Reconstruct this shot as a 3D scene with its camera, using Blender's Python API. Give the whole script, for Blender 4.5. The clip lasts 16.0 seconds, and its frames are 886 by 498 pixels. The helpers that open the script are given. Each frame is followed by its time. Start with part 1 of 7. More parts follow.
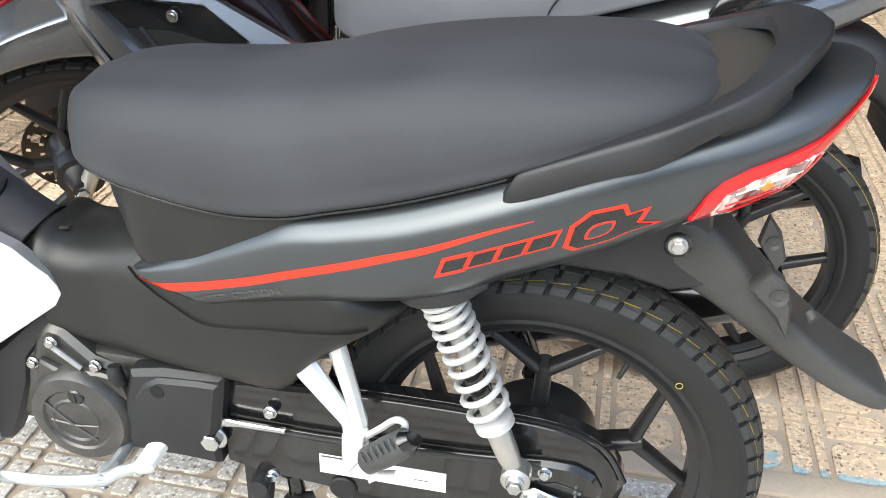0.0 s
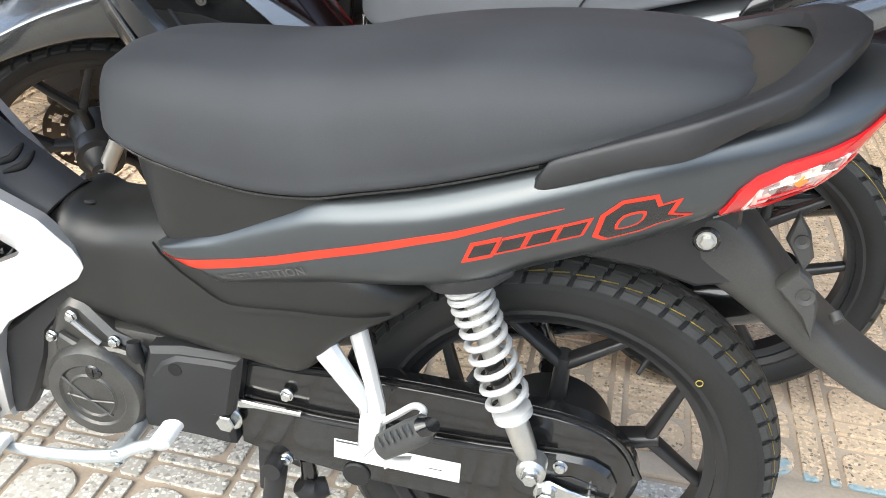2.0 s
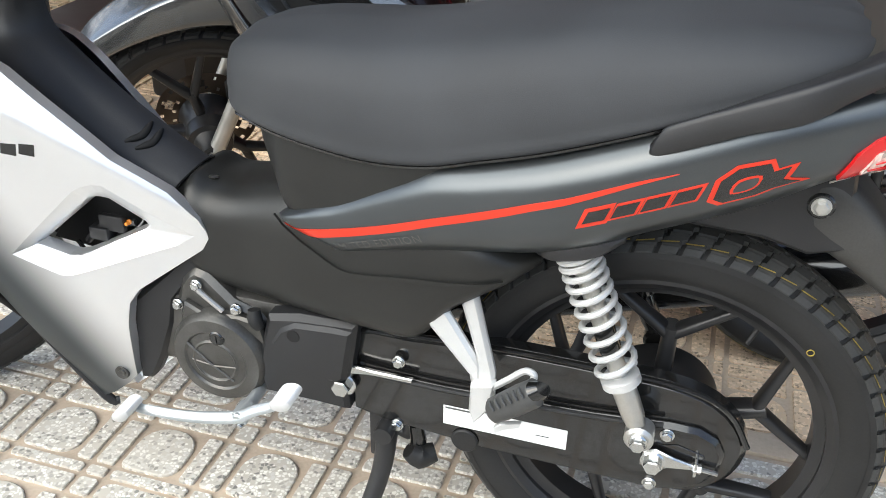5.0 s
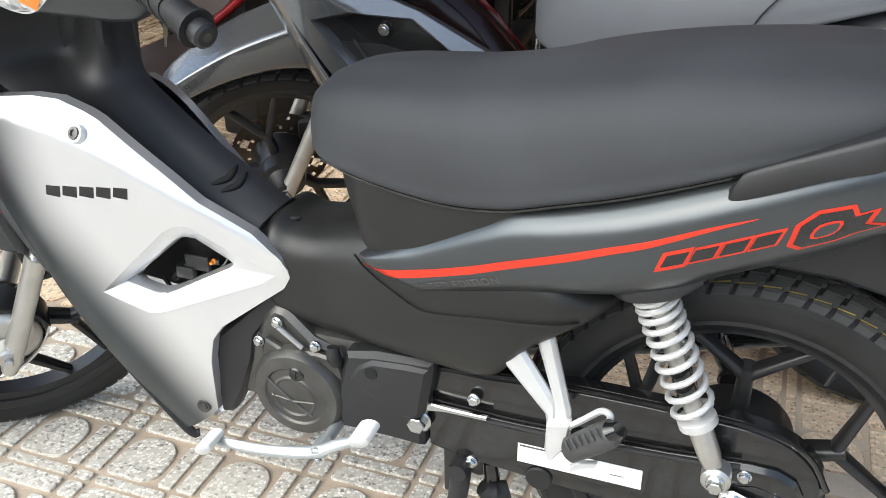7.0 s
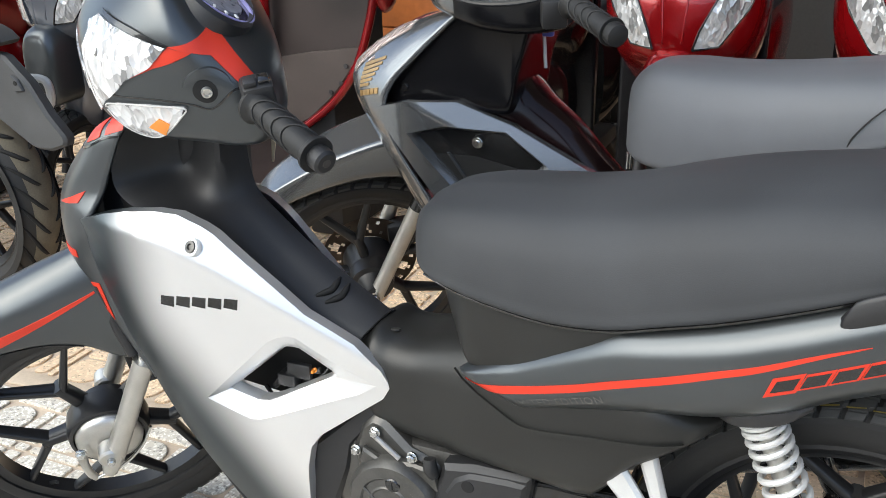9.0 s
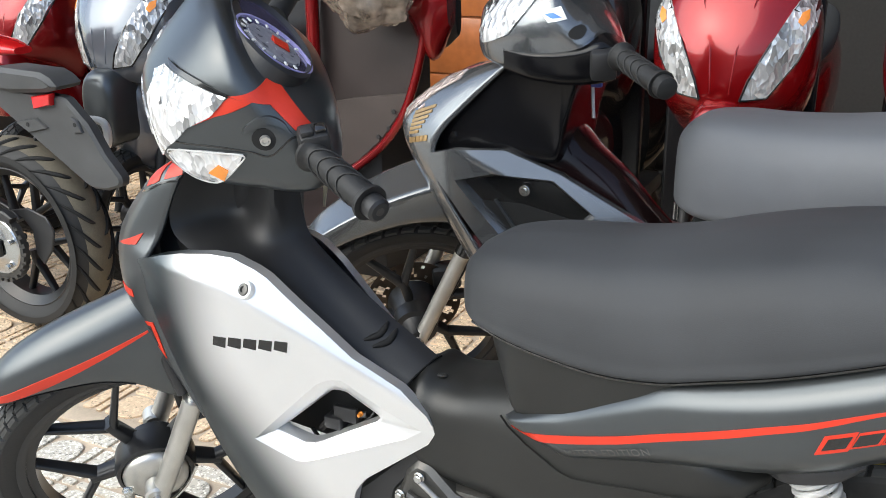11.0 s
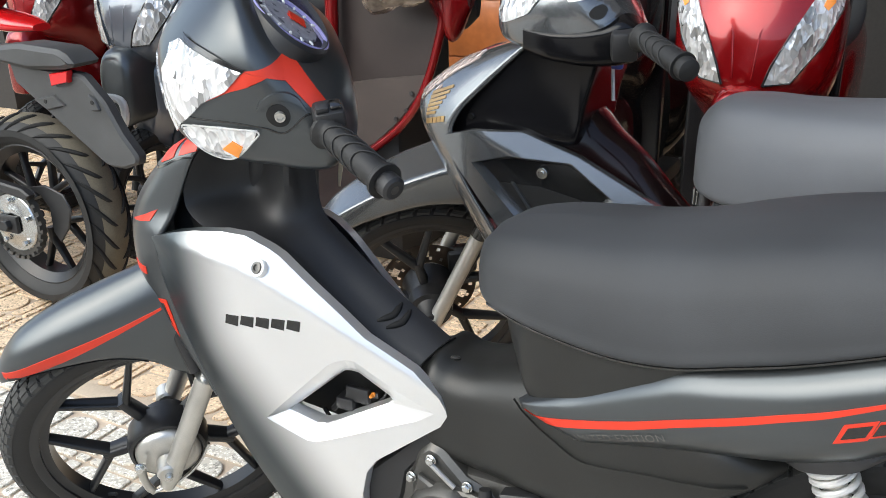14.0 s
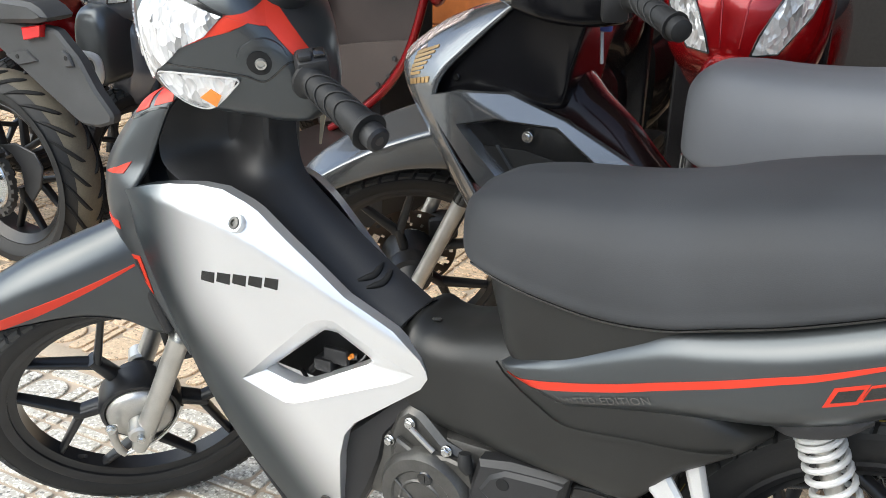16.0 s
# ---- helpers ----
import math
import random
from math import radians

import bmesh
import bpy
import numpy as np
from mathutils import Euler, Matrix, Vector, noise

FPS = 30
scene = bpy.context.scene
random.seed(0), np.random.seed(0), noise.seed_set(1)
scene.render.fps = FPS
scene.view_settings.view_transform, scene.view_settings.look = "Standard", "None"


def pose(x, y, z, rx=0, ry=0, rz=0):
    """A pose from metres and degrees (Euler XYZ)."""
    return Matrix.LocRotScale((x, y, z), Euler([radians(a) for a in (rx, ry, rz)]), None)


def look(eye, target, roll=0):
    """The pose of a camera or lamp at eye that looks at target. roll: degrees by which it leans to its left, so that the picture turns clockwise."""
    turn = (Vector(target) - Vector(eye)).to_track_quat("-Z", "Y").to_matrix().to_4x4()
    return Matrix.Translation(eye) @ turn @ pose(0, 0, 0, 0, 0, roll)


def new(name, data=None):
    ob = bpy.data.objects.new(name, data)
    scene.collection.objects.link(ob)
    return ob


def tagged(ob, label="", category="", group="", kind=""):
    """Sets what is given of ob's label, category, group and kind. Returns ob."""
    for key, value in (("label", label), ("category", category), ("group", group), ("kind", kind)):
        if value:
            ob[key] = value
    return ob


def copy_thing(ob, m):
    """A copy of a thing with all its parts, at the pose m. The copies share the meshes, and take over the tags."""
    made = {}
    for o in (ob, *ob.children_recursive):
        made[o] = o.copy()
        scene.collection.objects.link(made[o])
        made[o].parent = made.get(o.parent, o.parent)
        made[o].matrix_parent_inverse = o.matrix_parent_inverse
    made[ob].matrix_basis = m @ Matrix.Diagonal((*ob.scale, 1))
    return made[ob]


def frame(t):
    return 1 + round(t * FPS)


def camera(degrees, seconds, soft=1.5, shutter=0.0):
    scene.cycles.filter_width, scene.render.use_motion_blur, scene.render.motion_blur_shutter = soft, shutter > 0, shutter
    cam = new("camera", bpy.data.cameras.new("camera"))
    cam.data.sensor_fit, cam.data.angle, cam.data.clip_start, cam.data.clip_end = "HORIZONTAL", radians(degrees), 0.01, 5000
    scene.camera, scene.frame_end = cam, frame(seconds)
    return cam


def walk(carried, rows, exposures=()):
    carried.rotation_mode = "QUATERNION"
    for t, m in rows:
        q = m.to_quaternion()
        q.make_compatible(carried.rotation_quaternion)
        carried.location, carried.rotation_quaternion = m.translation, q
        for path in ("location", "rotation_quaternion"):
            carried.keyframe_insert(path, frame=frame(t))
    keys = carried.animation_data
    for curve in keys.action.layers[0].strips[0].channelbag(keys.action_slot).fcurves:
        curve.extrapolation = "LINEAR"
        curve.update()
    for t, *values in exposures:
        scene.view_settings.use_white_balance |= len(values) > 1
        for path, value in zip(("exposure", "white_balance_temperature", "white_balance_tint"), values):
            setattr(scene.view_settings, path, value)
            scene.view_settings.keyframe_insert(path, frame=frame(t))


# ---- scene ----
cam = camera(51.6, 16.0, 0.8)
PATH = [
    (0, (1.2637, -0.9483, 1.1318), (0.9561, 0.7568, 0.1328), 2.02),
    (0.5, (1.2810, -0.9416, 1.1171), (0.9963, 0.7592, 0.1041), 1.46),
    (1, (1.2636, -0.9437, 1.1085), (1.0005, 0.7581, 0.0914), 2.22),
    (1.5, (1.2488, -0.9617, 1.1076), (0.9574, 0.7464, 0.1088), 3.48),
    (2, (1.2430, -0.9624, 1.1122), (0.9243, 0.7458, 0.1220), 4.11),
    (2.5, (1.2440, -0.9579, 1.1182), (0.9255, 0.7584, 0.1421), 4.62),
    (3, (1.2481, -0.9663, 1.1267), (0.9067, 0.7585, 0.1733), 3.75),
    (3.5, (1.2380, -0.9761, 1.1098), (0.8795, 0.7462, 0.1582), 3.50),
    (4, (1.2294, -0.9902, 1.1018), (0.8345, 0.6997, 0.1076), 3.07),
    (4.5, (1.2231, -1.0031, 1.1001), (0.7803, 0.6630, 0.0862), 2.14),
    (7, (1.1985, -1.0350, 1.1269), (0.5866, 0.6126, 0.1724), -0.59),
    (7.5, (1.1874, -1.0400, 1.1323), (0.5449, 0.6124, 0.2068), -0.71),
    (8, (1.1737, -1.0477, 1.1430), (0.4990, 0.6270, 0.2827), -0.74),
    (8.5, (1.1644, -1.0545, 1.1583), (0.4350, 0.6289, 0.3619), -1.42),
    (9, (1.1605, -1.0577, 1.1685), (0.3851, 0.6146, 0.3926), -1.80),
    (9.5, (1.1571, -1.0639, 1.1802), (0.3517, 0.6050, 0.4281), -2.01),
    (10, (1.1541, -1.0679, 1.1852), (0.3263, 0.6037, 0.4635), -1.94),
    (12.5, (1.1544, -1.0764, 1.1739), (0.2567, 0.5764, 0.4940), -1.06),
    (13, (1.1535, -1.0697, 1.1729), (0.2561, 0.5782, 0.4805), -0.98),
    (13.5, (1.1500, -1.0644, 1.1674), (0.2551, 0.5810, 0.4660), -1.09),
    (14, (1.1508, -1.0623, 1.1703), (0.2580, 0.5774, 0.4530), -1.16),
    (14.5, (1.1528, -1.0680, 1.1637), (0.2683, 0.5761, 0.4463), -0.81),
    (15, (1.1530, -1.0634, 1.1613), (0.2806, 0.5805, 0.4287), -0.53),
    (15.5, (1.1474, -1.0586, 1.1473), (0.2966, 0.5936, 0.4082), -0.17),
    (16, (1.1334, -1.0482, 1.1363), (0.2933, 0.5978, 0.3713), 0.51),
]
walk(cam, [(t, look(eye, target, roll)) for t, eye, target, roll in PATH], [(0.0, 1.46), (3.5, 1.42), (4.5, 1.06), (7.0, 1.08), (10.0, 1.04), (16.0, 1.04)])

from mathutils.bvhtree import BVHTree

# ---- world and light ----
world = bpy.data.worlds.new("world")
scene.world = world
world.use_nodes = True
wn, wl = world.node_tree.nodes, world.node_tree.links
sky = wn.new("ShaderNodeTexSky")
sky.sky_type, sky.sun_disc = "NISHITA", False
SUN_UP, SUN_TURN = radians(39), radians(211)
sky.sun_elevation, sky.sun_rotation = SUN_UP, SUN_TURN
sky.dust_density, sky.air_density = 1.5, 1.0
haze = wn.new("ShaderNodeHueSaturation")
haze.inputs["Saturation"].default_value = 0.85
wl.new(sky.outputs[0], haze.inputs["Color"])
wl.new(haze.outputs[0], wn["Background"].inputs[0])
wn["Background"].inputs[1].default_value = 0.15
sun = new("sun", bpy.data.lights.new("sun", "SUN"))
sun.data.energy, sun.data.angle, sun.data.color = 1.7, radians(75), (0.97, 1.0, 0.90)
sun.matrix_world = look((-2.2, -4.4, 4.6), (0.6, 0.2, 0.3))
scene.view_settings.exposure = 1.4


# ---- materials ----
def mat(name, base, rough=0.5, metal=0.0, var=0.15, fine=300.0, coarse=6.0, bump=0.1, coat=0.0, spec=0.5, **more):
    """A surface with variation of colour and gloss at two scales and a fine relief."""
    m = bpy.data.materials.new(name)
    m.use_nodes = True
    n, l = m.node_tree.nodes, m.node_tree.links
    b = n["Principled BSDF"]
    co = n.new("ShaderNodeTexCoord")
    big, small = n.new("ShaderNodeTexNoise"), n.new("ShaderNodeTexNoise")
    for tex, scale, detail in ((big, coarse, 5), (small, fine, 3)):
        tex.inputs["Scale"].default_value, tex.inputs["Detail"].default_value = scale, detail
        l.new(co.outputs["Object"], tex.inputs["Vector"])
    mix = n.new("ShaderNodeMath")
    mix.operation = "MULTIPLY_ADD"
    l.new(small.outputs["Fac"], mix.inputs[0])
    mix.inputs[1].default_value = 0.4
    l.new(big.outputs["Fac"], mix.inputs[2])
    ramp = n.new("ShaderNodeMapRange")
    ramp.inputs["From Min"].default_value, ramp.inputs["From Max"].default_value = 0.45, 0.95
    ramp.inputs["To Min"].default_value, ramp.inputs["To Max"].default_value = 1 - var, 1 + var
    l.new(mix.outputs[0], ramp.inputs["Value"])
    tint = n.new("ShaderNodeMix")
    tint.data_type, tint.blend_type = "RGBA", "MULTIPLY"
    tint.inputs["Factor"].default_value = 1.0
    tint.inputs["A"].default_value = (*base, 1)
    grey = n.new("ShaderNodeCombineColor")
    for k in range(3):
        l.new(ramp.outputs[0], grey.inputs[k])
    l.new(grey.outputs[0], tint.inputs["B"])
    l.new(tint.outputs["Result"], b.inputs["Base Color"])
    gloss = n.new("ShaderNodeMapRange")
    gloss.inputs["From Min"].default_value, gloss.inputs["From Max"].default_value = 0.3, 0.7
    gloss.inputs["To Min"].default_value, gloss.inputs["To Max"].default_value = rough * (1 - var * 0.5), min(1, rough * (1 + var * 0.5))
    l.new(big.outputs["Fac"], gloss.inputs["Value"])
    l.new(gloss.outputs[0], b.inputs["Roughness"])
    b.inputs["Metallic"].default_value = metal
    b.inputs["Coat Weight"].default_value = coat
    b.inputs["Coat Roughness"].default_value = 0.05
    b.inputs["Specular IOR Level"].default_value = spec
    for key, value in more.items():
        b.inputs[key.replace("_", " ")].default_value = value
    if bump:
        bp = n.new("ShaderNodeBump")
        bp.inputs["Strength"].default_value, bp.inputs["Distance"].default_value = bump, 0.001
        l.new(small.outputs["Fac"], bp.inputs["Height"])
        l.new(bp.outputs[0], b.inputs["Normal"])
    return m


def facets(name, base, scale=85.0):
    """A clear lamp: faceted reflector with painted glints, under a polished lens."""
    m = mat(name, base, 0.12, 0.45, 0.12, 200, 40, 0, coat=1.0)
    n, l = m.node_tree.nodes, m.node_tree.links
    co, vor, bp = n.new("ShaderNodeTexCoord"), n.new("ShaderNodeTexVoronoi"), n.new("ShaderNodeBump")
    stretch, warp, push = n.new("ShaderNodeMapping"), n.new("ShaderNodeTexNoise"), n.new("ShaderNodeVectorMath")
    stretch.inputs["Scale"].default_value = (1.0, 1.0, 0.55)
    stretch.inputs["Rotation"].default_value = (0.3, 0.5, 0.2)
    warp.inputs["Scale"].default_value, push.operation = 45, "MULTIPLY_ADD"
    push.inputs[1].default_value = (0.018, 0.018, 0.018)
    vor.inputs["Scale"].default_value = scale
    l.new(co.outputs["Object"], stretch.inputs[0])
    l.new(stretch.outputs[0], warp.inputs["Vector"])
    l.new(warp.outputs["Color"], push.inputs[0])
    l.new(stretch.outputs[0], push.inputs[2])
    l.new(push.outputs[0], vor.inputs["Vector"])
    bp.inputs["Strength"].default_value, bp.inputs["Distance"].default_value = 1.0, 0.006
    l.new(vor.outputs["Distance"], bp.inputs["Height"])
    l.new(bp.outputs[0], n["Principled BSDF"].inputs["Normal"])
    # bright and dark facet reflections go into the base colour, cell by cell
    sep, dim, cells = n.new("ShaderNodeSeparateColor"), n.new("ShaderNodeMapRange"), n.new("ShaderNodeMix")
    l.new(vor.outputs["Color"], sep.inputs[0])
    l.new(sep.outputs[0], dim.inputs["Value"])
    dim.inputs["To Min"].default_value, dim.inputs["To Max"].default_value = 0.25, 1.0
    dim.inputs["From Max"].default_value = 0.45
    cells.data_type, cells.blend_type = "RGBA", "MULTIPLY"
    cells.inputs["Factor"].default_value = 1.0
    cells.inputs["A"].default_value = (*base, 1)
    grey = n.new("ShaderNodeCombineColor")
    for k in range(3):
        l.new(dim.outputs[0], grey.inputs[k])
    l.new(grey.outputs[0], cells.inputs["B"])
    l.new(cells.outputs["Result"], n["Principled BSDF"].inputs["Base Color"])
    return m


SATIN = mat("satin_grey_paint", (0.100, 0.108, 0.113), 0.31, 0.78, 0.10, 900, 4, 0.03)
MATTE = mat("matte_black_plastic", (0.019, 0.019, 0.020), 0.48, 0, 0.25, 500, 9, 0.12)
DUSTY = mat("dusty_black_plastic", (0.0145, 0.0145, 0.0133), 0.42, 0, 0.30, 500, 8, 0.1, spec=0.45)
VINYL = mat("seat_vinyl", (0.044, 0.046, 0.049), 0.66, 0, 0.18, 900, 6, 0.15, spec=0.32)
SILVER = mat("silver_paint", (0.88, 0.885, 0.89), 0.34, 0.92, 0.05, 1200, 5, 0.02)


def edge_darkened(name, pale, dark):
    """Silver paint with the dark reflection on its sloping leading edge put into the colour."""
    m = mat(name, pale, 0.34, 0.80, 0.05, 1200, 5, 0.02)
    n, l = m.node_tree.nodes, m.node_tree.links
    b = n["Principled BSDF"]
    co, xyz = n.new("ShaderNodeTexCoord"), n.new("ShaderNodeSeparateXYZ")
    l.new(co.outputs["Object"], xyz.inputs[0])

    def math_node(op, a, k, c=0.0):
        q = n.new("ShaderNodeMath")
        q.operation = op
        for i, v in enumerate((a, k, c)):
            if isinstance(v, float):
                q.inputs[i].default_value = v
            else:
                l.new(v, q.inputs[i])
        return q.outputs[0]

    # distance from the leading edge sets how much painted-in dark shows
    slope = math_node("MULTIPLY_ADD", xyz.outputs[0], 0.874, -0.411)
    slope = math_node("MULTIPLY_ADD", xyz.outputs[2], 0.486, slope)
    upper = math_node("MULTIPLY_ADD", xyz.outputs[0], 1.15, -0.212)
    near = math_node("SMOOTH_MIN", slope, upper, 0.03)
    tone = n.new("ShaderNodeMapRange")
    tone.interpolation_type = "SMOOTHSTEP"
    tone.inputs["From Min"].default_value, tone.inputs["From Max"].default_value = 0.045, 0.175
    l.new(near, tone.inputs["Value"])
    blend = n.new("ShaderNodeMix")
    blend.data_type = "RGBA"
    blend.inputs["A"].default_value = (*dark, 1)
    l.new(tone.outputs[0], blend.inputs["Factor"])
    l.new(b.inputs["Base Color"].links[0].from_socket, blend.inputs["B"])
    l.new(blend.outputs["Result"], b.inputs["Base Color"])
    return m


EDGE_DARKENED = edge_darkened("silver_paint_with_edge_shade", (0.88, 0.885, 0.89), (0.065, 0.078, 0.086))
RUBBER = mat("tyre_rubber", (0.015, 0.015, 0.015), 0.58, 0, 0.3, 250, 12, 0.2, spec=0.4)
RIM = mat("black_rim_paint", (0.023, 0.023, 0.024), 0.32, 0.2, 0.2, 400, 15, 0.05)
ALLOY = mat("cast_aluminium", (0.56, 0.55, 0.52), 0.38, 0.85, 0.12, 500, 20, 0.1)
PALE = mat("silver_enamel", (0.62, 0.62, 0.61), 0.35, 0.35, 0.08, 600, 20, 0.05)
CHROME = mat("zinc_plated_steel", (0.58, 0.59, 0.58), 0.24, 1.0, 0.1, 500, 30, 0.05)
ENGINE = mat("engine_casting", (0.095, 0.092, 0.086), 0.36, 0.6, 0.25, 350, 25, 0.25)
# black that stands for the shade inside holes and grooves left uncut
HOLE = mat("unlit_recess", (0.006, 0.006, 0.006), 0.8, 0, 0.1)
TREAD = mat("tread_rubber", (0.040, 0.040, 0.038), 0.62, 0, 0.3, 250, 14, 0.2)
GLOSS = mat("gloss_black", (0.012, 0.012, 0.012), 0.16, 0, 0.2, 300, 12, 0.03, coat=0.5)
RED = mat("red_decal", (0.60, 0.034, 0.013), 0.4, 0, 0.06, 500, 20, 0.02)
LAMP_RED = mat("red_lens", (0.60, 0.01, 0.012), 0.08, 0, 0.1, 200, 15, 0.05, coat=0.6)
WHITE = mat("white_sticker", (0.80, 0.80, 0.78), 0.5, 0, 0.05, 400, 20, 0.02)
PEDAL = mat("pedal_steel", (0.50, 0.53, 0.54), 0.34, 0.7, 0.12, 400, 18, 0.08)
CLOUD_GREY = mat("metallic_grey_gloss", (0.16, 0.168, 0.175), 0.24, 0.7, 0.1, 900, 6, 0.02, coat=0.9)
GREY_VINYL = mat("grey_seat_vinyl", (0.10, 0.105, 0.115), 0.58, 0, 0.12, 700, 7, 0.2)
CANDY = mat("candy_red_paint", (0.24, 0.003, 0.005), 0.22, 0.45, 0.1, 700, 6, 0.02, coat=0.6)
GROUND = mat("joint_cement", (0.52, 0.42, 0.32), 0.85, 0, 0.22, 160, 6, 0.3)
# near-black base: the shop's shade is put into the wall colour
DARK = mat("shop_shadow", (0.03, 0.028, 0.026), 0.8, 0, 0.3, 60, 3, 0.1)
PLASTER = mat("plaster", (0.30, 0.28, 0.27), 0.85, 0, 0.15, 90, 3, 0.2)


# ---- shaping helpers ----
def part(name, bm, material, parent=None, label="", m=None, sharp=38, smooth=True):
    """Links a bmesh as one mesh object under a thing or a part."""
    bmesh.ops.recalc_face_normals(bm, faces=bm.faces)
    if m is not None:
        bm.transform(m)
    me = bpy.data.meshes.new(name)
    bm.to_mesh(me)
    bm.free()
    for mm in (material if isinstance(material, (list, tuple)) else [material]):
        me.materials.append(mm)
    if smooth:
        me.shade_smooth()
        me.set_sharp_from_angle(angle=radians(sharp))
    ob = new(name, me)
    if parent is not None:
        ob.parent = parent
        ob.matrix_parent_inverse = parent.matrix_basis.inverted() if parent.parent is None else Matrix()
    if label:
        tagged(ob, label)
    return ob


def thing(name, at, label, category, group=""):
    ob = new(name)
    ob.empty_display_size = 0.1
    ob.matrix_basis = Matrix.Translation(at)
    return tagged(ob, label, category, group)


def spline(pts, per=8, closed=False):
    """Catmull-Rom through control tuples of any size."""
    p = [np.array(q, float) for q in pts]
    n = len(p)
    out = []
    for i in range(n if closed else n - 1):
        a, b = p[i], p[(i + 1) % n]
        a0 = p[i - 1] if closed or i else 2 * a - b
        b1 = p[(i + 2) % n] if closed or i + 2 < n else 2 * b - a
        for k in range(per):
            u = k / per
            out.append(0.5 * (2 * a + (b - a0) * u + (2 * a0 - 5 * a + 4 * b - b1) * u * u + (3 * a - a0 - 3 * b + b1) * u**3))
    if not closed:
        out.append(p[-1])
    return out


def loft(rings, caps=True, closed=True, loop=False):
    bm = bmesh.new()
    vs = [[bm.verts.new(v) for v in r] for r in rings]
    n = len(vs[0])
    for i in range(len(vs) if loop else len(vs) - 1):
        a, b = vs[i], vs[(i + 1) % len(vs)]
        for k in range(n if closed else n - 1):
            bm.faces.new((a[k], a[(k + 1) % n], b[(k + 1) % n], b[k]))
    if caps and closed and not loop:
        bm.faces.new(vs[0])
        bm.faces.new(vs[-1])
    return bm


def body(stations, half, per=4, ring_per=4):
    """A symmetric hull along x. stations: control tuples (x, ...); half(values): the section's (y, z) from top centre to bottom centre."""
    rings = []
    for s in spline(stations, per):
        h = [tuple(q) for q in spline(half(*s[1:]), ring_per)]
        rings.append([(s[0], -y, z) for y, z in h] + [(s[0], y, z) for y, z in h[-2:0:-1]])
    return loft(rings)


def tube(path, r, n=10, per=0, flat=1.0, caps=True):
    """A round bar along a path; r: one radius or one for each point."""
    p = [Vector(q) for q in (spline(path, per) if per else path)]
    rr = list(r) if isinstance(r, (list, tuple)) else [r] * len(p)
    rr = [float(v) for v in rr]
    if len(rr) != len(p):
        rr = np.interp(np.linspace(0, 1, len(p)), np.linspace(0, 1, len(rr)), rr).tolist()
    rings, side = [], None
    for i, q in enumerate(p):
        d = (p[min(i + 1, len(p) - 1)] - p[max(i - 1, 0)]).normalized()
        if side is None:
            side = d.orthogonal().normalized()
        side = (side - d * side.dot(d)).normalized()
        up = d.cross(side)
        rings.append([q + rr[i] * (math.cos(a) * side + flat * math.sin(a) * up) for a in (2 * math.pi * k / n for k in range(n))])
    return loft(rings, caps)


def lathe(profile, n=48, closed=True, axis="y"):
    """Turns a profile of (radius, offset) round the axis."""
    rings = []
    for k in range(n):
        a = 2 * math.pi * k / n
        rings.append([(r * math.cos(a), o, r * math.sin(a)) if axis == "y" else (r * math.cos(a), r * math.sin(a), o) for r, o in profile])
    return loft(rings, closed=closed, loop=True)


def disc(r, y0, y1, n=24, edge=0.002):
    """A plug along y with softened edges."""
    rings = [[(q * math.cos(2 * math.pi * k / n), y, q * math.sin(2 * math.pi * k / n)) for k in range(n)]
             for q, y in ((r - edge, y0), (r, y0 + edge * np.sign(y1 - y0)), (r, y1 - edge * np.sign(y1 - y0)), (r - edge, y1))]
    return loft(rings)


def plate(outline, y0, y1, edge=0.003, per=0, y_of=None):
    """A sheet in the x-z plane with softened edges; outline: (x, z)."""
    o = [Vector((q[0], q[1])) for q in (spline(outline, per, True) if per else outline)]
    n = len(o)
    area = sum(o[i].x * o[(i + 1) % n].y - o[(i + 1) % n].x * o[i].y for i in range(n))
    s = 1 if area > 0 else -1
    def inset(d):
        res = []
        for i in range(n):
            e0, e1 = (o[i] - o[i - 1]).normalized(), (o[(i + 1) % n] - o[i]).normalized()
            nn = Vector((-(e0.y + e1.y), e0.x + e1.x))
            nn = nn.normalized() if nn.length > 1e-6 else Vector((-e0.y, e0.x))
            res.append(o[i] + s * nn * d)
        return res
    k = np.sign(y1 - y0)
    f = y_of or (lambda x, z: 0.0)
    rings = [[(q.x, y + f(q.x, q.y), q.y) for q in inset(d)] for d, y in ((edge, y0), (0, y0 + k * edge), (0, y1 - k * edge), (edge, y1))]
    return loft(rings)


def join(*bms):
    """One bmesh of several."""
    out = bmesh.new()
    for b in bms:
        me = bpy.data.meshes.new("tmp")
        b.to_mesh(me)
        b.free()
        out.from_mesh(me)
        bpy.data.meshes.remove(me)
    return out


def moved(bm, m):
    bm.transform(m)
    return bm


def box(x0, x1, y0, y1, z0, z1, edge=0.003):
    bm = bmesh.new()
    bmesh.ops.create_cube(bm, size=1, matrix=Matrix.LocRotScale(((x0 + x1) / 2, (y0 + y1) / 2, (z0 + z1) / 2), None, (x1 - x0, y1 - y0, z1 - z0)))
    if edge:
        bmesh.ops.bevel(bm, geom=bm.edges[:], offset=edge, segments=2, affect="EDGES", profile=0.5)
    return bm


def to(x, y, z, rx=0, ry=0, rz=0):
    return pose(x, y, z, rx, ry, rz)


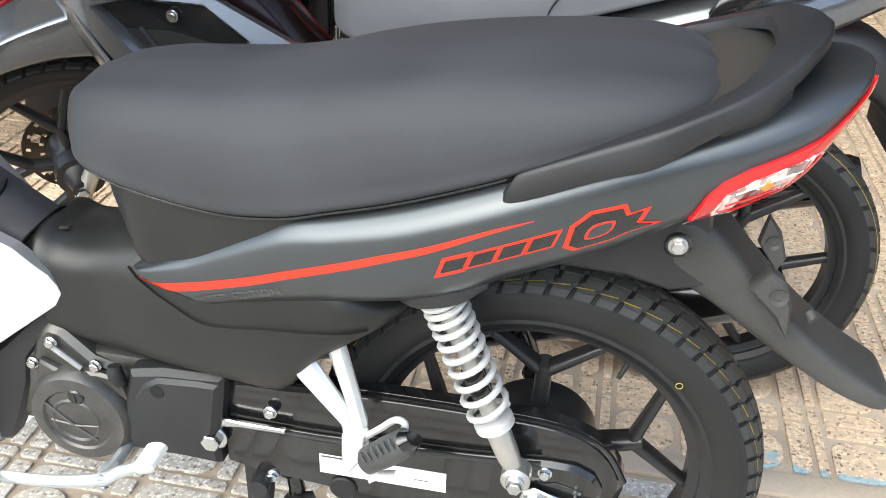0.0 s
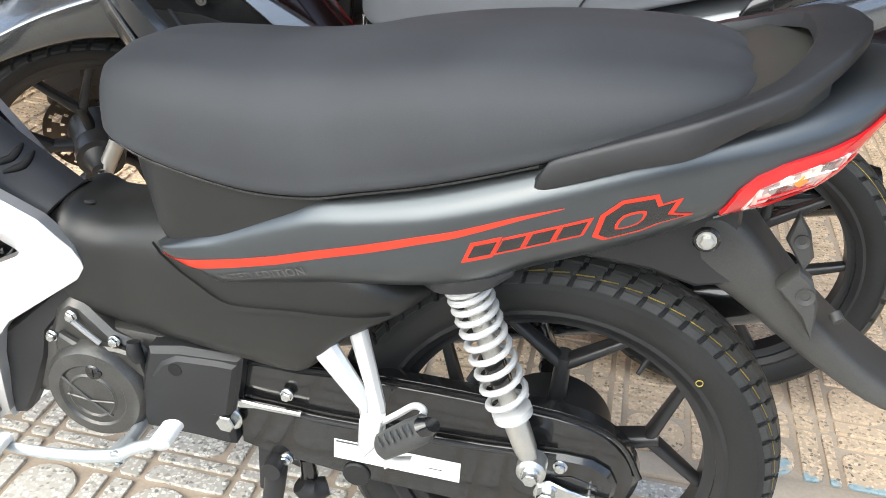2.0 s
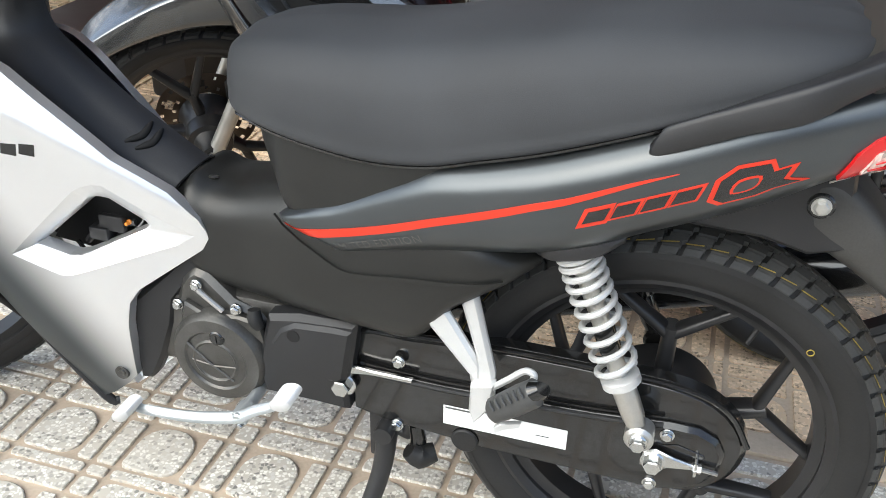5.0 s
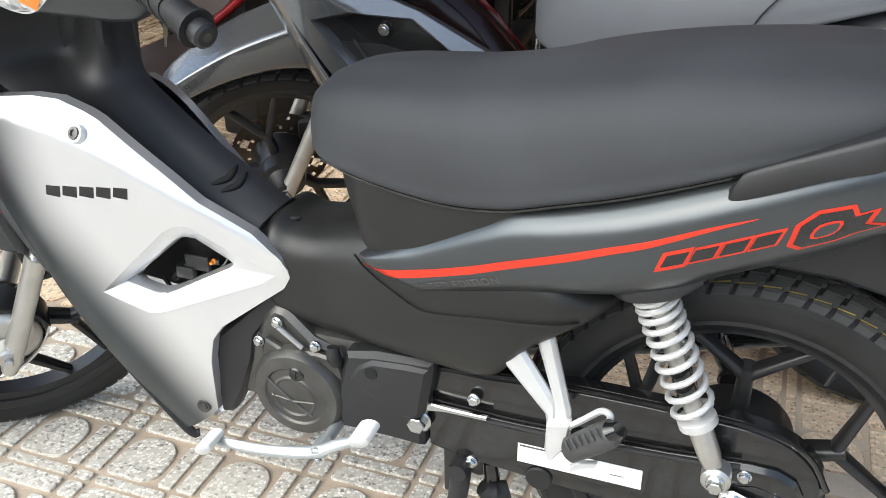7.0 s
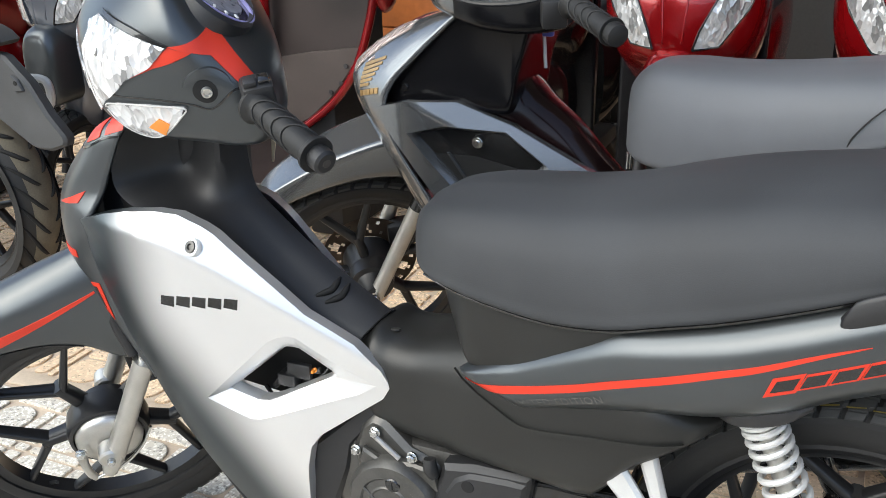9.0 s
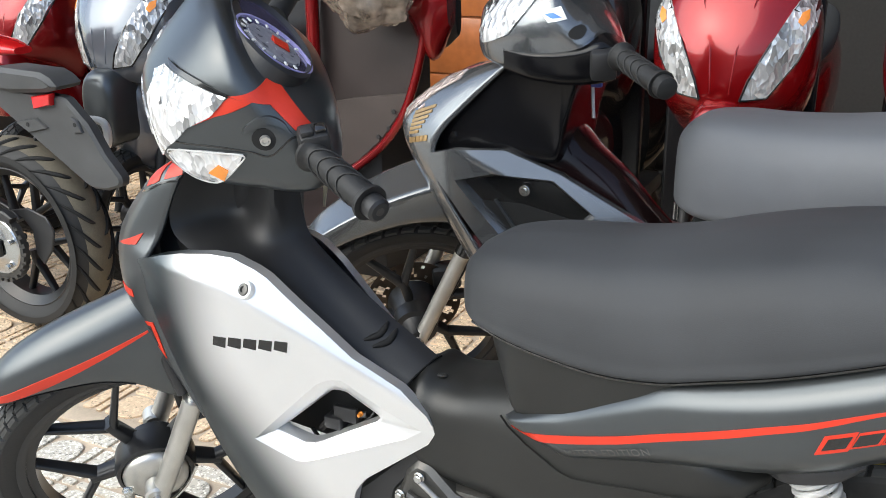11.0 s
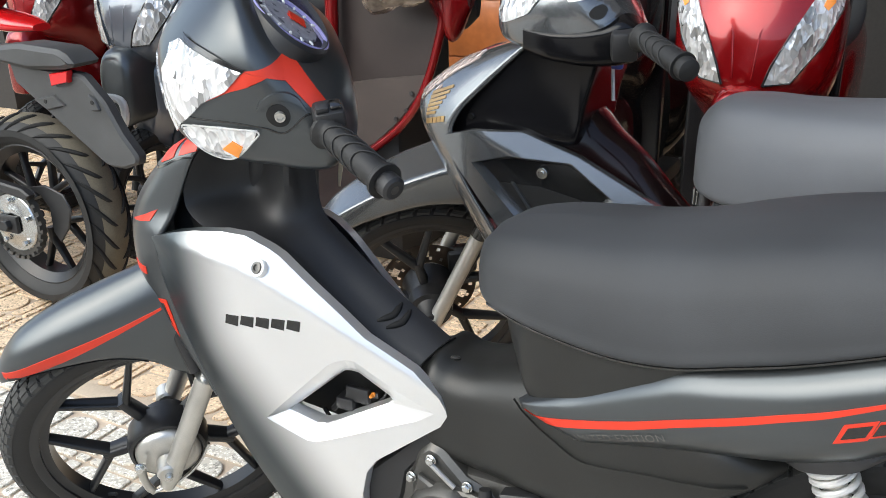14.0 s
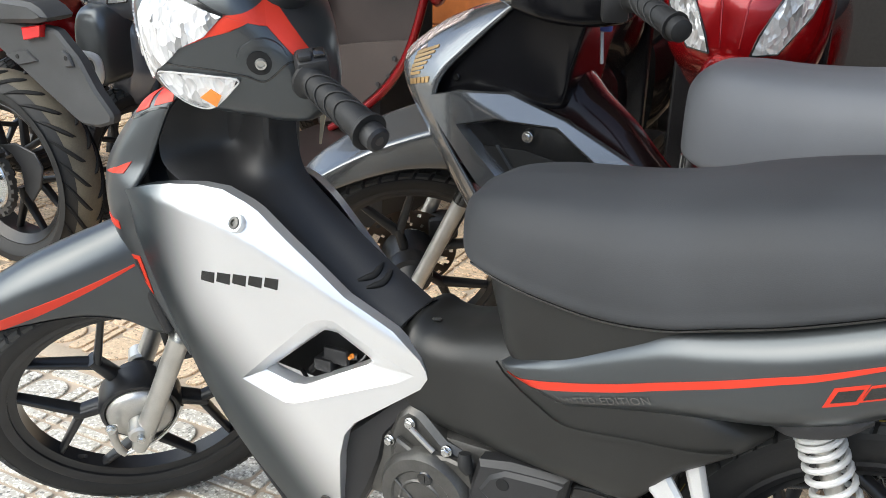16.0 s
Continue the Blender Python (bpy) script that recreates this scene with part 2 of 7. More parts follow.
def bolt(at, r, parent, material=None, label="", depth=0.008, m=None, name="bolt"):
    """A flanged hexagon bolt facing the near side."""
    x, y, z = at
    head = loft([[(q * math.cos(a), yy, q * math.sin(a)) for a in (math.pi * k / 3 for k in range(6))] for q, yy in ((r * 0.78, 0), (r * 0.78, -depth * 0.8), (r * 0.6, -depth))])
    bm = join(head, disc(r, 0.002, -0.002, 14, 0.0006))
    bm.transform(to(x, y, z, 0, random.uniform(0, 60), 0))
    return part(name, bm, material or CHROME, parent, label, m)



def hull(stations, f=0.5, pt=2.4, pb=2.4, per=5, n=14):
    """A symmetric hull along x with rounded sections; stations: (x, z top, z bottom, half width[, roundness of the top])."""
    rings = []
    for x, zt, zb, w, *own in spline(stations, per):
        zc, w = zb + f * (zt - zb), max(w, 0.002)
        half = []
        for k in range(n + 1):
            a = math.pi * k / n
            c, s, p = math.cos(a), math.sin(a), ((own[0] if own else pt) if k <= n / 2 else pb)
            e = 2 / p
            half.append((w * abs(s) ** e, zc + (zt - zc if c > 0 else zc - zb) * math.copysign(abs(c) ** e, c)))
        rings.append([(x, -y, z) for y, z in half] + [(x, y, z) for y, z in half[-2:0:-1]])
    return loft(rings)


def skin(bm):
    """A search tree of a shape, to lay trim on it."""
    bmesh.ops.recalc_face_normals(bm, faces=bm.faces)
    bm.normal_update()
    return BVHTree.FromBMesh(bm)


def lay(tree, x, z, off, side=-1, back=0.0):
    """The place on a shape seen along y at (x, z), lifted by off."""
    hit, normal, _, _ = tree.ray_cast(Vector((x, side * 2, z)), Vector((0, -side, 0)))
    if hit is None:
        hit, normal, _, _ = tree.find_nearest(Vector((x, side * 0.12, z)))
    if normal.y * side < 0:
        normal = -normal
    return hit + normal * off


def lay_front(tree, y, z, off, side=-1):
    """The place on a shape seen from its front (along +x) at (y, z), lifted by off."""
    hit, normal, _, _ = tree.ray_cast(Vector((-2, y, z)), Vector((1, 0, 0)))
    if hit is None:
        hit, normal, _, _ = tree.find_nearest(Vector((0, y, z)))
    if normal.x > 0:
        normal = -normal
    return hit + normal * off


def drape(tree, outline, off=0.0012, steps=5, n=72, side=-1, per=0, thick=0.004, cast=lay):
    """A thin trim piece of the outline (x, z), laid on a shape; the outline is star-shaped round its middle."""
    o = [tuple(q) for q in (spline(outline, per, True) if per else outline)]
    c = np.mean(np.array(outline), axis=0)
    rim = by_angle(o, c, n)
    rings = []
    for s in range(1, steps + 1):
        u = s / steps
        rings.append([cast(tree, *(c + (q - c) * u), off, side) for q in rim])
    rings.append([cast(tree, q[0], q[1], off - thick, side) for q in rim])
    return loft(rings)


def ribbon(tree, path, w, off=0.0012, side=-1, per=6, thick=0.003):
    """A stripe of varying width along a path (x, z) on a shape; w: width or one for each control."""
    ctl = [(p[0], p[1], (w[i] if isinstance(w, (list, tuple)) else w)) for i, p in enumerate(path)]
    pts = spline(ctl, per)
    rings = []
    for i, (x, z, ww) in enumerate(pts):
        d = pts[min(i + 1, len(pts) - 1)] - pts[max(i - 1, 0)]
        nrm = np.array([-d[1], d[0]]) / (np.hypot(d[0], d[1]) + 1e-9) * max(ww, 0.0004) / 2
        a, b = lay(tree, x + nrm[0], z + nrm[1], off, side), lay(tree, x - nrm[0], z - nrm[1], off, side)
        m = lay(tree, x, z, off, side)
        dn = Vector((0, -side * thick, 0))
        rings.append([a, m, b, b + dn, a + dn])
    return loft(rings)


def by_angle(outline, c, n):
    """The outline as seen from c, at n even angles and its own corners."""
    pts = [np.array(p, float) - c for p in outline]
    angles = sorted([2 * math.pi * k / n - math.pi for k in range(n)] + [math.atan2(p[1], p[0]) for p in pts])
    res = []
    for a in angles:
        d = np.array([math.cos(a), math.sin(a)])
        best = 1e-4
        for i in range(len(pts)):
            p, q = pts[i - 1], pts[i]
            den = d[0] * (q - p)[1] - d[1] * (q - p)[0]
            if abs(den) < 1e-12:
                continue
            t = (p[0] * (q - p)[1] - p[1] * (q - p)[0]) / den
            u = (p[0] * d[1] - p[1] * d[0]) / den
            if t > 0 and -1e-6 <= u <= 1 + 1e-6:
                best = max(best, t)
        res.append(c + d * best)
    return res


# ---- the ground and the walls that close the place ----
def sheet(x0, x1, y0, y1, z, nx=2, ny=2):
    bm = bmesh.new()
    vs = [[bm.verts.new((x0 + (x1 - x0) * i / nx, y0 + (y1 - y0) * k / ny, z)) for k in range(ny + 1)] for i in range(nx + 1)]
    for i in range(nx):
        for k in range(ny):
            bm.faces.new((vs[i][k], vs[i + 1][k], vs[i + 1][k + 1], vs[i][k + 1]))
    return bm


ground = tagged(part("ground", sheet(-60, 60, -60, 60, -0.006), GROUND), "tan terrazzo paving of the forecourt", "ground", kind="structure")

# ---- the near motorcycle ----
# Bike frame: front axle over x = 0, rear axle at x = 1.227, middle plane y = 0, near side is -y.
RAKE, STEER_OFF, STEER_TURN = radians(26.5), 0.05, 0.80
AXLE_F, AXLE_R = Vector((0, 0, 0.279)), Vector((1.227, 0, 0.288))
STEER_AXIS = Vector((math.sin(RAKE), 0, math.cos(RAKE)))
PIVOT = AXLE_F + STEER_OFF * Vector((math.cos(RAKE), 0, -math.sin(RAKE)))
STEER = Matrix.Translation(PIVOT) @ Matrix.Rotation(STEER_TURN, 4, STEER_AXIS) @ Matrix.Translation(-PIVOT)

bike = thing("motorcycle", (0.6, 0, 0), "satin grey underbone motorcycle with silver leg shield and red trim", "motorcycle")


def spoke_y(r0, rf, r1, spread, width, y=0.0):
    """One forked spoke: a stem from the hub to rf, two arms from there to the rim."""
    def arm(a, b, wa, wb, ya, yb):
        d = (Vector(b) - Vector(a)).normalized()
        s = Vector((-d.y, d.x))
        rings = []
        for u in (0, 0.25, 0.5, 0.75, 1):
            c = Vector(a).lerp(Vector(b), u)
            w = wa + (wb - wa) * u
            t = ya + (yb - ya) * u
            rings.append([(c.x + s.x * w * p, y + t * q, c.y + s.y * w * p) for p, q in ((math.copysign(abs(math.cos(a)) ** 0.7, math.cos(a)), math.copysign(abs(math.sin(a)) ** 0.7, math.sin(a))) for a in (2 * math.pi * k / 16 + 0.1 for k in range(16)))])
        return loft(rings)
    stem = arm((r0, 0), (rf + 0.008, 0), 0.0125, 0.0098, 0.018, 0.015)
    a = arm((rf - 0.004, 0.002), (r1 * math.cos(spread), r1 * math.sin(spread)), width * 0.95, width * 0.7, 0.014, 0.011)
    b = arm((rf - 0.004, -0.002), (r1 * math.cos(spread), -r1 * math.sin(spread)), width * 0.95, width * 0.7, 0.014, 0.011)
    return join(stem, a, b)


def tread(R, w, n, angle=0.55):
    """Diagonal tread blocks over a tyre's crown, alternating from side to side."""
    out = bmesh.new()
    def add(corners):
        ma, ms = (sum(c[k] for c in corners) / len(corners) for k in (0, 1))
        lo = [out.verts.new(tyre_at(R - 0.008, w, a, s)) for a, s in corners]
        hi = [out.verts.new(tyre_at(R + 0.0008, w, a * 0.95 + 0.05 * ma, s * 0.96 + 0.04 * ms)) for a, s in corners]
        k = len(lo)
        out.faces.new(hi)
        for i in range(k):
            out.faces.new((lo[i], lo[(i + 1) % k], hi[(i + 1) % k], hi[i]))
    step = 2 * math.pi / n
    for i in range(n):
        for k in (-1, 1):
            a = i * step + (0.5 * step if k > 0 else 0)
            for row in ([(0.00, 0.03), (0.80, 0.03), (0.84, 0.15), (1.04, 0.17), (1.10, 0.34), (0.30, 0.34), (0.26, 0.20), (0.06, 0.18)],
                        [(0.36, 0.40), (1.16, 0.40), (1.20, 0.53), (1.42, 0.56), (1.48, 0.72), (0.68, 0.72), (0.64, 0.60), (0.42, 0.57)],
                        [(0.70, 0.765), (1.50, 0.765), (1.60, 0.935), (0.82, 0.935)]):
                add([(a + u * step, k * v) for u, v in row])
    return out


def tyre_at(R, w, a, s):
    """A place on the crown: s from -1 to 1 across."""
    f = s * radians(62)
    r = R - w * 0.5 * 0.95 * (1 - math.cos(f)) * 1.0
    return (r * math.cos(a), w * 0.5 * math.sin(f) / math.sin(radians(62)) * 0.98, r * math.sin(a))


def wheel(parent, centre, R, w, m=None, spokes=5, turn=0.0, hub=0.05, rim_r=0.222, tread_n=44, spread=0.36, name="wheel", fork_r=0.115, width=0.0112):
    """A tyre on a cast wheel with forked spokes; the wheel part carries tyre, tread, rim and hub."""
    place = Matrix.Translation(centre) @ Matrix.Rotation(turn, 4, "Y")
    if m is not None:
        place = m @ place
    rb = rim_r - 0.006
    carcass = [(rb, -0.3 * w), (rb + 0.012, -0.43 * w), (rb + 0.03, -0.495 * w), (R - 0.022, -0.475 * w)]
    crown = [tyre_at(R - 0.0048, w, 0, s) for s in (-1, -0.8, -0.55, -0.25, 0, 0.25, 0.55, 0.8, 1)]
    prof = carcass + [(c[0], c[1]) for c in crown] + [(r, -o) for r, o in carcass[::-1]]
    tyre = part("tyre", lathe(prof, 72), RUBBER, None, "")
    rim_prof = [(rim_r + 0.004, -0.40 * w), (rim_r + 0.004, -0.36 * w), (rim_r - 0.004, -0.33 * w), (rim_r - 0.016, -0.22 * w), (rim_r - 0.026, -0.20 * w), (rim_r - 0.026, 0.20 * w),
                (rim_r - 0.016, 0.22 * w), (rim_r - 0.004, 0.33 * w), (rim_r + 0.004, 0.36 * w), (rim_r + 0.004, 0.40 * w), (rim_r - 0.002, 0.41 * w), (rim_r - 0.012, 0.33 * w), (rim_r - 0.012, -0.33 * w), (rim_r - 0.002, -0.41 * w)]
    rim = part(name, lathe(rim_prof, 72), RIM, parent, "black cast alloy wheel with forked spokes", place)
    tyre.data.transform(place)
    tyre.parent = rim
    part("tread", tread(R, w, tread_n), TREAD, rim, "blocky rubber tread", place)
    part("hub", join(lathe([(0.012, -0.06), (hub, -0.055), (hub + 0.004, -0.03), (hub, 0.03), (0.012, 0.06)], 32)), RIM, rim, "", place)
    for k in range(spokes):
        part("spoke", spoke_y(hub - 0.01, fork_r, rim_r - 0.022, spread, width), RIM, rim, "", place @ Matrix.Rotation(2 * math.pi * k / spokes, 4, "Y"))
    return rim


# seat
SEAT = [(0.646, 0.722, 0.706, 0.015), (0.656, 0.750, 0.692, 0.055), (0.685, 0.772, 0.683, 0.095), (0.74, 0.783, 0.676, 0.120), (0.80, 0.788, 0.667, 0.129), (0.87, 0.793, 0.662, 0.136), (0.94, 0.804, 0.670, 0.143),
        (1.00, 0.820, 0.688, 0.149), (1.07, 0.835, 0.709, 0.152), (1.15, 0.846, 0.738, 0.152), (1.23, 0.852, 0.770, 0.149), (1.30, 0.853, 0.797, 0.138), (1.345, 0.848, 0.815, 0.117), (1.37, 0.840, 0.824, 0.085), (1.381, 0.832, 0.826, 0.03)]


def seat_half(zt, zl, w):
    h = zt - zl
    return [(0, zt), (w * 0.42, zt - 0.004), (w * 0.72, zt - 0.10 * h), (w * 0.90, zt - 0.30 * h), (w * 0.98, zt - 0.55 * h), (w, zt - 0.82 * h), (w * 0.95, zl), (w * 0.5, zl + 0.002), (0, zl + 0.002)]


seat = part("seat", body(SEAT, seat_half, 9, 6), VINYL, bike, "smooth black vinyl bench seat")
part("seat_piping", tube([(x, -w * 0.955, zl - 0.001) for x, zt, zl, w in SEAT[2:13]], 0.0028, 6, 4), GLOSS, seat, "black rubber edge under the seat")

# rear cowl with its trim
COWL = [(0.728, 0.552, 0.545, 0.085, 3.0), (0.745, 0.564, 0.538, 0.105, 3.0), (0.785, 0.589, 0.519, 0.117, 3.0), (0.822, 0.611, 0.505, 0.125, 3.0), (0.86, 0.634, 0.513, 0.133, 3.0), (0.91, 0.664, 0.527, 0.144, 3.0), (0.95, 0.686, 0.536, 0.151, 3.0),
        (1.0, 0.700, 0.547, 0.158, 3.0), (1.07, 0.722, 0.561, 0.165, 3.0), (1.13, 0.745, 0.580, 0.167, 3.0), (1.18, 0.764, 0.606, 0.166, 3.0), (1.245, 0.790, 0.634, 0.161, 3.0), (1.30, 0.808, 0.660, 0.153, 3.0),
        (1.35, 0.820, 0.690, 0.143, 3.0), (1.40, 0.832, 0.714, 0.131, 3.0), (1.45, 0.845, 0.747, 0.113, 3.0), (1.485, 0.853, 0.798, 0.088, 3.0), (1.507, 0.857, 0.832, 0.058, 3.0), (1.518, 0.857, 0.848, 0.02, 3.0)]
cowl_bm = hull(COWL, 0.54, 3.0, 2.8, 6, 28)
cowl_skin = skin(cowl_bm)
cowl = part("rear_cowl", cowl_bm, SATIN, bike, "satin dark grey side panel with red striping")
part("stripe", ribbon(cowl_skin, [(0.740, 0.534), (0.785, 0.546), (0.843, 0.565), (0.898, 0.586), (0.95, 0.608), (1.017, 0.634), (1.066, 0.654), (1.107, 0.670), (1.167, 0.698), (1.21, 0.7155)], [0.011, 0.0112, 0.0105, 0.010, 0.0095, 0.009, 0.008, 0.007, 0.004, 0.0005]), RED, cowl, "tapering red stripe")


def slant(x0, x1, z0, z1, lean, rise):
    """A leaning bar: corners of a parallelogram rising to the rear."""
    return [(x0, z0), (x1, z0 + rise * (x1 - x0)), (x1 + lean, z1 + rise * (x1 - x0)), (x0 + lean, z1)]


# product lettering as plain slanted shapes: a red outline with black bars in it
for k in range(4):
    x0 = 1.118 + 0.0285 * k
    z0 = 0.6415 + 0.415 * (x0 - 1.118)
    grow = 0.004 if k == 0 else 0.0
    part("word_outline", drape(cowl_skin, slant(x0 - grow, x0 + 0.0275, z0 - grow, z0 + 0.0215, 0.008, 0.415), 0.0010, 3, 32), RED, cowl, "red outline of a slanted block")
    part("word_bar", drape(cowl_skin, slant(x0 + 0.0025, x0 + 0.0250, z0 + 0.0038, z0 + 0.0188, 0.0055, 0.415), 0.0016, 3, 24), GLOSS, cowl, "black slanted bar")
SWOOSH = [(1.240, 0.688), (1.251, 0.684), (1.285, 0.698), (1.302, 0.709), (1.331, 0.721), (1.312, 0.722), (1.319, 0.739), (1.301, 0.731), (1.296, 0.741), (1.263, 0.731), (1.245, 0.713)]
part("emblem_outline", drape(cowl_skin, SWOOSH, 0.0010, 5, 96), RED, cowl, "red swoosh emblem")
part("emblem_core", drape(cowl_skin, [tuple(np.array([1.276, 0.711]) + (np.array(p) - (1.276, 0.711)) * 0.84) for p in SWOOSH], 0.0016, 5, 96), GLOSS, cowl, "black middle of the emblem")
part("emblem_eye", drape(cowl_skin, [(1.260, 0.700), (1.281, 0.708), (1.287, 0.723), (1.266, 0.716)], 0.0021, 3, 24, per=3), RED, cowl, "red ring of the emblem")
part("emblem_hole", drape(cowl_skin, [(1.263, 0.7025), (1.2795, 0.7095), (1.284, 0.7205), (1.2675, 0.714)], 0.0026, 3, 24, per=3), SATIN, cowl)

# faint words on the front of the panel
def words(text, tree, x, z, size, turn, material, parent, label, off=0.0016, m=None, shear=0.0):
    cu = bpy.data.curves.new("words", "FONT")
    cu.body, cu.size, cu.space_character, cu.shear = text, size, 1.12, shear
    tmp = bpy.data.objects.new("words", cu)
    scene.collection.objects.link(tmp)
    bpy.context.view_layer.update()
    me = bpy.data.meshes.new_from_object(tmp)
    bpy.data.objects.remove(tmp)
    bm = bmesh.new()
    bm.from_mesh(me)
    c, s = math.cos(turn), math.sin(turn)
    for v in bm.verts:
        v.co = lay(tree, x + v.co.x * c - v.co.y * s, z + v.co.x * s + v.co.y * c, off)
    return part("lettering", bm, material, parent, label, m)


FAINT = mat("faint_grey_print", (0.135, 0.133, 0.128), 0.5, 0.2, 0.1, 500, 20, 0.02)
words("LIMITED EDITION", cowl_skin, 0.815, 0.5285, 0.0155, 0.38, FAINT, cowl, "faint grey print reading LIMITED EDITION")

# tail lamp on the cowl's end
LAMP = [(1.356, 0.719), (1.368, 0.750), (1.382, 0.766), (1.405, 0.780), (1.439, 0.794), (1.474, 0.811), (1.498, 0.830), (1.513, 0.851), (1.504, 0.828), (1.486, 0.803), (1.461, 0.773), (1.446, 0.757), (1.421, 0.746), (1.394, 0.727)]
tail = part("tail_lamp", drape(cowl_skin, LAMP, 0.004, 6, 128, thick=0.012), LAMP_RED, bike, "red tail lamp with a clear lens")
CLEAR = facets("clear_lens_over_reflector", (0.86, 0.70, 0.64), 110)
part("clear_lens", drape(cowl_skin, [(1.374, 0.730), (1.385, 0.754), (1.409, 0.769), (1.440, 0.783), (1.466, 0.795), (1.454, 0.773), (1.440, 0.760), (1.417, 0.750), (1.394, 0.733)], 0.0065, 5, 96, thick=0.004), CLEAR, tail, "clear faceted lens")
part("lens_bar", ribbon(cowl_skin, [(1.378, 0.737), (1.396, 0.741), (1.416, 0.752), (1.436, 0.760)], [0.001, 0.004, 0.003, 0.001], 0.008), LAMP_RED, tail)
part("lens_bar", ribbon(cowl_skin, [(1.384, 0.744), (1.405, 0.752), (1.430, 0.762)], [0.001, 0.002, 0.001], 0.008), LAMP_RED, tail)
part("lens_bar", ribbon(cowl_skin, [(1.436, 0.760), (1.448, 0.774), (1.463, 0.793)], [0.001, 0.004, 0.001], 0.0078), LAMP_RED, tail)
part("lens_bar", ribbon(cowl_skin, [(1.392, 0.756), (1.42, 0.768), (1.450, 0.779)], [0.001, 0.0015, 0.001], 0.0075), WHITE, tail)
AMBER = mat("amber_bulb", (0.85, 0.28, 0.04), 0.2, 0, 0.1, 200, 20, 0.05, coat=0.5)
part("amber_bulb", drape(cowl_skin, [(1.413, 0.763), (1.421, 0.771), (1.426, 0.767), (1.419, 0.759)], 0.0075, 2, 16), AMBER, tail, "amber turn lamp behind the lens")
part("lamp_trim", ribbon(cowl_skin, [(1.352, 0.711), (1.370, 0.7145), (1.396, 0.722)], [0.004, 0.010, 0.003], 0.003), PALE, tail, "pale plastic lip under the lamp")
for sx in (1.356,):
    part("tail_cover", moved(disc(0.0145, 0, -0.006, 24), to(sx, -0.085, 0.668)), GLOSS, bike, "black rubber round the shock nut")
    bolt((sx, -0.090, 0.668), 0.0105, bike, ALLOY)

# highlight on the crease over the tail, added as a pale line
part("tail_highlight", tube([(1.418, -0.085, 0.8255), (1.4356, -0.0834, 0.8283), (1.465, -0.0825, 0.8325), (1.4895, -0.0786, 0.8362), (1.5000, -0.062, 0.8460), (1.5079, -0.0432, 0.8535)], 0.0012, 6, 6), PALE, cowl, "pale line for the highlight on the tail's crease")

# grab rail
# crest, inner and lower edge of the rail's half, from its front tip to the middle
CREST = [(1.186, -0.154, 0.752), (1.195, -0.158, 0.763), (1.254, -0.166, 0.793), (1.306, -0.166, 0.816), (1.345, -0.158, 0.832), (1.391, -0.138, 0.852), (1.424, -0.112, 0.869), (1.447, -0.085, 0.883), (1.466, -0.042, 0.890), (1.474, 0.0, 0.891)]
INNER = [(1.188, -0.146, 0.750), (1.200, -0.142, 0.762), (1.254, -0.140, 0.789), (1.306, -0.138, 0.814), (1.345, -0.132, 0.834), (1.382, -0.110, 0.852), (1.402, -0.085, 0.866), (1.414, -0.058, 0.876), (1.420, -0.028, 0.881), (1.421, 0.0, 0.882)]
UNDER = [(1.176, -0.150, 0.734), (1.186, -0.160, 0.729), (1.266, -0.168, 0.766), (1.314, -0.166, 0.782), (1.350, -0.154, 0.804), (1.400, -0.136, 0.834), (1.428, -0.108, 0.850), (1.447, -0.082, 0.862), (1.467, -0.040, 0.872), (1.476, 0.0, 0.874)]
crest, inner_, under = (spline(c, 6) for c in (CREST, INNER, UNDER))
rings = []
for c, i, u in zip(crest, inner_, under):
    c, i, u = Vector(c), Vector(i), Vector(u)
    low = i + Vector((0, 0, -0.8 * (c.z - u.z)))
    rings.append([c.lerp(i, 0.16), c.lerp(i, 0.5) + Vector((0, 0, -0.0015)), c.lerp(i, 0.95), i.lerp(low, 0.08), low, u.lerp(low, 0.06), u.lerp(c, 0.06), u.lerp(c, 0.5) + (u - low).normalized() * 0.001, c.lerp(u, 0.20), c.lerp(u, 0.06).lerp(i, 0.05)])
rings += [[Vector((v.x, -v.y, v.z)) for v in r] for r in rings[-2::-1]]
rail_bm = loft(rings)
rail_copy = rail_bm.copy()
part("grab_rail", rail_bm, MATTE, bike, "matte black moulded grab rail", sharp=50)
part("rail_seam", tube([(1.404, -0.100, 0.8605), (1.428, -0.092, 0.8720), (1.446, -0.072, 0.8815), (1.452, -0.050, 0.8855)], 0.0011, 6, 5), GLOSS, bike)
part("rail_foot", hull([(1.27, 0.80, 0.74, 0.10), (1.32, 0.815, 0.75, 0.135), (1.38, 0.832, 0.77, 0.12), (1.41, 0.84, 0.79, 0.09)], 0.5, 3, 3), MATTE, bike)
part("tail_tray", hull([(1.345, 0.822, 0.78, 0.10), (1.370, 0.838, 0.78, 0.124), (1.390, 0.848, 0.79, 0.120), (1.41, 0.853, 0.80, 0.112), (1.435, 0.856, 0.80, 0.085)], 0.5, 7, 3), mat("olive_grey_plastic", (0.034, 0.033, 0.028), 0.5), bike, "olive grey tray inside the grab rail")

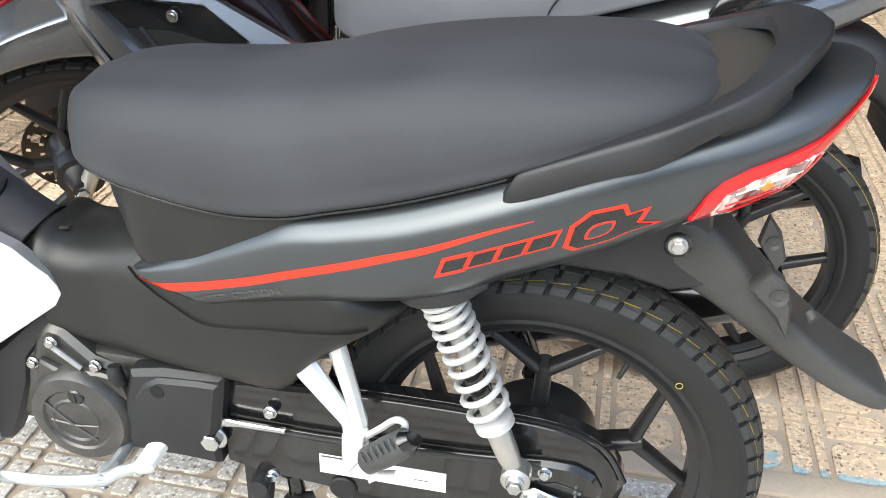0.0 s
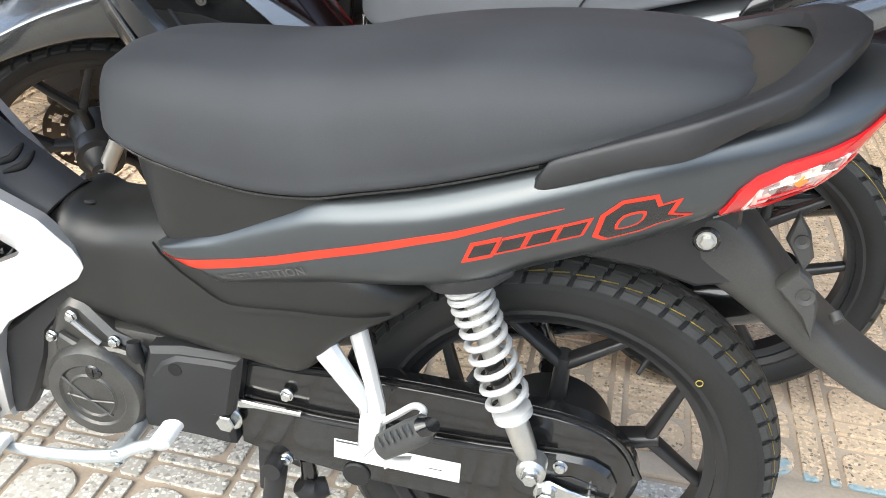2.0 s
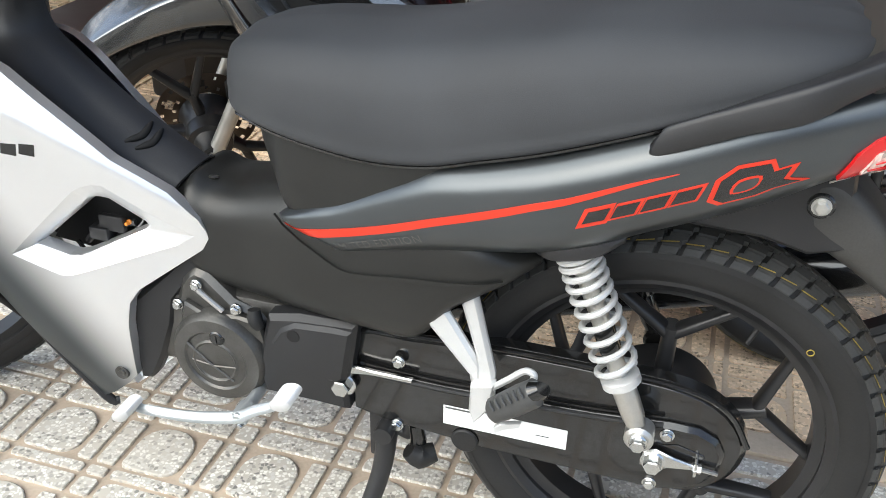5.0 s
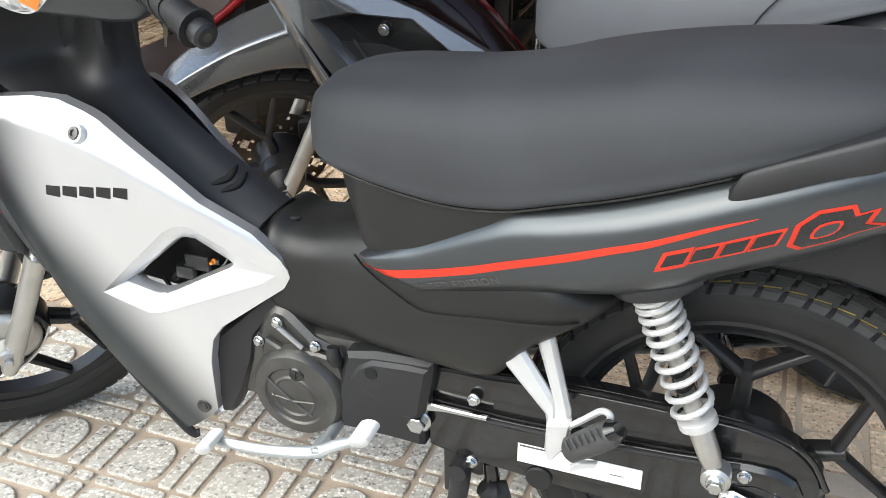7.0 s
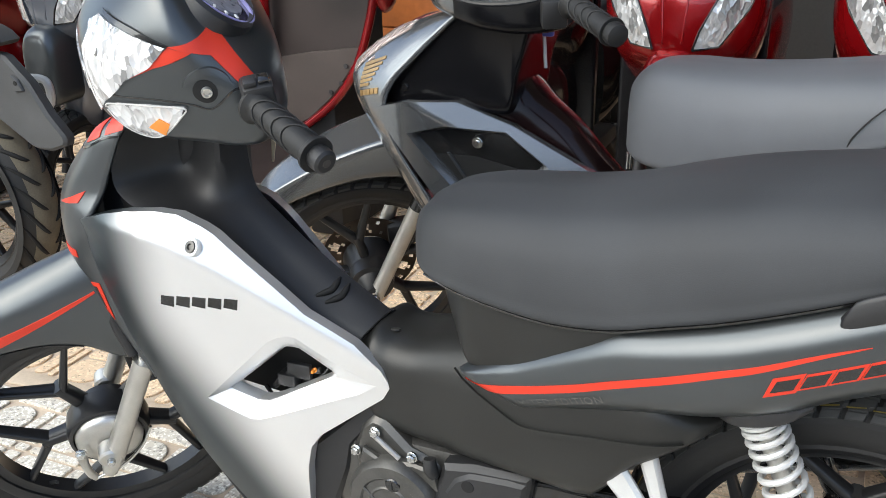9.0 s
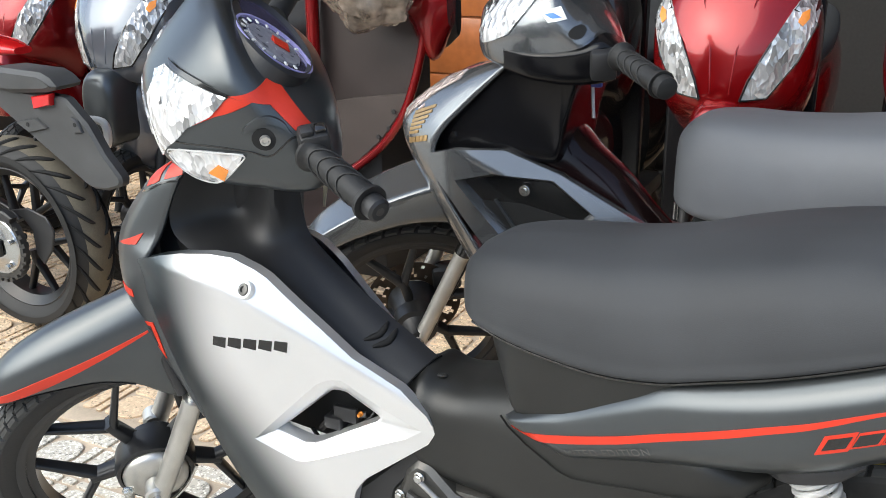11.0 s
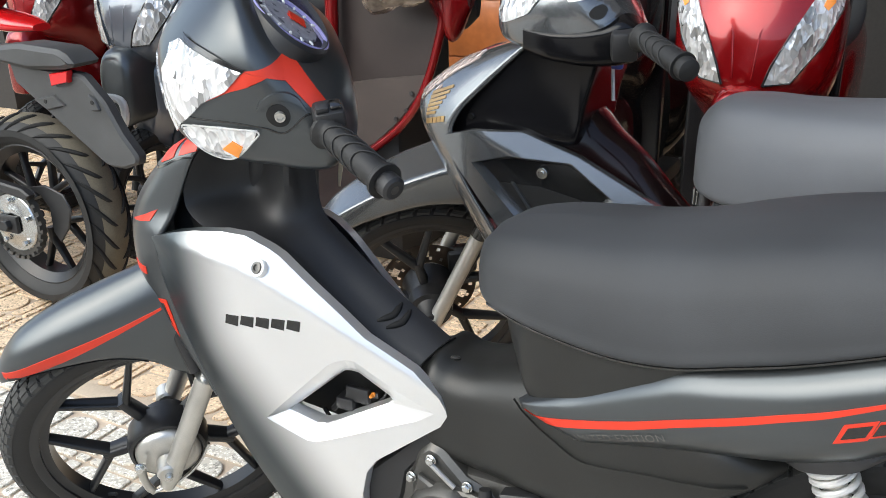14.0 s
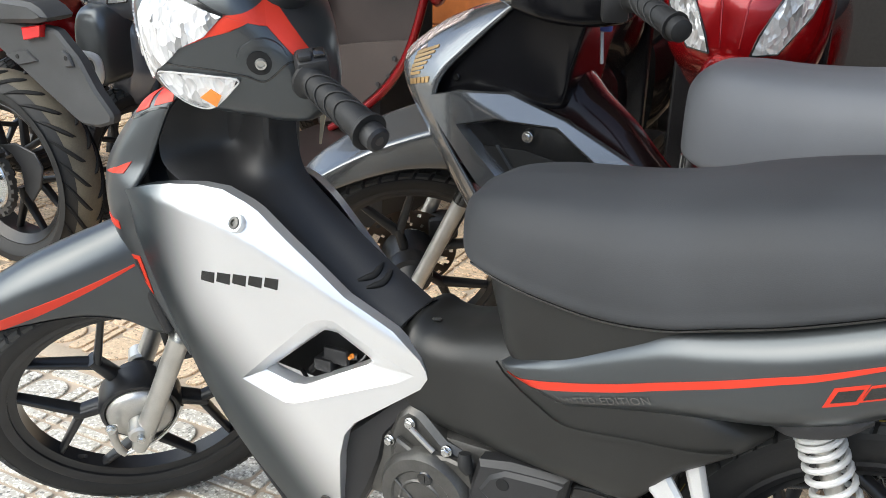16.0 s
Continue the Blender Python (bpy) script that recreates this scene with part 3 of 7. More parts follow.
# frame cover and skirt
LOWER = [(0.54, 0.550, 0.48, 0.045, 3.0), (0.568, 0.556, 0.43, 0.070, 3.0), (0.585, 0.5655, 0.415, 0.0775, 3.0), (0.612, 0.556, 0.405, 0.078, 3.0), (0.646, 0.557, 0.400, 0.081, 3.0), (0.68, 0.567, 0.398, 0.085, 3.0), (0.74, 0.585, 0.396, 0.098, 3.0), (0.80, 0.60, 0.396, 0.109, 3.0), (0.86, 0.61, 0.396, 0.119, 3.0),
         (0.905, 0.61, 0.398, 0.125, 3.0), (0.93, 0.61, 0.412, 0.128, 3.0), (0.966, 0.61, 0.460, 0.132, 3.0), (1.005, 0.59, 0.494, 0.132, 3.0), (1.04, 0.565, 0.519, 0.118, 3.0), (1.068, 0.552, 0.536, 0.085, 3.0)]
frame_bm = hull(LOWER, 0.5, 3.0, 5.0, 5, 16)
frame_skin = skin(frame_bm)
fcover = part("frame_cover", frame_bm, DUSTY, bike, "matte black plastic frame cover")
part("panel_lip", ribbon(frame_skin, [(0.722, 0.545), (0.742, 0.532), (0.785, 0.511), (0.822, 0.496), (0.86, 0.500), (0.91, 0.510), (0.97, 0.520), (1.03, 0.530)], [0.003, 0.006, 0.008, 0.009, 0.007, 0.006, 0.005, 0.001], 0.004, thick=0.008), DUSTY, fcover, "raised lip along the panel")
part("cover_screw", moved(disc(0.008, 0, -0.004, 18), pose(0.606, -0.03, 0.5575, 75)), ENGINE, fcover, "small dark screw")
SKIRT = [(0.690, 0.70, 0.665, 0.040), (0.702, 0.70, 0.640, 0.066), (0.722, 0.70, 0.595, 0.083), (0.745, 0.70, 0.545, 0.096), (0.80, 0.70, 0.53, 0.112), (0.87, 0.70, 0.55, 0.125), (0.93, 0.70, 0.60, 0.134), (0.975, 0.71, 0.66, 0.130), (1.0, 0.71, 0.69, 0.12)]
part("seat_skirt", hull(SKIRT, 0.4, 6, 5), DUSTY, bike, "matte black skirt under the seat nose")

# wheels
rear_wheel = wheel(bike, AXLE_R, 0.293, 0.097, None, 5, radians(-17), 0.075, 0.226, 62, name="rear_wheel", fork_r=0.136, spread=0.40, width=0.0090)
front_wheel = wheel(bike, AXLE_F, 0.279, 0.074, STEER, 5, radians(-45.5), 0.05, 0.226, 62, name="front_wheel", fork_r=0.112, spread=0.42, width=0.0080)
YELLOW = mat("yellow_mould_line", (0.36, 0.27, 0.05), 0.6, 0, 0.3, 200, 30, 0.05)
yl = [tyre_at(0.2855, 0.084, 0, s) for s in (-0.70, -0.688)]


def tyre_dashes(n=62):
    """The moulding line, broken where the tread's grooves cross it."""
    out, step = bmesh.new(), 2 * math.pi / n
    for i in range(n):
        for u0, u1, v0, v1 in ((0.69, 1.08, -0.640, -0.660), (1.08, 1.44, -0.660, -0.670)):
            q = [out.verts.new(tyre_at(0.2947, 0.097, (i + u) * step, v)) for u, v in ((u0, v0), (u1, v1), (u1, v1 - 0.03), (u0, v0 - 0.03))]
            out.faces.new(q)
    bmesh.ops.solidify(out, geom=out.faces[:], thickness=0.0006)
    return out


part("tyre_line", moved(tyre_dashes(), Matrix.Translation(AXLE_R)), YELLOW, rear_wheel, "thin yellow moulding line round the new tyre")
part("tyre_mark", moved(lathe([(0.0036, -0.0006), (0.0046, -0.0006), (0.0046, 0.0006), (0.0036, 0.0006)], 20), to(1.391, -0.0478, 0.458)), YELLOW, rear_wheel, "yellow balance mark on the sidewall")
for t, wheel_part, c, m in ((1.0, rear_wheel, AXLE_R, None), (3.9, front_wheel, AXLE_F, STEER)):
    a = Vector((math.cos(t), 0, math.sin(t)))
    part("valve", tube([c + a * 0.205, c + a * 0.185 + Vector((0, -0.012, 0)), c + a * 0.175 + Vector((0, -0.02, 0))], [0.004, 0.0035, 0.003], 8), RUBBER, wheel_part, "rubber tyre valve", m)

# front drum brake, fork and mudguard, all turned with the bars
drum = part("brake_plate", moved(lathe([(0.008, -0.066), (0.03, -0.066), (0.048, -0.062), (0.056, -0.055), (0.058, -0.045), (0.058, -0.02), (0.008, -0.02)], 40), Matrix.Translation(AXLE_F)), ALLOY, bike, "silver drum brake plate", STEER)
part("hub_ring", moved(lathe([(0.060, -0.05), (0.066, -0.048), (0.070, -0.035), (0.070, 0.0), (0.060, 0.0)], 40), Matrix.Translation(AXLE_F)), RIM, front_wheel, "", STEER)
part("brake_lever", tube([(-0.046, -0.078, 0.290), (-0.048, -0.082, 0.262), (-0.046, -0.084, 0.238), (-0.040, -0.083, 0.220)], [0.011, 0.008, 0.0075, 0.006], 10, 4, 0.6), ALLOY, drum, "silver brake lever", STEER)
bolt((-0.046, -0.082, 0.292), 0.010, drum, CHROME, m=STEER)
part("cable_end", tube([(-0.040, -0.084, 0.220), (0.01, -0.08, 0.232), (0.05, -0.075, 0.262), (0.075, -0.07, 0.30)], 0.003, 8, 5), CHROME, drum, "brake cable rod", STEER)
part("axle_nut", join(moved(disc(0.016, -0.066, -0.100, 6, 0.002), Matrix.Translation(AXLE_F)), moved(disc(0.007, -0.09, -0.112, 14), Matrix.Translation(AXLE_F))), CHROME, bike, "zinc axle nut", STEER)
for y in (-0.085, 0.085):
    leg = part("fork_leg", tube([(-0.014, y, 0.232), (0.0, y, 0.262), (0.03, y, 0.318), (0.105, y, 0.468), (0.112, y, 0.482)], [0.013, 0.0185, 0.0175, 0.0175, 0.0195], 16, 3), ALLOY, bike, "painted silver fork leg", STEER)
    part("stanchion", tube([(0.108, y, 0.475), (0.215, y, 0.69)], 0.0125, 14), CHROME, leg, "chrome fork tube", STEER)
    part("axle_lug", moved(disc(0.021, y - 0.017, y + 0.017, 18, 0.004), Matrix.Translation(AXLE_F)), ALLOY, leg, "", STEER)
part("fork_brace", tube([(0.10, -0.085, 0.50), (0.085, -0.05, 0.575), (0.08, 0, 0.59), (0.085, 0.05, 0.575), (0.10, 0.085, 0.50)], 0.011, 10, 5), MATTE, bike, "", STEER)
FENDER = [(-0.216, 0.502, 0.494, 0.008), (-0.203, 0.534, 0.504, 0.026), (-0.165, 0.576, 0.520, 0.043), (-0.10, 0.611, 0.530, 0.054), (-0.03, 0.636, 0.530, 0.061), (0.03, 0.655, 0.508, 0.066), (0.075, 0.668, 0.466, 0.070), (0.12, 0.672, 0.44, 0.066), (0.15, 0.665, 0.45, 0.05)]
fend_bm = hull(FENDER, 0.3, 2.0, 4.0, 6, 18)
fend_skin = skin(fend_bm)
fender = part("front_mudguard", fend_bm, SATIN, bike, "satin dark grey front mudguard with a red edge stripe", STEER)
part("mudguard_stripe", ribbon(fend_skin, [(-0.196, 0.525), (-0.15, 0.541), (-0.09, 0.562), (-0.02, 0.586), (0.075, 0.618)], [0.010, 0.016, 0.016, 0.010, 0.003]), RED, fender, "red tapering stripe", STEER)
part("mudguard_edge", ribbon(fend_skin, [(-0.19, 0.5205), (-0.15, 0.5275), (-0.09, 0.534), (-0.02, 0.537), (0.03, 0.520)], 0.006, 0.002), MATTE, fender, "", STEER)

# leg shield with the vent opening and its dark lining
SH_OUT = [(0.160, 0.69), (0.174, 0.715), (0.226, 0.732), (0.262, 0.739), (0.305, 0.741), (0.336, 0.736), (0.367, 0.720), (0.383, 0.709), (0.424, 0.671), (0.464, 0.635), (0.504, 0.598), (0.542, 0.572), (0.569, 0.553), (0.606, 0.515), (0.614, 0.498), (0.616, 0.486), (0.605, 0.467), (0.510, 0.397), (0.494, 0.374),
          (0.485, 0.334), (0.476, 0.234), (0.458, 0.214), (0.412, 0.172), (0.386, 0.152), (0.300, 0.290), (0.232, 0.410), (0.174, 0.540), (0.158, 0.63)]
SH_HOLE = [(0.367, 0.455), (0.457, 0.533), (0.466, 0.537), (0.474, 0.537), (0.484, 0.535), (0.526, 0.501), (0.530, 0.495), (0.524, 0.488), (0.440, 0.446), (0.426, 0.440), (0.410, 0.439)]
SH_FRAME = [(0.337, 0.441), (0.450, 0.552), (0.462, 0.559), (0.476, 0.563), (0.490, 0.562), (0.545, 0.521), (0.598, 0.489), (0.575, 0.474), (0.430, 0.419), (0.418, 0.415), (0.402, 0.414)]


def soft(v, r):
    return 0.0 if v < -r else (v if v > r else (v + r) ** 2 / (4 * r))


def shield_y(x, z):
    """The shield's face: folded back along its upper edge, curling away towards its front edge."""
    e = -0.02 * math.log(math.exp(-((0.750 - z) - 0.664 * (x - 0.31)) / 0.024) + math.exp((z - 0.748) / 0.02))
    g = 0.785 * (x - 0.15) + 0.62 * (z - 0.64)
    return -0.158 + 0.25 * (x - 0.363) - 0.08 * (max(z, 0.46) - 0.696) + 1.2 * max(0, 0.115 - g) ** 2 + 2.1 * max(0, 0.32 - x) ** 2 + 0.65 * soft(0.030 - e, 0.006)


def reach(outline, c, angles):
    """The outline as seen from c at the angles given."""
    pts, res = [np.array(p) - c for p in outline], []
    for a in angles:
        d, best = np.array([math.cos(a), math.sin(a)]), 1e-4
        for i in range(len(pts)):
            p, q = pts[i - 1], pts[i]
            den = d[0] * (q - p)[1] - d[1] * (q - p)[0]
            if abs(den) > 1e-12:
                t, u = (p[0] * (q - p)[1] - p[1] * (q - p)[0]) / den, (p[0] * d[1] - p[1] * d[0]) / den
                if t > 0 and -1e-6 <= u <= 1 + 1e-6:
                    best = max(best, t)
        res.append(c + d * best)
    return res


def ring_sheet(outer, middle, hole, f, n=150, steps=22, funnel=0.016):
    """A sheet y = f(x, z) with a funnel-shaped opening in it."""
    c = np.mean(np.array(hole), axis=0)
    angles = sorted([2 * math.pi * k / n - math.pi for k in range(n)] + [math.atan2(q[1] - c[1], q[0] - c[0]) for o in (outer, middle, hole) for q in o])
    po, pm, ph = reach(outer, c, angles), reach(middle, c, angles), reach(hole, c, angles)
    rings = [[(c[0] + (q[0] - c[0]) * 0.94, f(q[0], q[1]) + funnel + 0.020, c[1] + (q[1] - c[1]) * 0.94) for q in ph]]
    for u in (0.0, 0.08, 0.5, 0.92, 1.0):
        k = funnel * (1 - u) + (0.0012 if u == 0 else 0)
        rings.append([(q[0], f(q[0], q[1]) + k, q[1]) for q in (h * (1 - u) + m * u for h, m in zip(ph, pm))])
    for s in range(1, steps + 1):
        u = s / steps
        rings.append([(q[0], f(q[0], q[1]), q[1]) for q in (m * (1 - u) + o * u for m, o in zip(pm, po))])
    rings.append([(x, y + 0.004, z) for x, y, z in rings[-1]])
    rings.append([(x, y + 0.014, z) for x, y, z in rings[-1]])
    return loft(rings, caps=False)


sh_bm = ring_sheet(SH_OUT, SH_FRAME, SH_HOLE, shield_y)
sh_skin = skin(sh_bm)
# the darkening towards the front edge is in the base colour
shield = part("leg_shield", sh_bm, EDGE_DARKENED, bike, "silver plastic leg shield, dark reflection painted along its front edge", sharp=22)
part("far_leg_shield", moved(ring_sheet(SH_OUT, SH_FRAME, SH_HOLE, shield_y), Matrix.Translation((-0.012, -0.02, -0.052)) @ Matrix.Diagonal((1, -0.9, 1, 1))), SILVER, bike, "silver painted plastic leg shield")
scr = lay(sh_skin, 0.361, 0.694, 0.0)
washer = part("shield_washer", moved(lathe([(0.008, -0.0035), (0.0125, -0.003), (0.0135, 0.0), (0.0135, 0.004), (0.008, 0.004)], 28), Matrix.Translation(scr) @ pose(0, 0, 0, -28, 0, -8)), WHITE, shield, "pale plastic washer")
part("shield_screw", moved(lathe([(0.0, -0.0035), (0.0035, -0.0035), (0.0045, -0.006), (0.0085, -0.0055), (0.0095, -0.002), (0.0095, 0.004), (0.0, 0.004)], 24, closed=False), Matrix.Translation(scr) @ pose(0, 0, 0, -28, 0, -8)), ENGINE, washer, "dark cross-head screw")
part("lower_screw", moved(lathe([(0.0, -0.002), (0.005, -0.003), (0.006, -0.001), (0.011, -0.003), (0.012, 0.004), (0.0, 0.004)], 20, closed=False), Matrix.Translation(lay(sh_skin, 0.452, 0.236, 0.001))), ENGINE, shield, "dark recessed screw")
# maker's name as plain dark blocks
for k in range(5):
    x0, dz = 0.304 + 0.0229 * k, 0.0
    part("name_block", drape(sh_skin, [(x0, 0.6055 + dz), (x0 + 0.019, 0.602 + dz), (x0 + 0.0225, 0.619 - 2 * dz), (x0 + 0.0035, 0.620 - 2 * dz)], 0.0006, 3, 16, thick=0.0012), GLOSS, shield, "plain dark block")
# dark parts seen through the vent
part("vent_lining", plate([(0.32, 0.41), (0.43, 0.56), (0.51, 0.56), (0.55, 0.49), (0.42, 0.40)], -0.030, -0.026, 0.002), MATTE, bike, "dark inner panel behind the vent")
part("vent_bracket", join(box(0.430, 0.460, -0.085, -0.06, 0.455, 0.475, 0.003), box(0.445, 0.485, -0.08, -0.07, 0.470, 0.495, 0.003), tube([(0.415, -0.07, 0.443), (0.445, -0.075, 0.473), (0.495, -0.065, 0.483)], 0.005, 8, 4)), MATTE, bike, "bracket and wiring behind the vent")
part("vent_wire", tube([(0.405, -0.08, 0.445), (0.43, -0.09, 0.439), (0.465, -0.075, 0.453), (0.50, -0.06, 0.478), (0.505, -0.05, 0.50)], 0.0032, 8, 5), GLOSS, bike)
bolt((0.488, -0.07, 0.485), 0.004, bike, AMBER)
part("shield_lining", plate([(0.612, 0.480), (0.585, 0.420), (0.548, 0.372), (0.540, 0.330), (0.518, 0.270), (0.500, 0.232), (0.490, 0.222), (0.474, 0.222), (0.472, 0.315), (0.480, 0.362), (0.505, 0.385)], -0.050, -0.078, 0.006, 0, lambda x, z: 0.12 * (x - 0.55)), MATTE, bike, "matte black lining of the leg shield")
part("shield_keel", tube([(0.255, -0.090, 0.384), (0.278, -0.092, 0.334), (0.302, -0.092, 0.284), (0.384, -0.064, 0.146), (0.400, -0.055, 0.136)], [0.002, 0.003, 0.004, 0.008, 0.006], 8, 5, 0.7), MATTE, bike, "black lower edge of the shield")

# front panel: a shell round the steering head
rows_ = []
PANEL = [(0.862, 0.215, 0.236, 0.262, 0.088, 0.105), (0.835, 0.15, 0.192, 0.240, 0.115, 0.120), (0.80, 0.095, 0.168, 0.224, 0.125, 0.128), (0.75, 0.045, 0.136, 0.206, 0.134, 0.138)]
for z, x0, xf, xs in ((0.705, 0.020, 0.118, 0.186), (0.64, 0.012, 0.114, 0.172), (0.58, 0.016, 0.134, 0.178), (0.53, 0.045, 0.152, 0.190), (0.48, 0.085, 0.182, 0.208), (0.44, 0.135, 0.212, 0.228)):
    ys = -shield_y(xs - 0.004, z) - 0.004
    PANEL.append((z, x0, xf, xs, min(0.136, ys - 0.008), ys))
for z, x0, xf, xs, yf, ys in spline(PANEL, 4):
    half = spline([(x0, 0.0), (x0 + 0.008, 0.03), (x0 + 0.45 * (xf - x0), 0.62 * yf), (xf, yf), (0.5 * (xf + xs), 0.5 * (yf + ys) + 0.005), (xs, ys)], 4)
    rows_.append([(q[0], -q[1], z) for q in half[::-1]] + [(q[0], q[1], z) for q in half[1:]])
fp_bm = loft(rows_, closed=False)
fp_skin = skin(fp_bm)
fpanel = part("front_panel", fp_bm, SATIN, bike, "satin dark grey front panel with red marks")
sol = fpanel.modifiers.new("thickness", "SOLIDIFY")
sol.thickness, sol.offset = 0.006, 0
for o in ([(0.182, 0.818), (0.207, 0.829), (0.213, 0.854), (0.190, 0.838)], [(0.216, 0.832), (0.246, 0.841), (0.240, 0.858), (0.221, 0.858)], [(0.118, 0.727), (0.178, 0.752), (0.165, 0.733)], [(0.110, 0.662), (0.138, 0.656), (0.137, 0.643), (0.112, 0.647)]):
    part("red_mark", drape(fp_skin, o, 0.0042, 4, 40, thick=0.003), RED, fpanel, "red mark")
part("side_emblem", drape(fp_skin, [(0.130, 0.600), (0.160, 0.601), (0.168, 0.536), (0.140, 0.578)], 0.0042, 4, 40, thick=0.003), RED, fpanel, "red wing outline")
part("side_emblem_core", drape(fp_skin, [(0.139, 0.593), (0.153, 0.594), (0.159, 0.556), (0.145, 0.577)], 0.0048, 4, 30, thick=0.002), SATIN, fpanel)
part("panel_seam", ribbon(fp_skin, [(0.10, 0.797), (0.17, 0.808), (0.215, 0.828), (0.247, 0.832)], 0.003, 0.0040), GLOSS, fpanel)

# inner cover from the steering head down to the floor tunnel
rows_ = []
for bx, by, bz, mx, mz, rx, rz in spline([(0.223, -0.112, 0.850, 0.342, 0.842, 0.358, 0.838), (0.214, -0.112, 0.800, 0.340, 0.810, 0.359, 0.805), (0.222, -0.118, 0.750, 0.338, 0.778, 0.361, 0.770), (0.297, -0.138, 0.727, 0.342, 0.738, 0.371, 0.732), (0.363, -0.125, 0.714, 0.366, 0.709, 0.402, 0.701), (0.432, -0.112, 0.653, 0.430, 0.645, 0.460, 0.652),
                                          (0.480, -0.100, 0.611, 0.477, 0.609, 0.506, 0.619), (0.527, -0.089, 0.573, 0.524, 0.580, 0.549, 0.591), (0.569, -0.077, 0.545, 0.570, 0.553, 0.586, 0.567)], 5):
    near = spline([(bx - 0.03, by + 0.03, bz - 0.07), (bx - 0.006, by + 0.004, bz - 0.012), (bx, by, bz), ((bx + mx) / 2 - 0.01, (by - 0.05) / 2 + 0.40 * max(0, mx - bx), (bz + mz) / 2 - 0.006), (mx, -0.05, mz), (0.4 * mx + 0.6 * rx, -0.025, 0.4 * mz + 0.6 * rz + 0.003), (rx, 0.0, rz)], 4)
    rows_.append([tuple(q) for q in near] + [(q[0] - 0.35 * abs(q[1]), -q[1], q[2] - 0.75 * abs(q[1])) for q in near[-2::-1]])
inner_bm = loft(rows_)
inner = part("inner_cover", inner_bm, MATTE, bike, "matte black inner leg cover")
part("cover_seam", tube([(0.568, -0.0785, 0.53), (0.5695, -0.0785, 0.5455), (0.571, -0.05, 0.5545), (0.586, 0.0, 0.568), (0.575, 0.05, 0.53)], 0.0016, 6, 6), GLOSS, inner)
for dx, dz in ((0.0, 0.0), (0.0145, -0.0085)):
    # black bars on the cover give the slots their shade
    part("hook_slot", tube([(0.4895 + dx, -0.052, 0.5985 + dz), (0.499 + dx, -0.043, 0.6010 + dz), (0.5062 + dx, -0.0335, 0.6032 + dz), (0.5085 + dx, -0.022, 0.6095 + dz), (0.5080 + dx, -0.011, 0.6140 + dz)], [0.002, 0.0048, 0.0056, 0.0050, 0.002], 10, 4), HOLE, inner, "black bar for the shaded slot of the bag hook")
part("shield_return", plate([(0.165, 0.700), (0.205, 0.700), (0.215, 0.80), (0.19, 0.77), (0.165, 0.735)], -0.098, -0.104, 0.002), SATIN, bike, "grey inner face of the front panel")

# handlebar cowl, lamps and dial
HEAD = [(0.168, 0.985, 0.945, 0.02), (0.176, 1.018, 0.925, 0.065), (0.20, 1.045, 0.905, 0.105), (0.24, 1.082, 0.890, 0.138), (0.275, 1.108, 0.882, 0.158), (0.298, 1.108, 0.879, 0.168), (0.33, 1.068, 0.877, 0.180), (0.365, 1.034, 0.880, 0.185), (0.395, 1.004, 0.893, 0.165), (0.413, 0.982, 0.915, 0.12), (0.42, 0.965, 0.94, 0.05)]
head_bm = hull(HEAD, 0.26, 2.7, 2.5, 6, 26)
head_skin = skin(head_bm)
head = part("handlebar_cowl", head_bm, SATIN, bike, "satin grey handlebar cowl with red stripe", STEER)
REFLECTOR = facets("lamp_reflector", (0.88, 0.89, 0.90))
part("headlamp", drape(head_skin, [(0.181, 0.938), (0.1755, 0.975), (0.181, 1.016), (0.198, 1.041), (0.213, 1.053), (0.233, 1.052), (0.280, 1.042), (0.255, 1.017), (0.224, 0.998), (0.193, 0.962)], 0.003, 7, 80, thick=0.008), REFLECTOR, head, "clear multi-reflector headlamp", STEER)
part("far_headlamp", drape(head_skin, [(0.1745, 0.948), (0.173, 0.985), (0.186, 1.020), (0.212, 1.046), (0.240, 1.052), (0.277, 1.036), (0.235, 0.995), (0.200, 0.962)], 0.003, 7, 80, side=1, thick=0.008), REFLECTOR, head, "clear multi-reflector headlamp", STEER)
part("headlamp_front", drape(head_skin, [(-0.05, 0.957), (-0.052, 0.985), (-0.035, 1.003), (0.035, 1.003), (0.052, 0.985), (0.05, 0.957), (0.0, 0.948)], 0.0022, 6, 60, cast=lay_front, thick=0.006), REFLECTOR, head, "clear multi-reflector headlamp", STEER)
part("lamp_gasket", ribbon(head_skin, [(0.220, 1.0575), (0.248, 1.0535), (0.282, 1.043)], [0.004, 0.006, 0.003], 0.004), GLOSS, head, "black gasket", STEER)
TURN = [(0.191, 0.953), (0.204, 0.963), (0.240, 0.969), (0.283, 0.969), (0.277, 0.955), (0.248, 0.924), (0.227, 0.919), (0.205, 0.933)]
turn_lamp = part("turn_lamp", drape(head_skin, TURN, 0.0035, 6, 64, thick=0.008), REFLECTOR, head, "clear turn lamp lens", STEER)
part("lens_rim", tube([lay(head_skin, *q, 0.004) for q in spline(TURN, 5, True)], 0.0012, 6), PALE, turn_lamp, "pale rim of the lens", STEER)
part("amber_bulb", drape(head_skin, [(0.237, 0.938), (0.251, 0.952), (0.262, 0.944), (0.254, 0.928)], 0.0055, 3, 20), AMBER, turn_lamp, "amber bulb", STEER)
part("cowl_stripe", drape(head_skin, [(0.224, 0.998), (0.282, 1.042), (0.308, 1.034), (0.259, 1.017)], 0.0012, 5, 60, thick=0.003), RED, head, "bold red stripe", STEER)
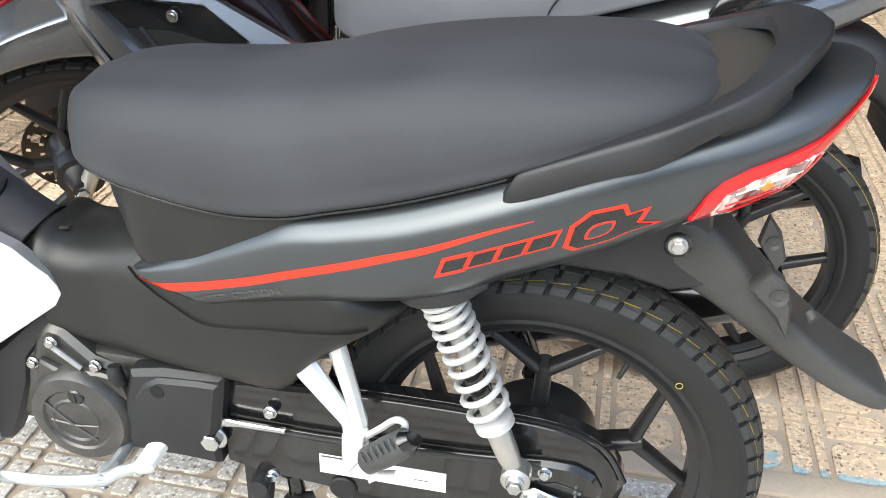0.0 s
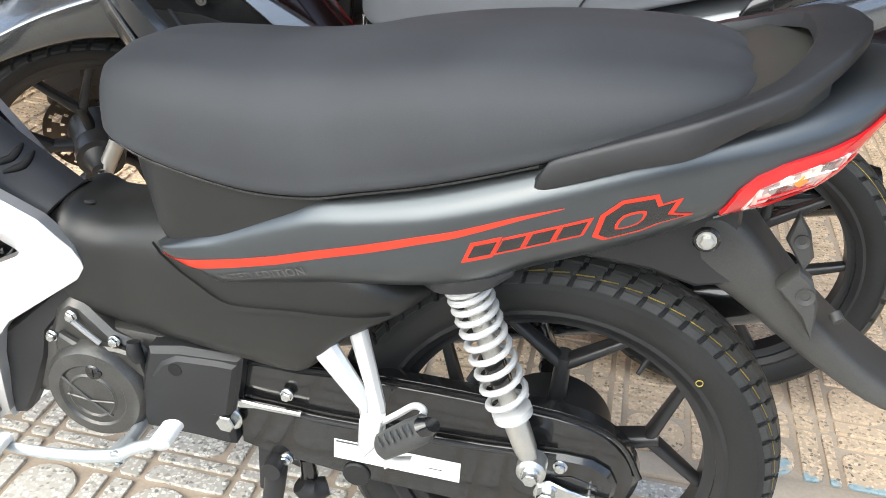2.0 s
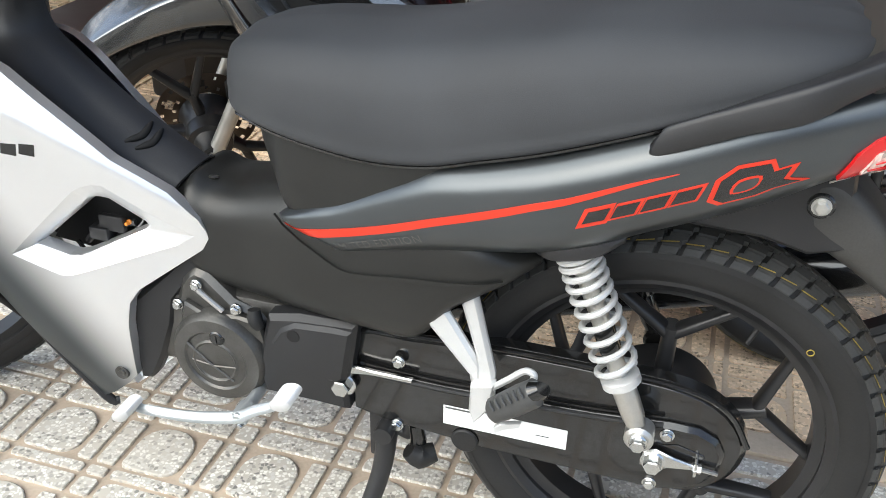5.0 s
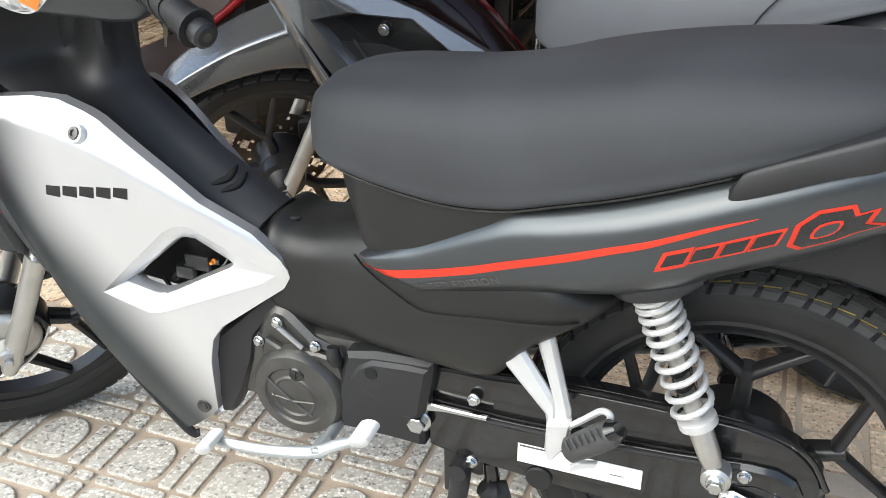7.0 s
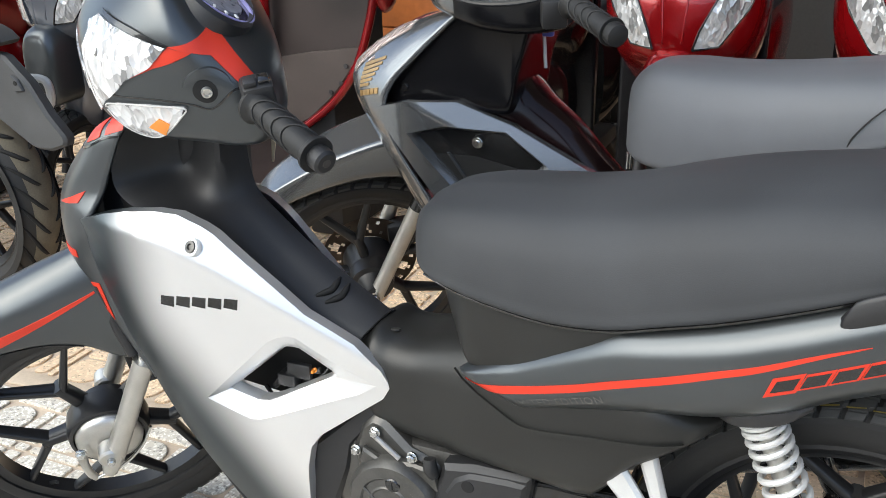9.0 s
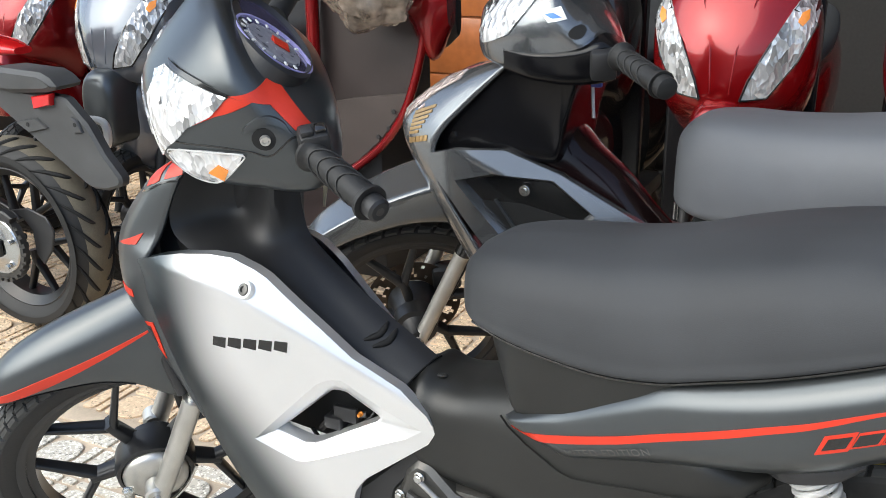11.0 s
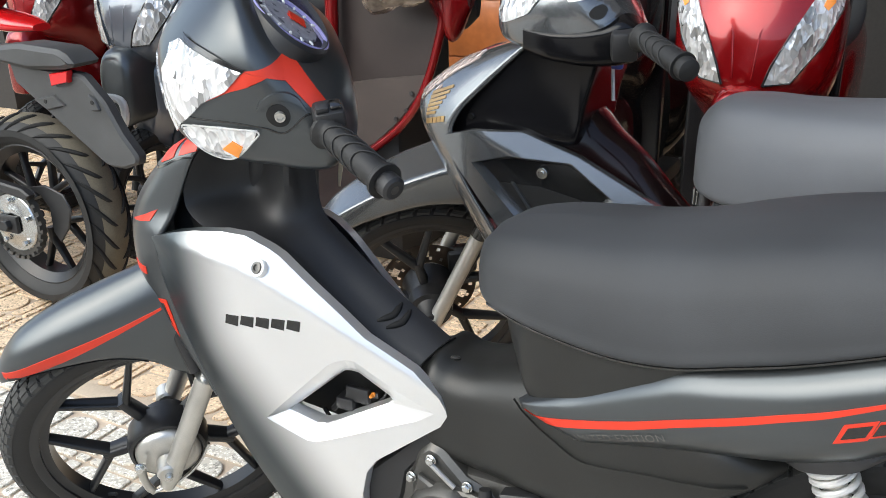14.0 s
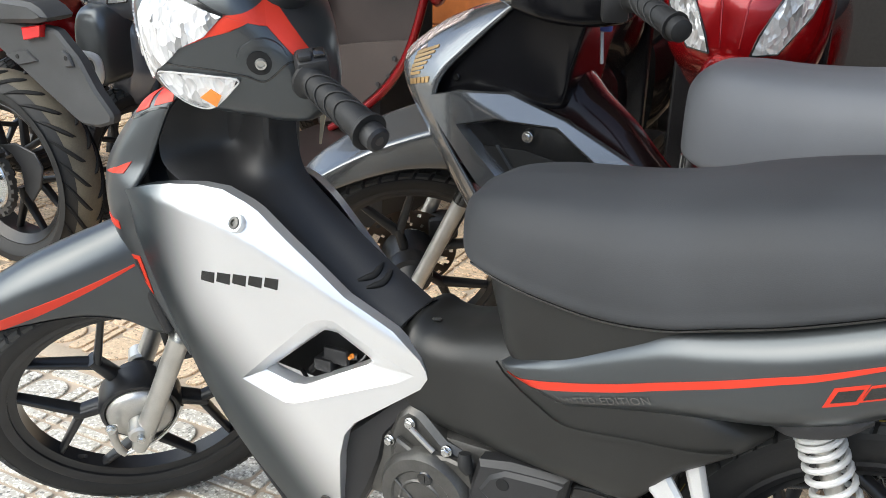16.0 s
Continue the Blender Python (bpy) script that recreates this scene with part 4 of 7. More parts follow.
part("cowl_stripe", drape(head_skin, [(0.281, 1.043), (0.332, 1.046), (0.329, 1.025), (0.307, 1.034)], 0.0013, 5, 60, thick=0.003), RED, head, "bold red stripe", STEER)
part("cowl_edge_stripe", drape(head_skin, [(0.331, 1.046), (0.342, 1.041), (0.380, 0.979), (0.357, 0.986), (0.328, 1.026)], 0.0014, 5, 60, thick=0.003), RED, head, "bold red stripe", STEER)
# socket depth is a black patch laid on the cowl
part("mirror_socket", drape(head_skin, [(0.312 + 0.0145 * math.cos(a), 0.989 + 0.0145 * math.sin(a)) for a in (2 * math.pi * k / 16 for k in range(16))], 0.0015, 3, 24), HOLE, head, "black patch for the shaded mirror socket", STEER)
sock = lay(head_skin, 0.314, 0.988, 0.004)
part("socket_thread", moved(lathe([(0.0, 0.0015), (0.0035, 0.0015), (0.0045, -0.001), (0.0065, -0.001), (0.007, 0.004), (0.0, 0.004)], 20, closed=False), Matrix.Translation(sock)), ALLOY, head, "threaded mirror mount", STEER)
part("socket_hood", ribbon(head_skin, [(0.289, 0.996), (0.297, 1.006), (0.315, 1.012), (0.334, 1.004), (0.346, 0.990)], [0.002, 0.006, 0.008, 0.006, 0.002], 0.004, thick=0.008), SATIN, head, "", STEER)
part("cowl_seam", ribbon(head_skin, [(0.20, 0.972), (0.25, 0.977), (0.29, 0.973), (0.315, 0.966), (0.345, 0.985), (0.372, 0.98)], 0.002, 0.0012), GLOSS, head, "", STEER)
DIAL = mat("dial_face", (0.05, 0.045, 0.09), 0.15, 0, 0.5, 150, 60, 0.1, coat=1.0)
dial_m = STEER @ pose(0.351, -0.014, 1.050, 0, 44, 0)
bezel = part("dial_bezel", moved(lathe([(0.068, 0.0), (0.073, 0.005), (0.078, 0.001), (0.081, -0.012), (0.084, -0.04), (0.066, -0.05)], 48, axis="z"), Matrix.Diagonal((0.84, 1.36, 1, 1))), MATTE, head, "black dial bezel", dial_m)
part("dial", moved(lathe([(0.0, 0.0), (0.07, 0.0), (0.07, -0.01), (0.0, -0.01)], 48, closed=False, axis="z"), Matrix.Diagonal((0.84, 1.36, 1, 1))), DIAL, bezel, "blue and purple dial face", dial_m)
part("dial_ring", moved(lathe([(0.056, 0.003), (0.0595, 0.003), (0.0595, -0.002), (0.056, -0.002)], 48, axis="z"), to(0.0, -0.032, 0.001)), mat("violet_ring", (0.35, 0.33, 0.62), 0.3), bezel, "pale violet ring", dial_m)
part("dial_disc", moved(lathe([(0.0, 0.002), (0.040, 0.002), (0.042, -0.002), (0.0, -0.002)], 40, closed=False, axis="z"), to(0.0, -0.032, 0.001)), mat("dial_grey", (0.22, 0.22, 0.25), 0.3, 0, 0.4, 300, 80, 0.1), bezel, "grey dial centre", dial_m)
for k in range(14):
    part("dial_tick", moved(box(0.044, 0.051, -0.0014, 0.0014, 0.001, 0.003, 0), dial_m @ to(0.0, -0.032, 0.001) @ Matrix.Rotation(0.6 + 0.36 * k, 4, "Z")), WHITE, bezel, "white scale tick")
part("dial_sticker", moved(box(-0.008, 0.016, -0.012, 0.010, 0.003, 0.0045, 0), dial_m @ to(0.006, -0.022, 0.001)), RED, bezel, "small red sticker")
part("dial_needle", box(-0.004, 0.018, -0.026, -0.018, 0.002, 0.004, 0.0005), RED, bezel, "red sticker", dial_m)
for k in range(12):
    a = 2 * math.pi * k / 12
    part("dial_tick", moved(box(0.023, 0.029, -0.0008, 0.0008, 0.001, 0.003, 0), Matrix.Translation((0, -0.02, 0)) @ Matrix.Rotation(a, 4, "Z")), WHITE, bezel, "", dial_m)
part("switch_block", join(box(0.352, 0.392, -0.205, -0.165, 0.955, 1.0, 0.008), box(0.356, 0.372, -0.20, -0.182, 0.998, 1.006, 0.002)), MATTE, bike, "black switch housing", STEER)
part("switch_button", box(0.374, 0.388, -0.198, -0.180, 0.999, 1.005, 0.002), GLOSS, bike, "black rocker switch", STEER)
g0, g1 = Vector((0.366, -0.195, 0.9725)), Vector((0.4145, -0.316, 0.967))
rad = [0.0245, 0.0245, 0.0195] + [0.0172 + 0.0009 * (k % 2) for k in range(22)] + [0.0180, 0.0225, 0.0225]
grip = part("grip", tube([g0.lerp(g1, k / 27) for k in range(28)], rad, 20), RUBBER, bike, "ribbed black rubber grip", STEER)
d_ = (g1 - g0).normalized()
part("bar_end", tube([g1, g1 + d_ * 0.004, g1 + d_ * 0.017, g1 + d_ * 0.020], [0.0145, 0.0155, 0.0150, 0.0115], 18), MATTE, grip, "black bar-end weight", STEER)
part("bar_end_screw", tube([g1 + d_ * 0.0185, g1 + d_ * 0.0205], 0.0055, 10), ENGINE, grip, "", STEER)
for k in range(4):
    c0 = g0.lerp(g1, 0.30 + 0.16 * k)
    ring_pts = []
    e1 = d_.orthogonal().normalized()
    e2 = d_.cross(e1)
    for j in range(25):
        a = 2 * math.pi * j / 24
        ring_pts.append(c0 + d_ * 0.021 * math.sin(a) + (e1 * math.cos(a) + e2 * math.sin(a)) * 0.0182)
    part("grip_rib", tube(ring_pts, 0.0014, 6), RUBBER, grip, "", STEER)
part("far_grip", moved(tube([g0.lerp(g1, k / 27) for k in range(28)], rad, 20), Matrix.Diagonal((1, -1, 1, 1))), RUBBER, bike, "ribbed black rubber grip", STEER)
part("key_tag", box(0.390, 0.396, -0.012, -0.006, 0.765, 0.815, 0.001), mat("pale_wood", (0.62, 0.50, 0.32), 0.6), bike, "pale key tag", pose(0.06, 0, -0.18, 0, 13, 0))
part("steering_column", tube([(0.235, 0, 0.70), (0.30, 0, 0.90)], 0.035, 18), MATTE, bike)

part("paper_tag", plate([(0.296, 0.722), (0.300, 0.722), (0.312, 0.775), (0.301, 0.776)], 0.145, 0.147, 0.0004), mat("cream_card", (0.72, 0.62, 0.42), 0.6), bike, "cream card tag hanging under the bars")

# engine
case_out = [(0.565, 0.415), (0.585, 0.433), (0.605, 0.430), (0.645, 0.392), (0.685, 0.380), (0.700, 0.36), (0.695, 0.29), (0.69, 0.245), (0.66, 0.235), (0.60, 0.232), (0.560, 0.26), (0.553, 0.31), (0.553, 0.38)]
part("crankcase", plate(case_out, -0.020, -0.082, 0.008), ENGINE, bike, "dark cast crankcase")
part("engine_block", box(0.45, 0.83, -0.075, 0.10, 0.255, 0.40, 0.02), ENGINE, bike, "dark engine block")
part("cylinder", moved(lathe([(0.05, -0.13), (0.05, 0.0), (0.04, 0.0), (0.04, -0.13)], 20, axis="z"), pose(0.56, 0, 0.36, 0, -80, 0)), ENGINE, bike)
gen = part("generator_cover", moved(lathe([(0.0, -0.108), (0.035, -0.1085), (0.046, -0.106), (0.049, -0.109), (0.066, -0.106), (0.073, -0.096), (0.0745, -0.07), (0.0, -0.07)], 56, closed=False), to(0.622, 0, 0.304)), ENGINE, bike, "round dark generator cover")
part("cover_relief", join(tube([(0.58, -0.1085, 0.328), (0.61, -0.109, 0.302), (0.648, -0.1085, 0.275)], 0.0022, 6), tube([(0.585, -0.1085, 0.30), (0.62, -0.109, 0.296), (0.655, -0.1085, 0.30)], 0.0018, 6), moved(lathe([(0.030, -0.1085), (0.033, -0.1105), (0.036, -0.1085)], 40), to(0.622, 0, 0.304))), ENGINE, gen, "raised relief")
part("inspection_cap", join(moved(disc(0.0115, -0.105, -0.111, 22), to(0.628, 0, 0.345)), box(0.627, 0.629, -0.1125, -0.110, 0.339, 0.351, 0)), GLOSS, gen, "dark slotted cap")
part("upper_case", plate([(0.566, 0.36), (0.573, 0.385), (0.60, 0.372), (0.655, 0.378), (0.69, 0.372), (0.697, 0.335), (0.672, 0.352), (0.64, 0.366), (0.60, 0.352)], -0.08, -0.094, 0.004), ENGINE, bike, "cast ledge over the cover")
part("case_rib", tube([(0.592, -0.088, 0.408), (0.612, -0.090, 0.395), (0.632, -0.090, 0.380)], 0.004, 8), ALLOY, bike, "worn cast rib")
for q in ((0.5925, -0.086, 0.413), (0.651, -0.086, 0.385), (0.557, -0.083, 0.372)):
    bolt(q, 0.0088, bike, CHROME)
part("breather", tube([(0.682, -0.092, 0.395), (0.684, -0.095, 0.38), (0.690, -0.094, 0.368)], [0.009, 0.011, 0.008], 10, 3), RUBBER, bike, "black rubber breather")
part("down_pipe", tube([(0.552, -0.06, 0.40), (0.548, -0.065, 0.33), (0.556, -0.06, 0.24)], 0.007, 8, 4), ENGINE, bike)
sc = part("sprocket_cover", plate([(0.703, 0.392), (0.75, 0.402), (0.834, 0.404), (0.826, 0.35), (0.816, 0.30), (0.818, 0.256), (0.765, 0.256), (0.688, 0.258), (0.680, 0.30), (0.687, 0.335)], -0.06, -0.098, 0.008), MATTE, bike, "matte black sprocket cover")
part("cover_ridge", plate([(0.706, 0.350), (0.722, 0.378), (0.745, 0.392), (0.80, 0.396), (0.828, 0.394), (0.822, 0.345), (0.816, 0.312), (0.805, 0.304), (0.790, 0.304), (0.745, 0.326), (0.72, 0.338)], -0.090, -0.1035, 0.0065), MATTE, sc)
# the hole's shade is a black disc on the cover
part("cover_hole", moved(disc(0.0095, -0.1035, -0.1045, 20, 0.0003), to(0.744, 0, 0.372)), mat("shaded_bolt_hole", (0.006, 0.006, 0.006), 0.8), sc, "black disc for the shaded screw hole")

# gear pedal
pedal = part("gear_pedal", tube([(0.515, -0.158, 0.232), (0.545, -0.160, 0.234), (0.61, -0.161, 0.242), (0.675, -0.160, 0.258), (0.705, -0.158, 0.276), (0.745, -0.158, 0.298), (0.765, -0.160, 0.318)], [0.0065, 0.0075, 0.0085, 0.0095, 0.0085, 0.0075, 0.0065], 12, 4, 0.45), PEDAL, bike, "silver rocker gear pedal")


def pad(c, turn):
    """A ribbed foot pad on a pedal."""
    out = tube([(0, 0.022, 0)] + [(0, 0.018 - 0.0022 * k, 0) for k in range(22)] + [(0, -0.032, 0)], [0.006] + [0.0095 + (0.0016 if k % 2 else 0) for k in range(22)] + [0.006], 14, 0)
    return moved(moved(out, Matrix.Diagonal((1.45, 0.85, 0.85, 1))), Matrix.Translation(c) @ Matrix.Rotation(turn, 4, "Y"))


part("foot_pad", pad((0.508, -0.165, 0.238), -0.6), PALE, pedal, "pale ribbed foot pad")
part("foot_pad", pad((0.764, -0.170, 0.328), -0.3), PALE, pedal, "pale ribbed foot pad")
part("pedal_clamp", join(box(0.670, 0.692, -0.162, -0.13, 0.248, 0.266, 0.003), moved(disc(0.009, -0.07, -0.165, 14), to(0.681, 0, 0.258))), PEDAL, pedal)
bolt((0.684, -0.160, 0.249), 0.006, pedal, CHROME)

# chain case, swing arm and adjuster
upper = [(0.822, 0.378), (0.90, 0.384), (1.01, 0.392), (1.16, 0.392), (1.26, 0.386), (1.315, 0.362), (1.345, 0.315), (1.335, 0.262), (1.30, 0.225), (1.24, 0.212), (1.0, 0.218), (0.86, 0.230), (0.816, 0.244), (0.812, 0.31)]
case = part("chain_case", plate(upper, -0.035, -0.070, 0.008, 3), GLOSS, bike, "gloss black steel chain case")
part("case_lower", plate([(0.812, 0.318), (0.95, 0.316), (1.15, 0.324), (1.25, 0.334), (1.285, 0.333), (1.308, 0.322), (1.320, 0.300), (1.318, 0.275), (1.303, 0.248), (1.28, 0.230), (1.24, 0.219), (1.0, 0.224), (0.862, 0.236), (0.818, 0.248)], -0.066, -0.080, 0.006), GLOSS, case, "gloss black lower half of the case")
part("case_rim", tube([(0.83, -0.0705, 0.380), (0.90, -0.0705, 0.386), (1.01, -0.0705, 0.393), (1.16, -0.0705, 0.393), (1.26, -0.0705, 0.387), (1.315, -0.0705, 0.363), (1.345, -0.0705, 0.315)], 0.004, 8, 4), GLOSS, case)
part("arm_plate", plate([(0.793, 0.310), (0.800, 0.323), (0.815, 0.330), (0.85, 0.327), (0.908, 0.3265), (0.908, 0.3195), (0.845, 0.3185), (0.822, 0.315), (0.816, 0.295)], -0.080, -0.088, 0.002), CHROME, bike, "bright edge of the swing arm")
part("case_lip", tube([(0.83, -0.081, 0.320), (0.95, -0.081, 0.3165), (1.15, -0.081, 0.324), (1.24, -0.081, 0.333)], 0.0035, 8, 5), MATTE, case)
part("pivot_nut", join(moved(disc(0.019, -0.085, -0.092, 24), to(0.808, 0, 0.296)), moved(disc(0.0135, -0.09, -0.104, 6, 0.0015), to(0.808, 0, 0.296))), CHROME, bike, "large zinc pivot nut")
for q in ((0.886, -0.078, 0.345), (1.247, -0.080, 0.318), (0.884, -0.080, 0.236), (1.235, -0.080, 0.232)):
    bolt(q, 0.0095, case, CHROME)
part("case_plug", moved(disc(0.019, -0.079, -0.085, 26, 0.002), to(0.983, 0, 0.236)), RUBBER, case, "black rubber inspection plug")
label_ob = part("notice_label", plate([(0.951, 0.2575), (1.122, 0.2570), (1.122, 0.290), (0.951, 0.290)], -0.0800, -0.0808, 0.0003), WHITE, case, "white paper notice with tiny print")
INK = mat("label_ink", (0.08, 0.08, 0.08), 0.6)
part("print_bar", box(0.954, 1.004, -0.0813, -0.0806, 0.2855, 0.288, 0), INK, label_ob)
part("print_bar", box(1.080, 1.098, -0.0812, -0.0806, 0.2715, 0.2725, 0), INK, label_ob)
part("chain_adjuster", join(plate([(1.221, 0.291), (1.236, 0.298), (1.262, 0.289), (1.287, 0.284), (1.287, 0.277), (1.255, 0.271), (1.234, 0.259), (1.219, 0.268)], -0.084, -0.090, 0.002), tube([(1.28, -0.087, 0.2805), (1.316, -0.087, 0.278)], 0.0035, 8), moved(disc(0.0075, -0.006, 0.006, 6, 0.001), to(1.290, -0.087, 0.280, 0, 0, 90)), box(1.286, 1.290, -0.094, -0.078, 0.270, 0.292, 0.001)), CHROME, bike, "zinc chain adjuster")
part("rear_axle_nut", join(moved(disc(0.0165, -0.088, -0.092, 22), to(1.235, 0, 0.277)), moved(disc(0.0115, -0.09, -0.104, 6, 0.0015), to(1.235, 0, 0.277))), CHROME, bike, "zinc axle nut")
part("adjuster_slot", plate([(1.238, 0.300), (1.272, 0.296), (1.298, 0.289), (1.296, 0.297), (1.262, 0.306)], -0.0795, -0.0815, 0.001), GLOSS, case)

# rear hub and right-hand parts seen through the wheel
part("drum_hub", moved(lathe([(0.012, -0.05), (0.05, -0.05), (0.078, -0.035), (0.082, 0.0), (0.080, 0.045), (0.012, 0.05)], 40), Matrix.Translation(AXLE_R)), RIM, rear_wheel)
part("muffler", tube([(0.80, 0.125, 0.28), (0.95, 0.145, 0.325), (1.05, 0.155, 0.36), (1.45, 0.165, 0.475), (1.50, 0.165, 0.49), (1.51, 0.165, 0.493)], [0.02, 0.03, 0.047, 0.05, 0.046, 0.03], 20, 4), GLOSS, bike, "black exhaust muffler")


def shock(y, steel, spring):
    a, b = Vector((1.213, y, 0.330)), Vector((1.108, y, 0.585))
    d = (b - a).normalized()
    sh = part("shock_absorber", join(tube([a + d * 0.012, a + d * 0.03, a + d * 0.075, a + d * 0.085], [0.0115, 0.0145, 0.0155, 0.012], 16), moved(disc(0.0185, y - 0.016, y + 0.016, 20, 0.004), Matrix.Translation((a.x, 0, a.z)))), steel, bike, "rear shock absorber with a pale coil spring")
    part("shock_rod", tube([a + d * 0.06, b], 0.0115, 14), steel, sh, "silver damper tube")
    part("damper_sleeve", tube([a + d * 0.125, a + d * 0.165], 0.0135, 14), GLOSS, sh, "black bump stop")
    part("spring_seat", tube([a + d * 0.076, a + d * 0.080, a + d * 0.090, a + d * 0.093], [0.019, 0.0245, 0.0245, 0.020], 22), spring, sh)
    part("spring_top", tube([b - d * 0.006, b + d * 0.03], [0.024, 0.022], 20), steel, sh)
    e1 = d.orthogonal().normalized()
    e2 = d.cross(e1)
    turns, pts = 11.5, []
    length = (b - a).length - 0.095
    n = int(turns * 16)
    for k in range(n + 1):
        u = k / n
        h = 0.093 + length * (1 - (1 - u) ** 1.55)
        ang = 2 * math.pi * turns * u
        pts.append(a + d * h + (e1 * math.cos(ang) + e2 * math.sin(ang)) * (0.0250 - 0.002 * u))
    part("coil_spring", tube(pts, 0.0041, 8), spring, sh, "white coil spring")
    return sh


near_shock = shock(-0.103, ALLOY, PALE)
part("shock_nut", join(moved(disc(0.012, -0.117, -0.123, 20), to(1.213, 0, 0.330)), moved(disc(0.0092, -0.12, -0.131, 6, 0.001), to(1.213, 0, 0.330))), CHROME, near_shock, "zinc nut")
shock(0.115, GLOSS, GLOSS)
part("shock_boss", hull([(1.06, 0.60, 0.560, 0.115), (1.09, 0.61, 0.562, 0.138), (1.135, 0.62, 0.578, 0.142), (1.165, 0.63, 0.60, 0.13)], 0.5, 3, 3), MATTE, bike, "plastic boss over the shock")

# pillion peg hanger and folded peg
hang = part("peg_hanger", join(
    plate([(0.922, 0.470), (0.950, 0.490), (0.966, 0.466), (1.000, 0.420), (1.012, 0.404), (1.010, 0.360), (1.000, 0.368), (0.997, 0.386), (0.940, 0.445)], -0.116, -0.130, 0.005, 0, lambda x, z: 0.16 * max(0, z - 0.40)),
    plate([(0.966, 0.520), (0.986, 0.535), (0.999, 0.499), (1.030, 0.398), (1.031, 0.354), (1.010, 0.352), (1.004, 0.418), (0.980, 0.483)], -0.1165, -0.1315, 0.005, 0, lambda x, z: 0.16 * max(0, z - 0.40)),
    plate([(1.003, 0.385), (1.033, 0.392), (1.029, 0.353), (1.009, 0.325), (1.002, 0.345)], -0.128, -0.146, 0.003),
    tube([(1.024, -0.138, 0.378), (1.050, -0.142, 0.404), (1.070, -0.145, 0.424), (1.082, -0.148, 0.422), (1.076, -0.150, 0.408), (1.052, -0.148, 0.385)], 0.0045, 8, 5)), PALE, bike, "silver painted pillion peg hanger")
PEG = mat("grey_peg_rubber", (0.055, 0.055, 0.054), 0.5, 0, 0.2, 300, 20, 0.15)
pg0, pg1 = Vector((1.034, -0.158, 0.362)), Vector((1.094, -0.170, 0.420))
peg = part("pillion_peg", tube([pg0.lerp(pg1, u) for u in (0, 0.06, 0.3, 0.6, 0.92, 1)], [0.012, 0.0165, 0.0175, 0.0185, 0.0175, 0.011], 16, 0, 0.75), PEG, bike, "dark grey rubber pillion peg folded up")
for k in range(6):
    c = pg0.lerp(pg1, 0.18 + 0.12 * k)
    part("peg_rib", tube([c + Vector((-0.004, -0.0150, 0.006)), c + Vector((-0.009, -0.0125, 0.011)), c + Vector((-0.012, -0.008, 0.014))], 0.0020, 6), PEG, peg)
part("peg_cap", tube([pg1 - Vector((0.004, -0.001, 0.004)), pg1 + Vector((0.004, -0.001, 0.004))], [0.0185, 0.012], 14, 0, 0.75), GLOSS, peg)
part("peg_tongue", plate([(1.038, 0.336), (1.046, 0.345), (1.072, 0.352), (1.070, 0.345), (1.05, 0.336), (1.040, 0.328)], -0.150, -0.158, 0.001), PALE, hang)

# rear mudguard
GUARD = [(1.325, 0.690, 0.606, 0.050), (1.37, 0.690, 0.588, 0.056), (1.41, 0.662, 0.566, 0.056), (1.457, 0.612, 0.535, 0.056), (1.507, 0.562, 0.503, 0.055), (1.56, 0.520, 0.474, 0.054), (1.600, 0.495, 0.459, 0.052), (1.620, 0.484, 0.457, 0.047), (1.628, 0.474, 0.462, 0.035)]
guard_bm = hull(GUARD, 0.55, 5, 3.0, 5, 14)
guard_skin = skin(guard_bm)
GUARD_PLASTIC = mat("dusty_mudguard_plastic", (0.050, 0.049, 0.046), 0.55, 0, 0.3, 400, 9, 0.15)
guard = part("rear_mudguard", guard_bm, GUARD_PLASTIC, bike, "matte black rear mudguard flap")
part("guard_rib", ribbon(guard_skin, [(1.455, 0.595), (1.475, 0.575), (1.490, 0.550)], [0.001, 0.016, 0.002], 0.005), GUARD_PLASTIC, guard)
part("reflector_lug", join(plate([(1.440, 0.615), (1.458, 0.640), (1.475, 0.628), (1.487, 0.600), (1.489, 0.558), (1.470, 0.585)], -0.050, -0.074, 0.004), moved(lathe([(0.005, -0.075), (0.010, -0.077), (0.010, -0.07), (0.005, -0.07)], 16), to(1.470, 0, 0.612))), GUARD_PLASTIC, guard, "moulded lug with a hole")
part("upper_lug", join(plate([(1.440, 0.665), (1.446, 0.698), (1.462, 0.678), (1.472, 0.650), (1.465, 0.632)], -0.046, -0.058, 0.003), moved(lathe([(0.004, -0.059), (0.008, -0.061), (0.008, -0.055), (0.004, -0.055)], 14), to(1.455, 0, 0.668))), GUARD_PLASTIC, guard, "moulded lug with a hole")
part("guard_clip", tube([(1.510, -0.052, 0.585), (1.515, -0.060, 0.580)], 0.007, 10), GUARD_PLASTIC, guard)
part("inner_guard", plate([(1.02, 0.60), (1.30, 0.70), (1.39, 0.70), (1.40, 0.60), (1.36, 0.588), (1.31, 0.60), (1.20, 0.605), (1.08, 0.56)], -0.054, 0.054, 0.006), MATTE, bike, "black inner mudguard")

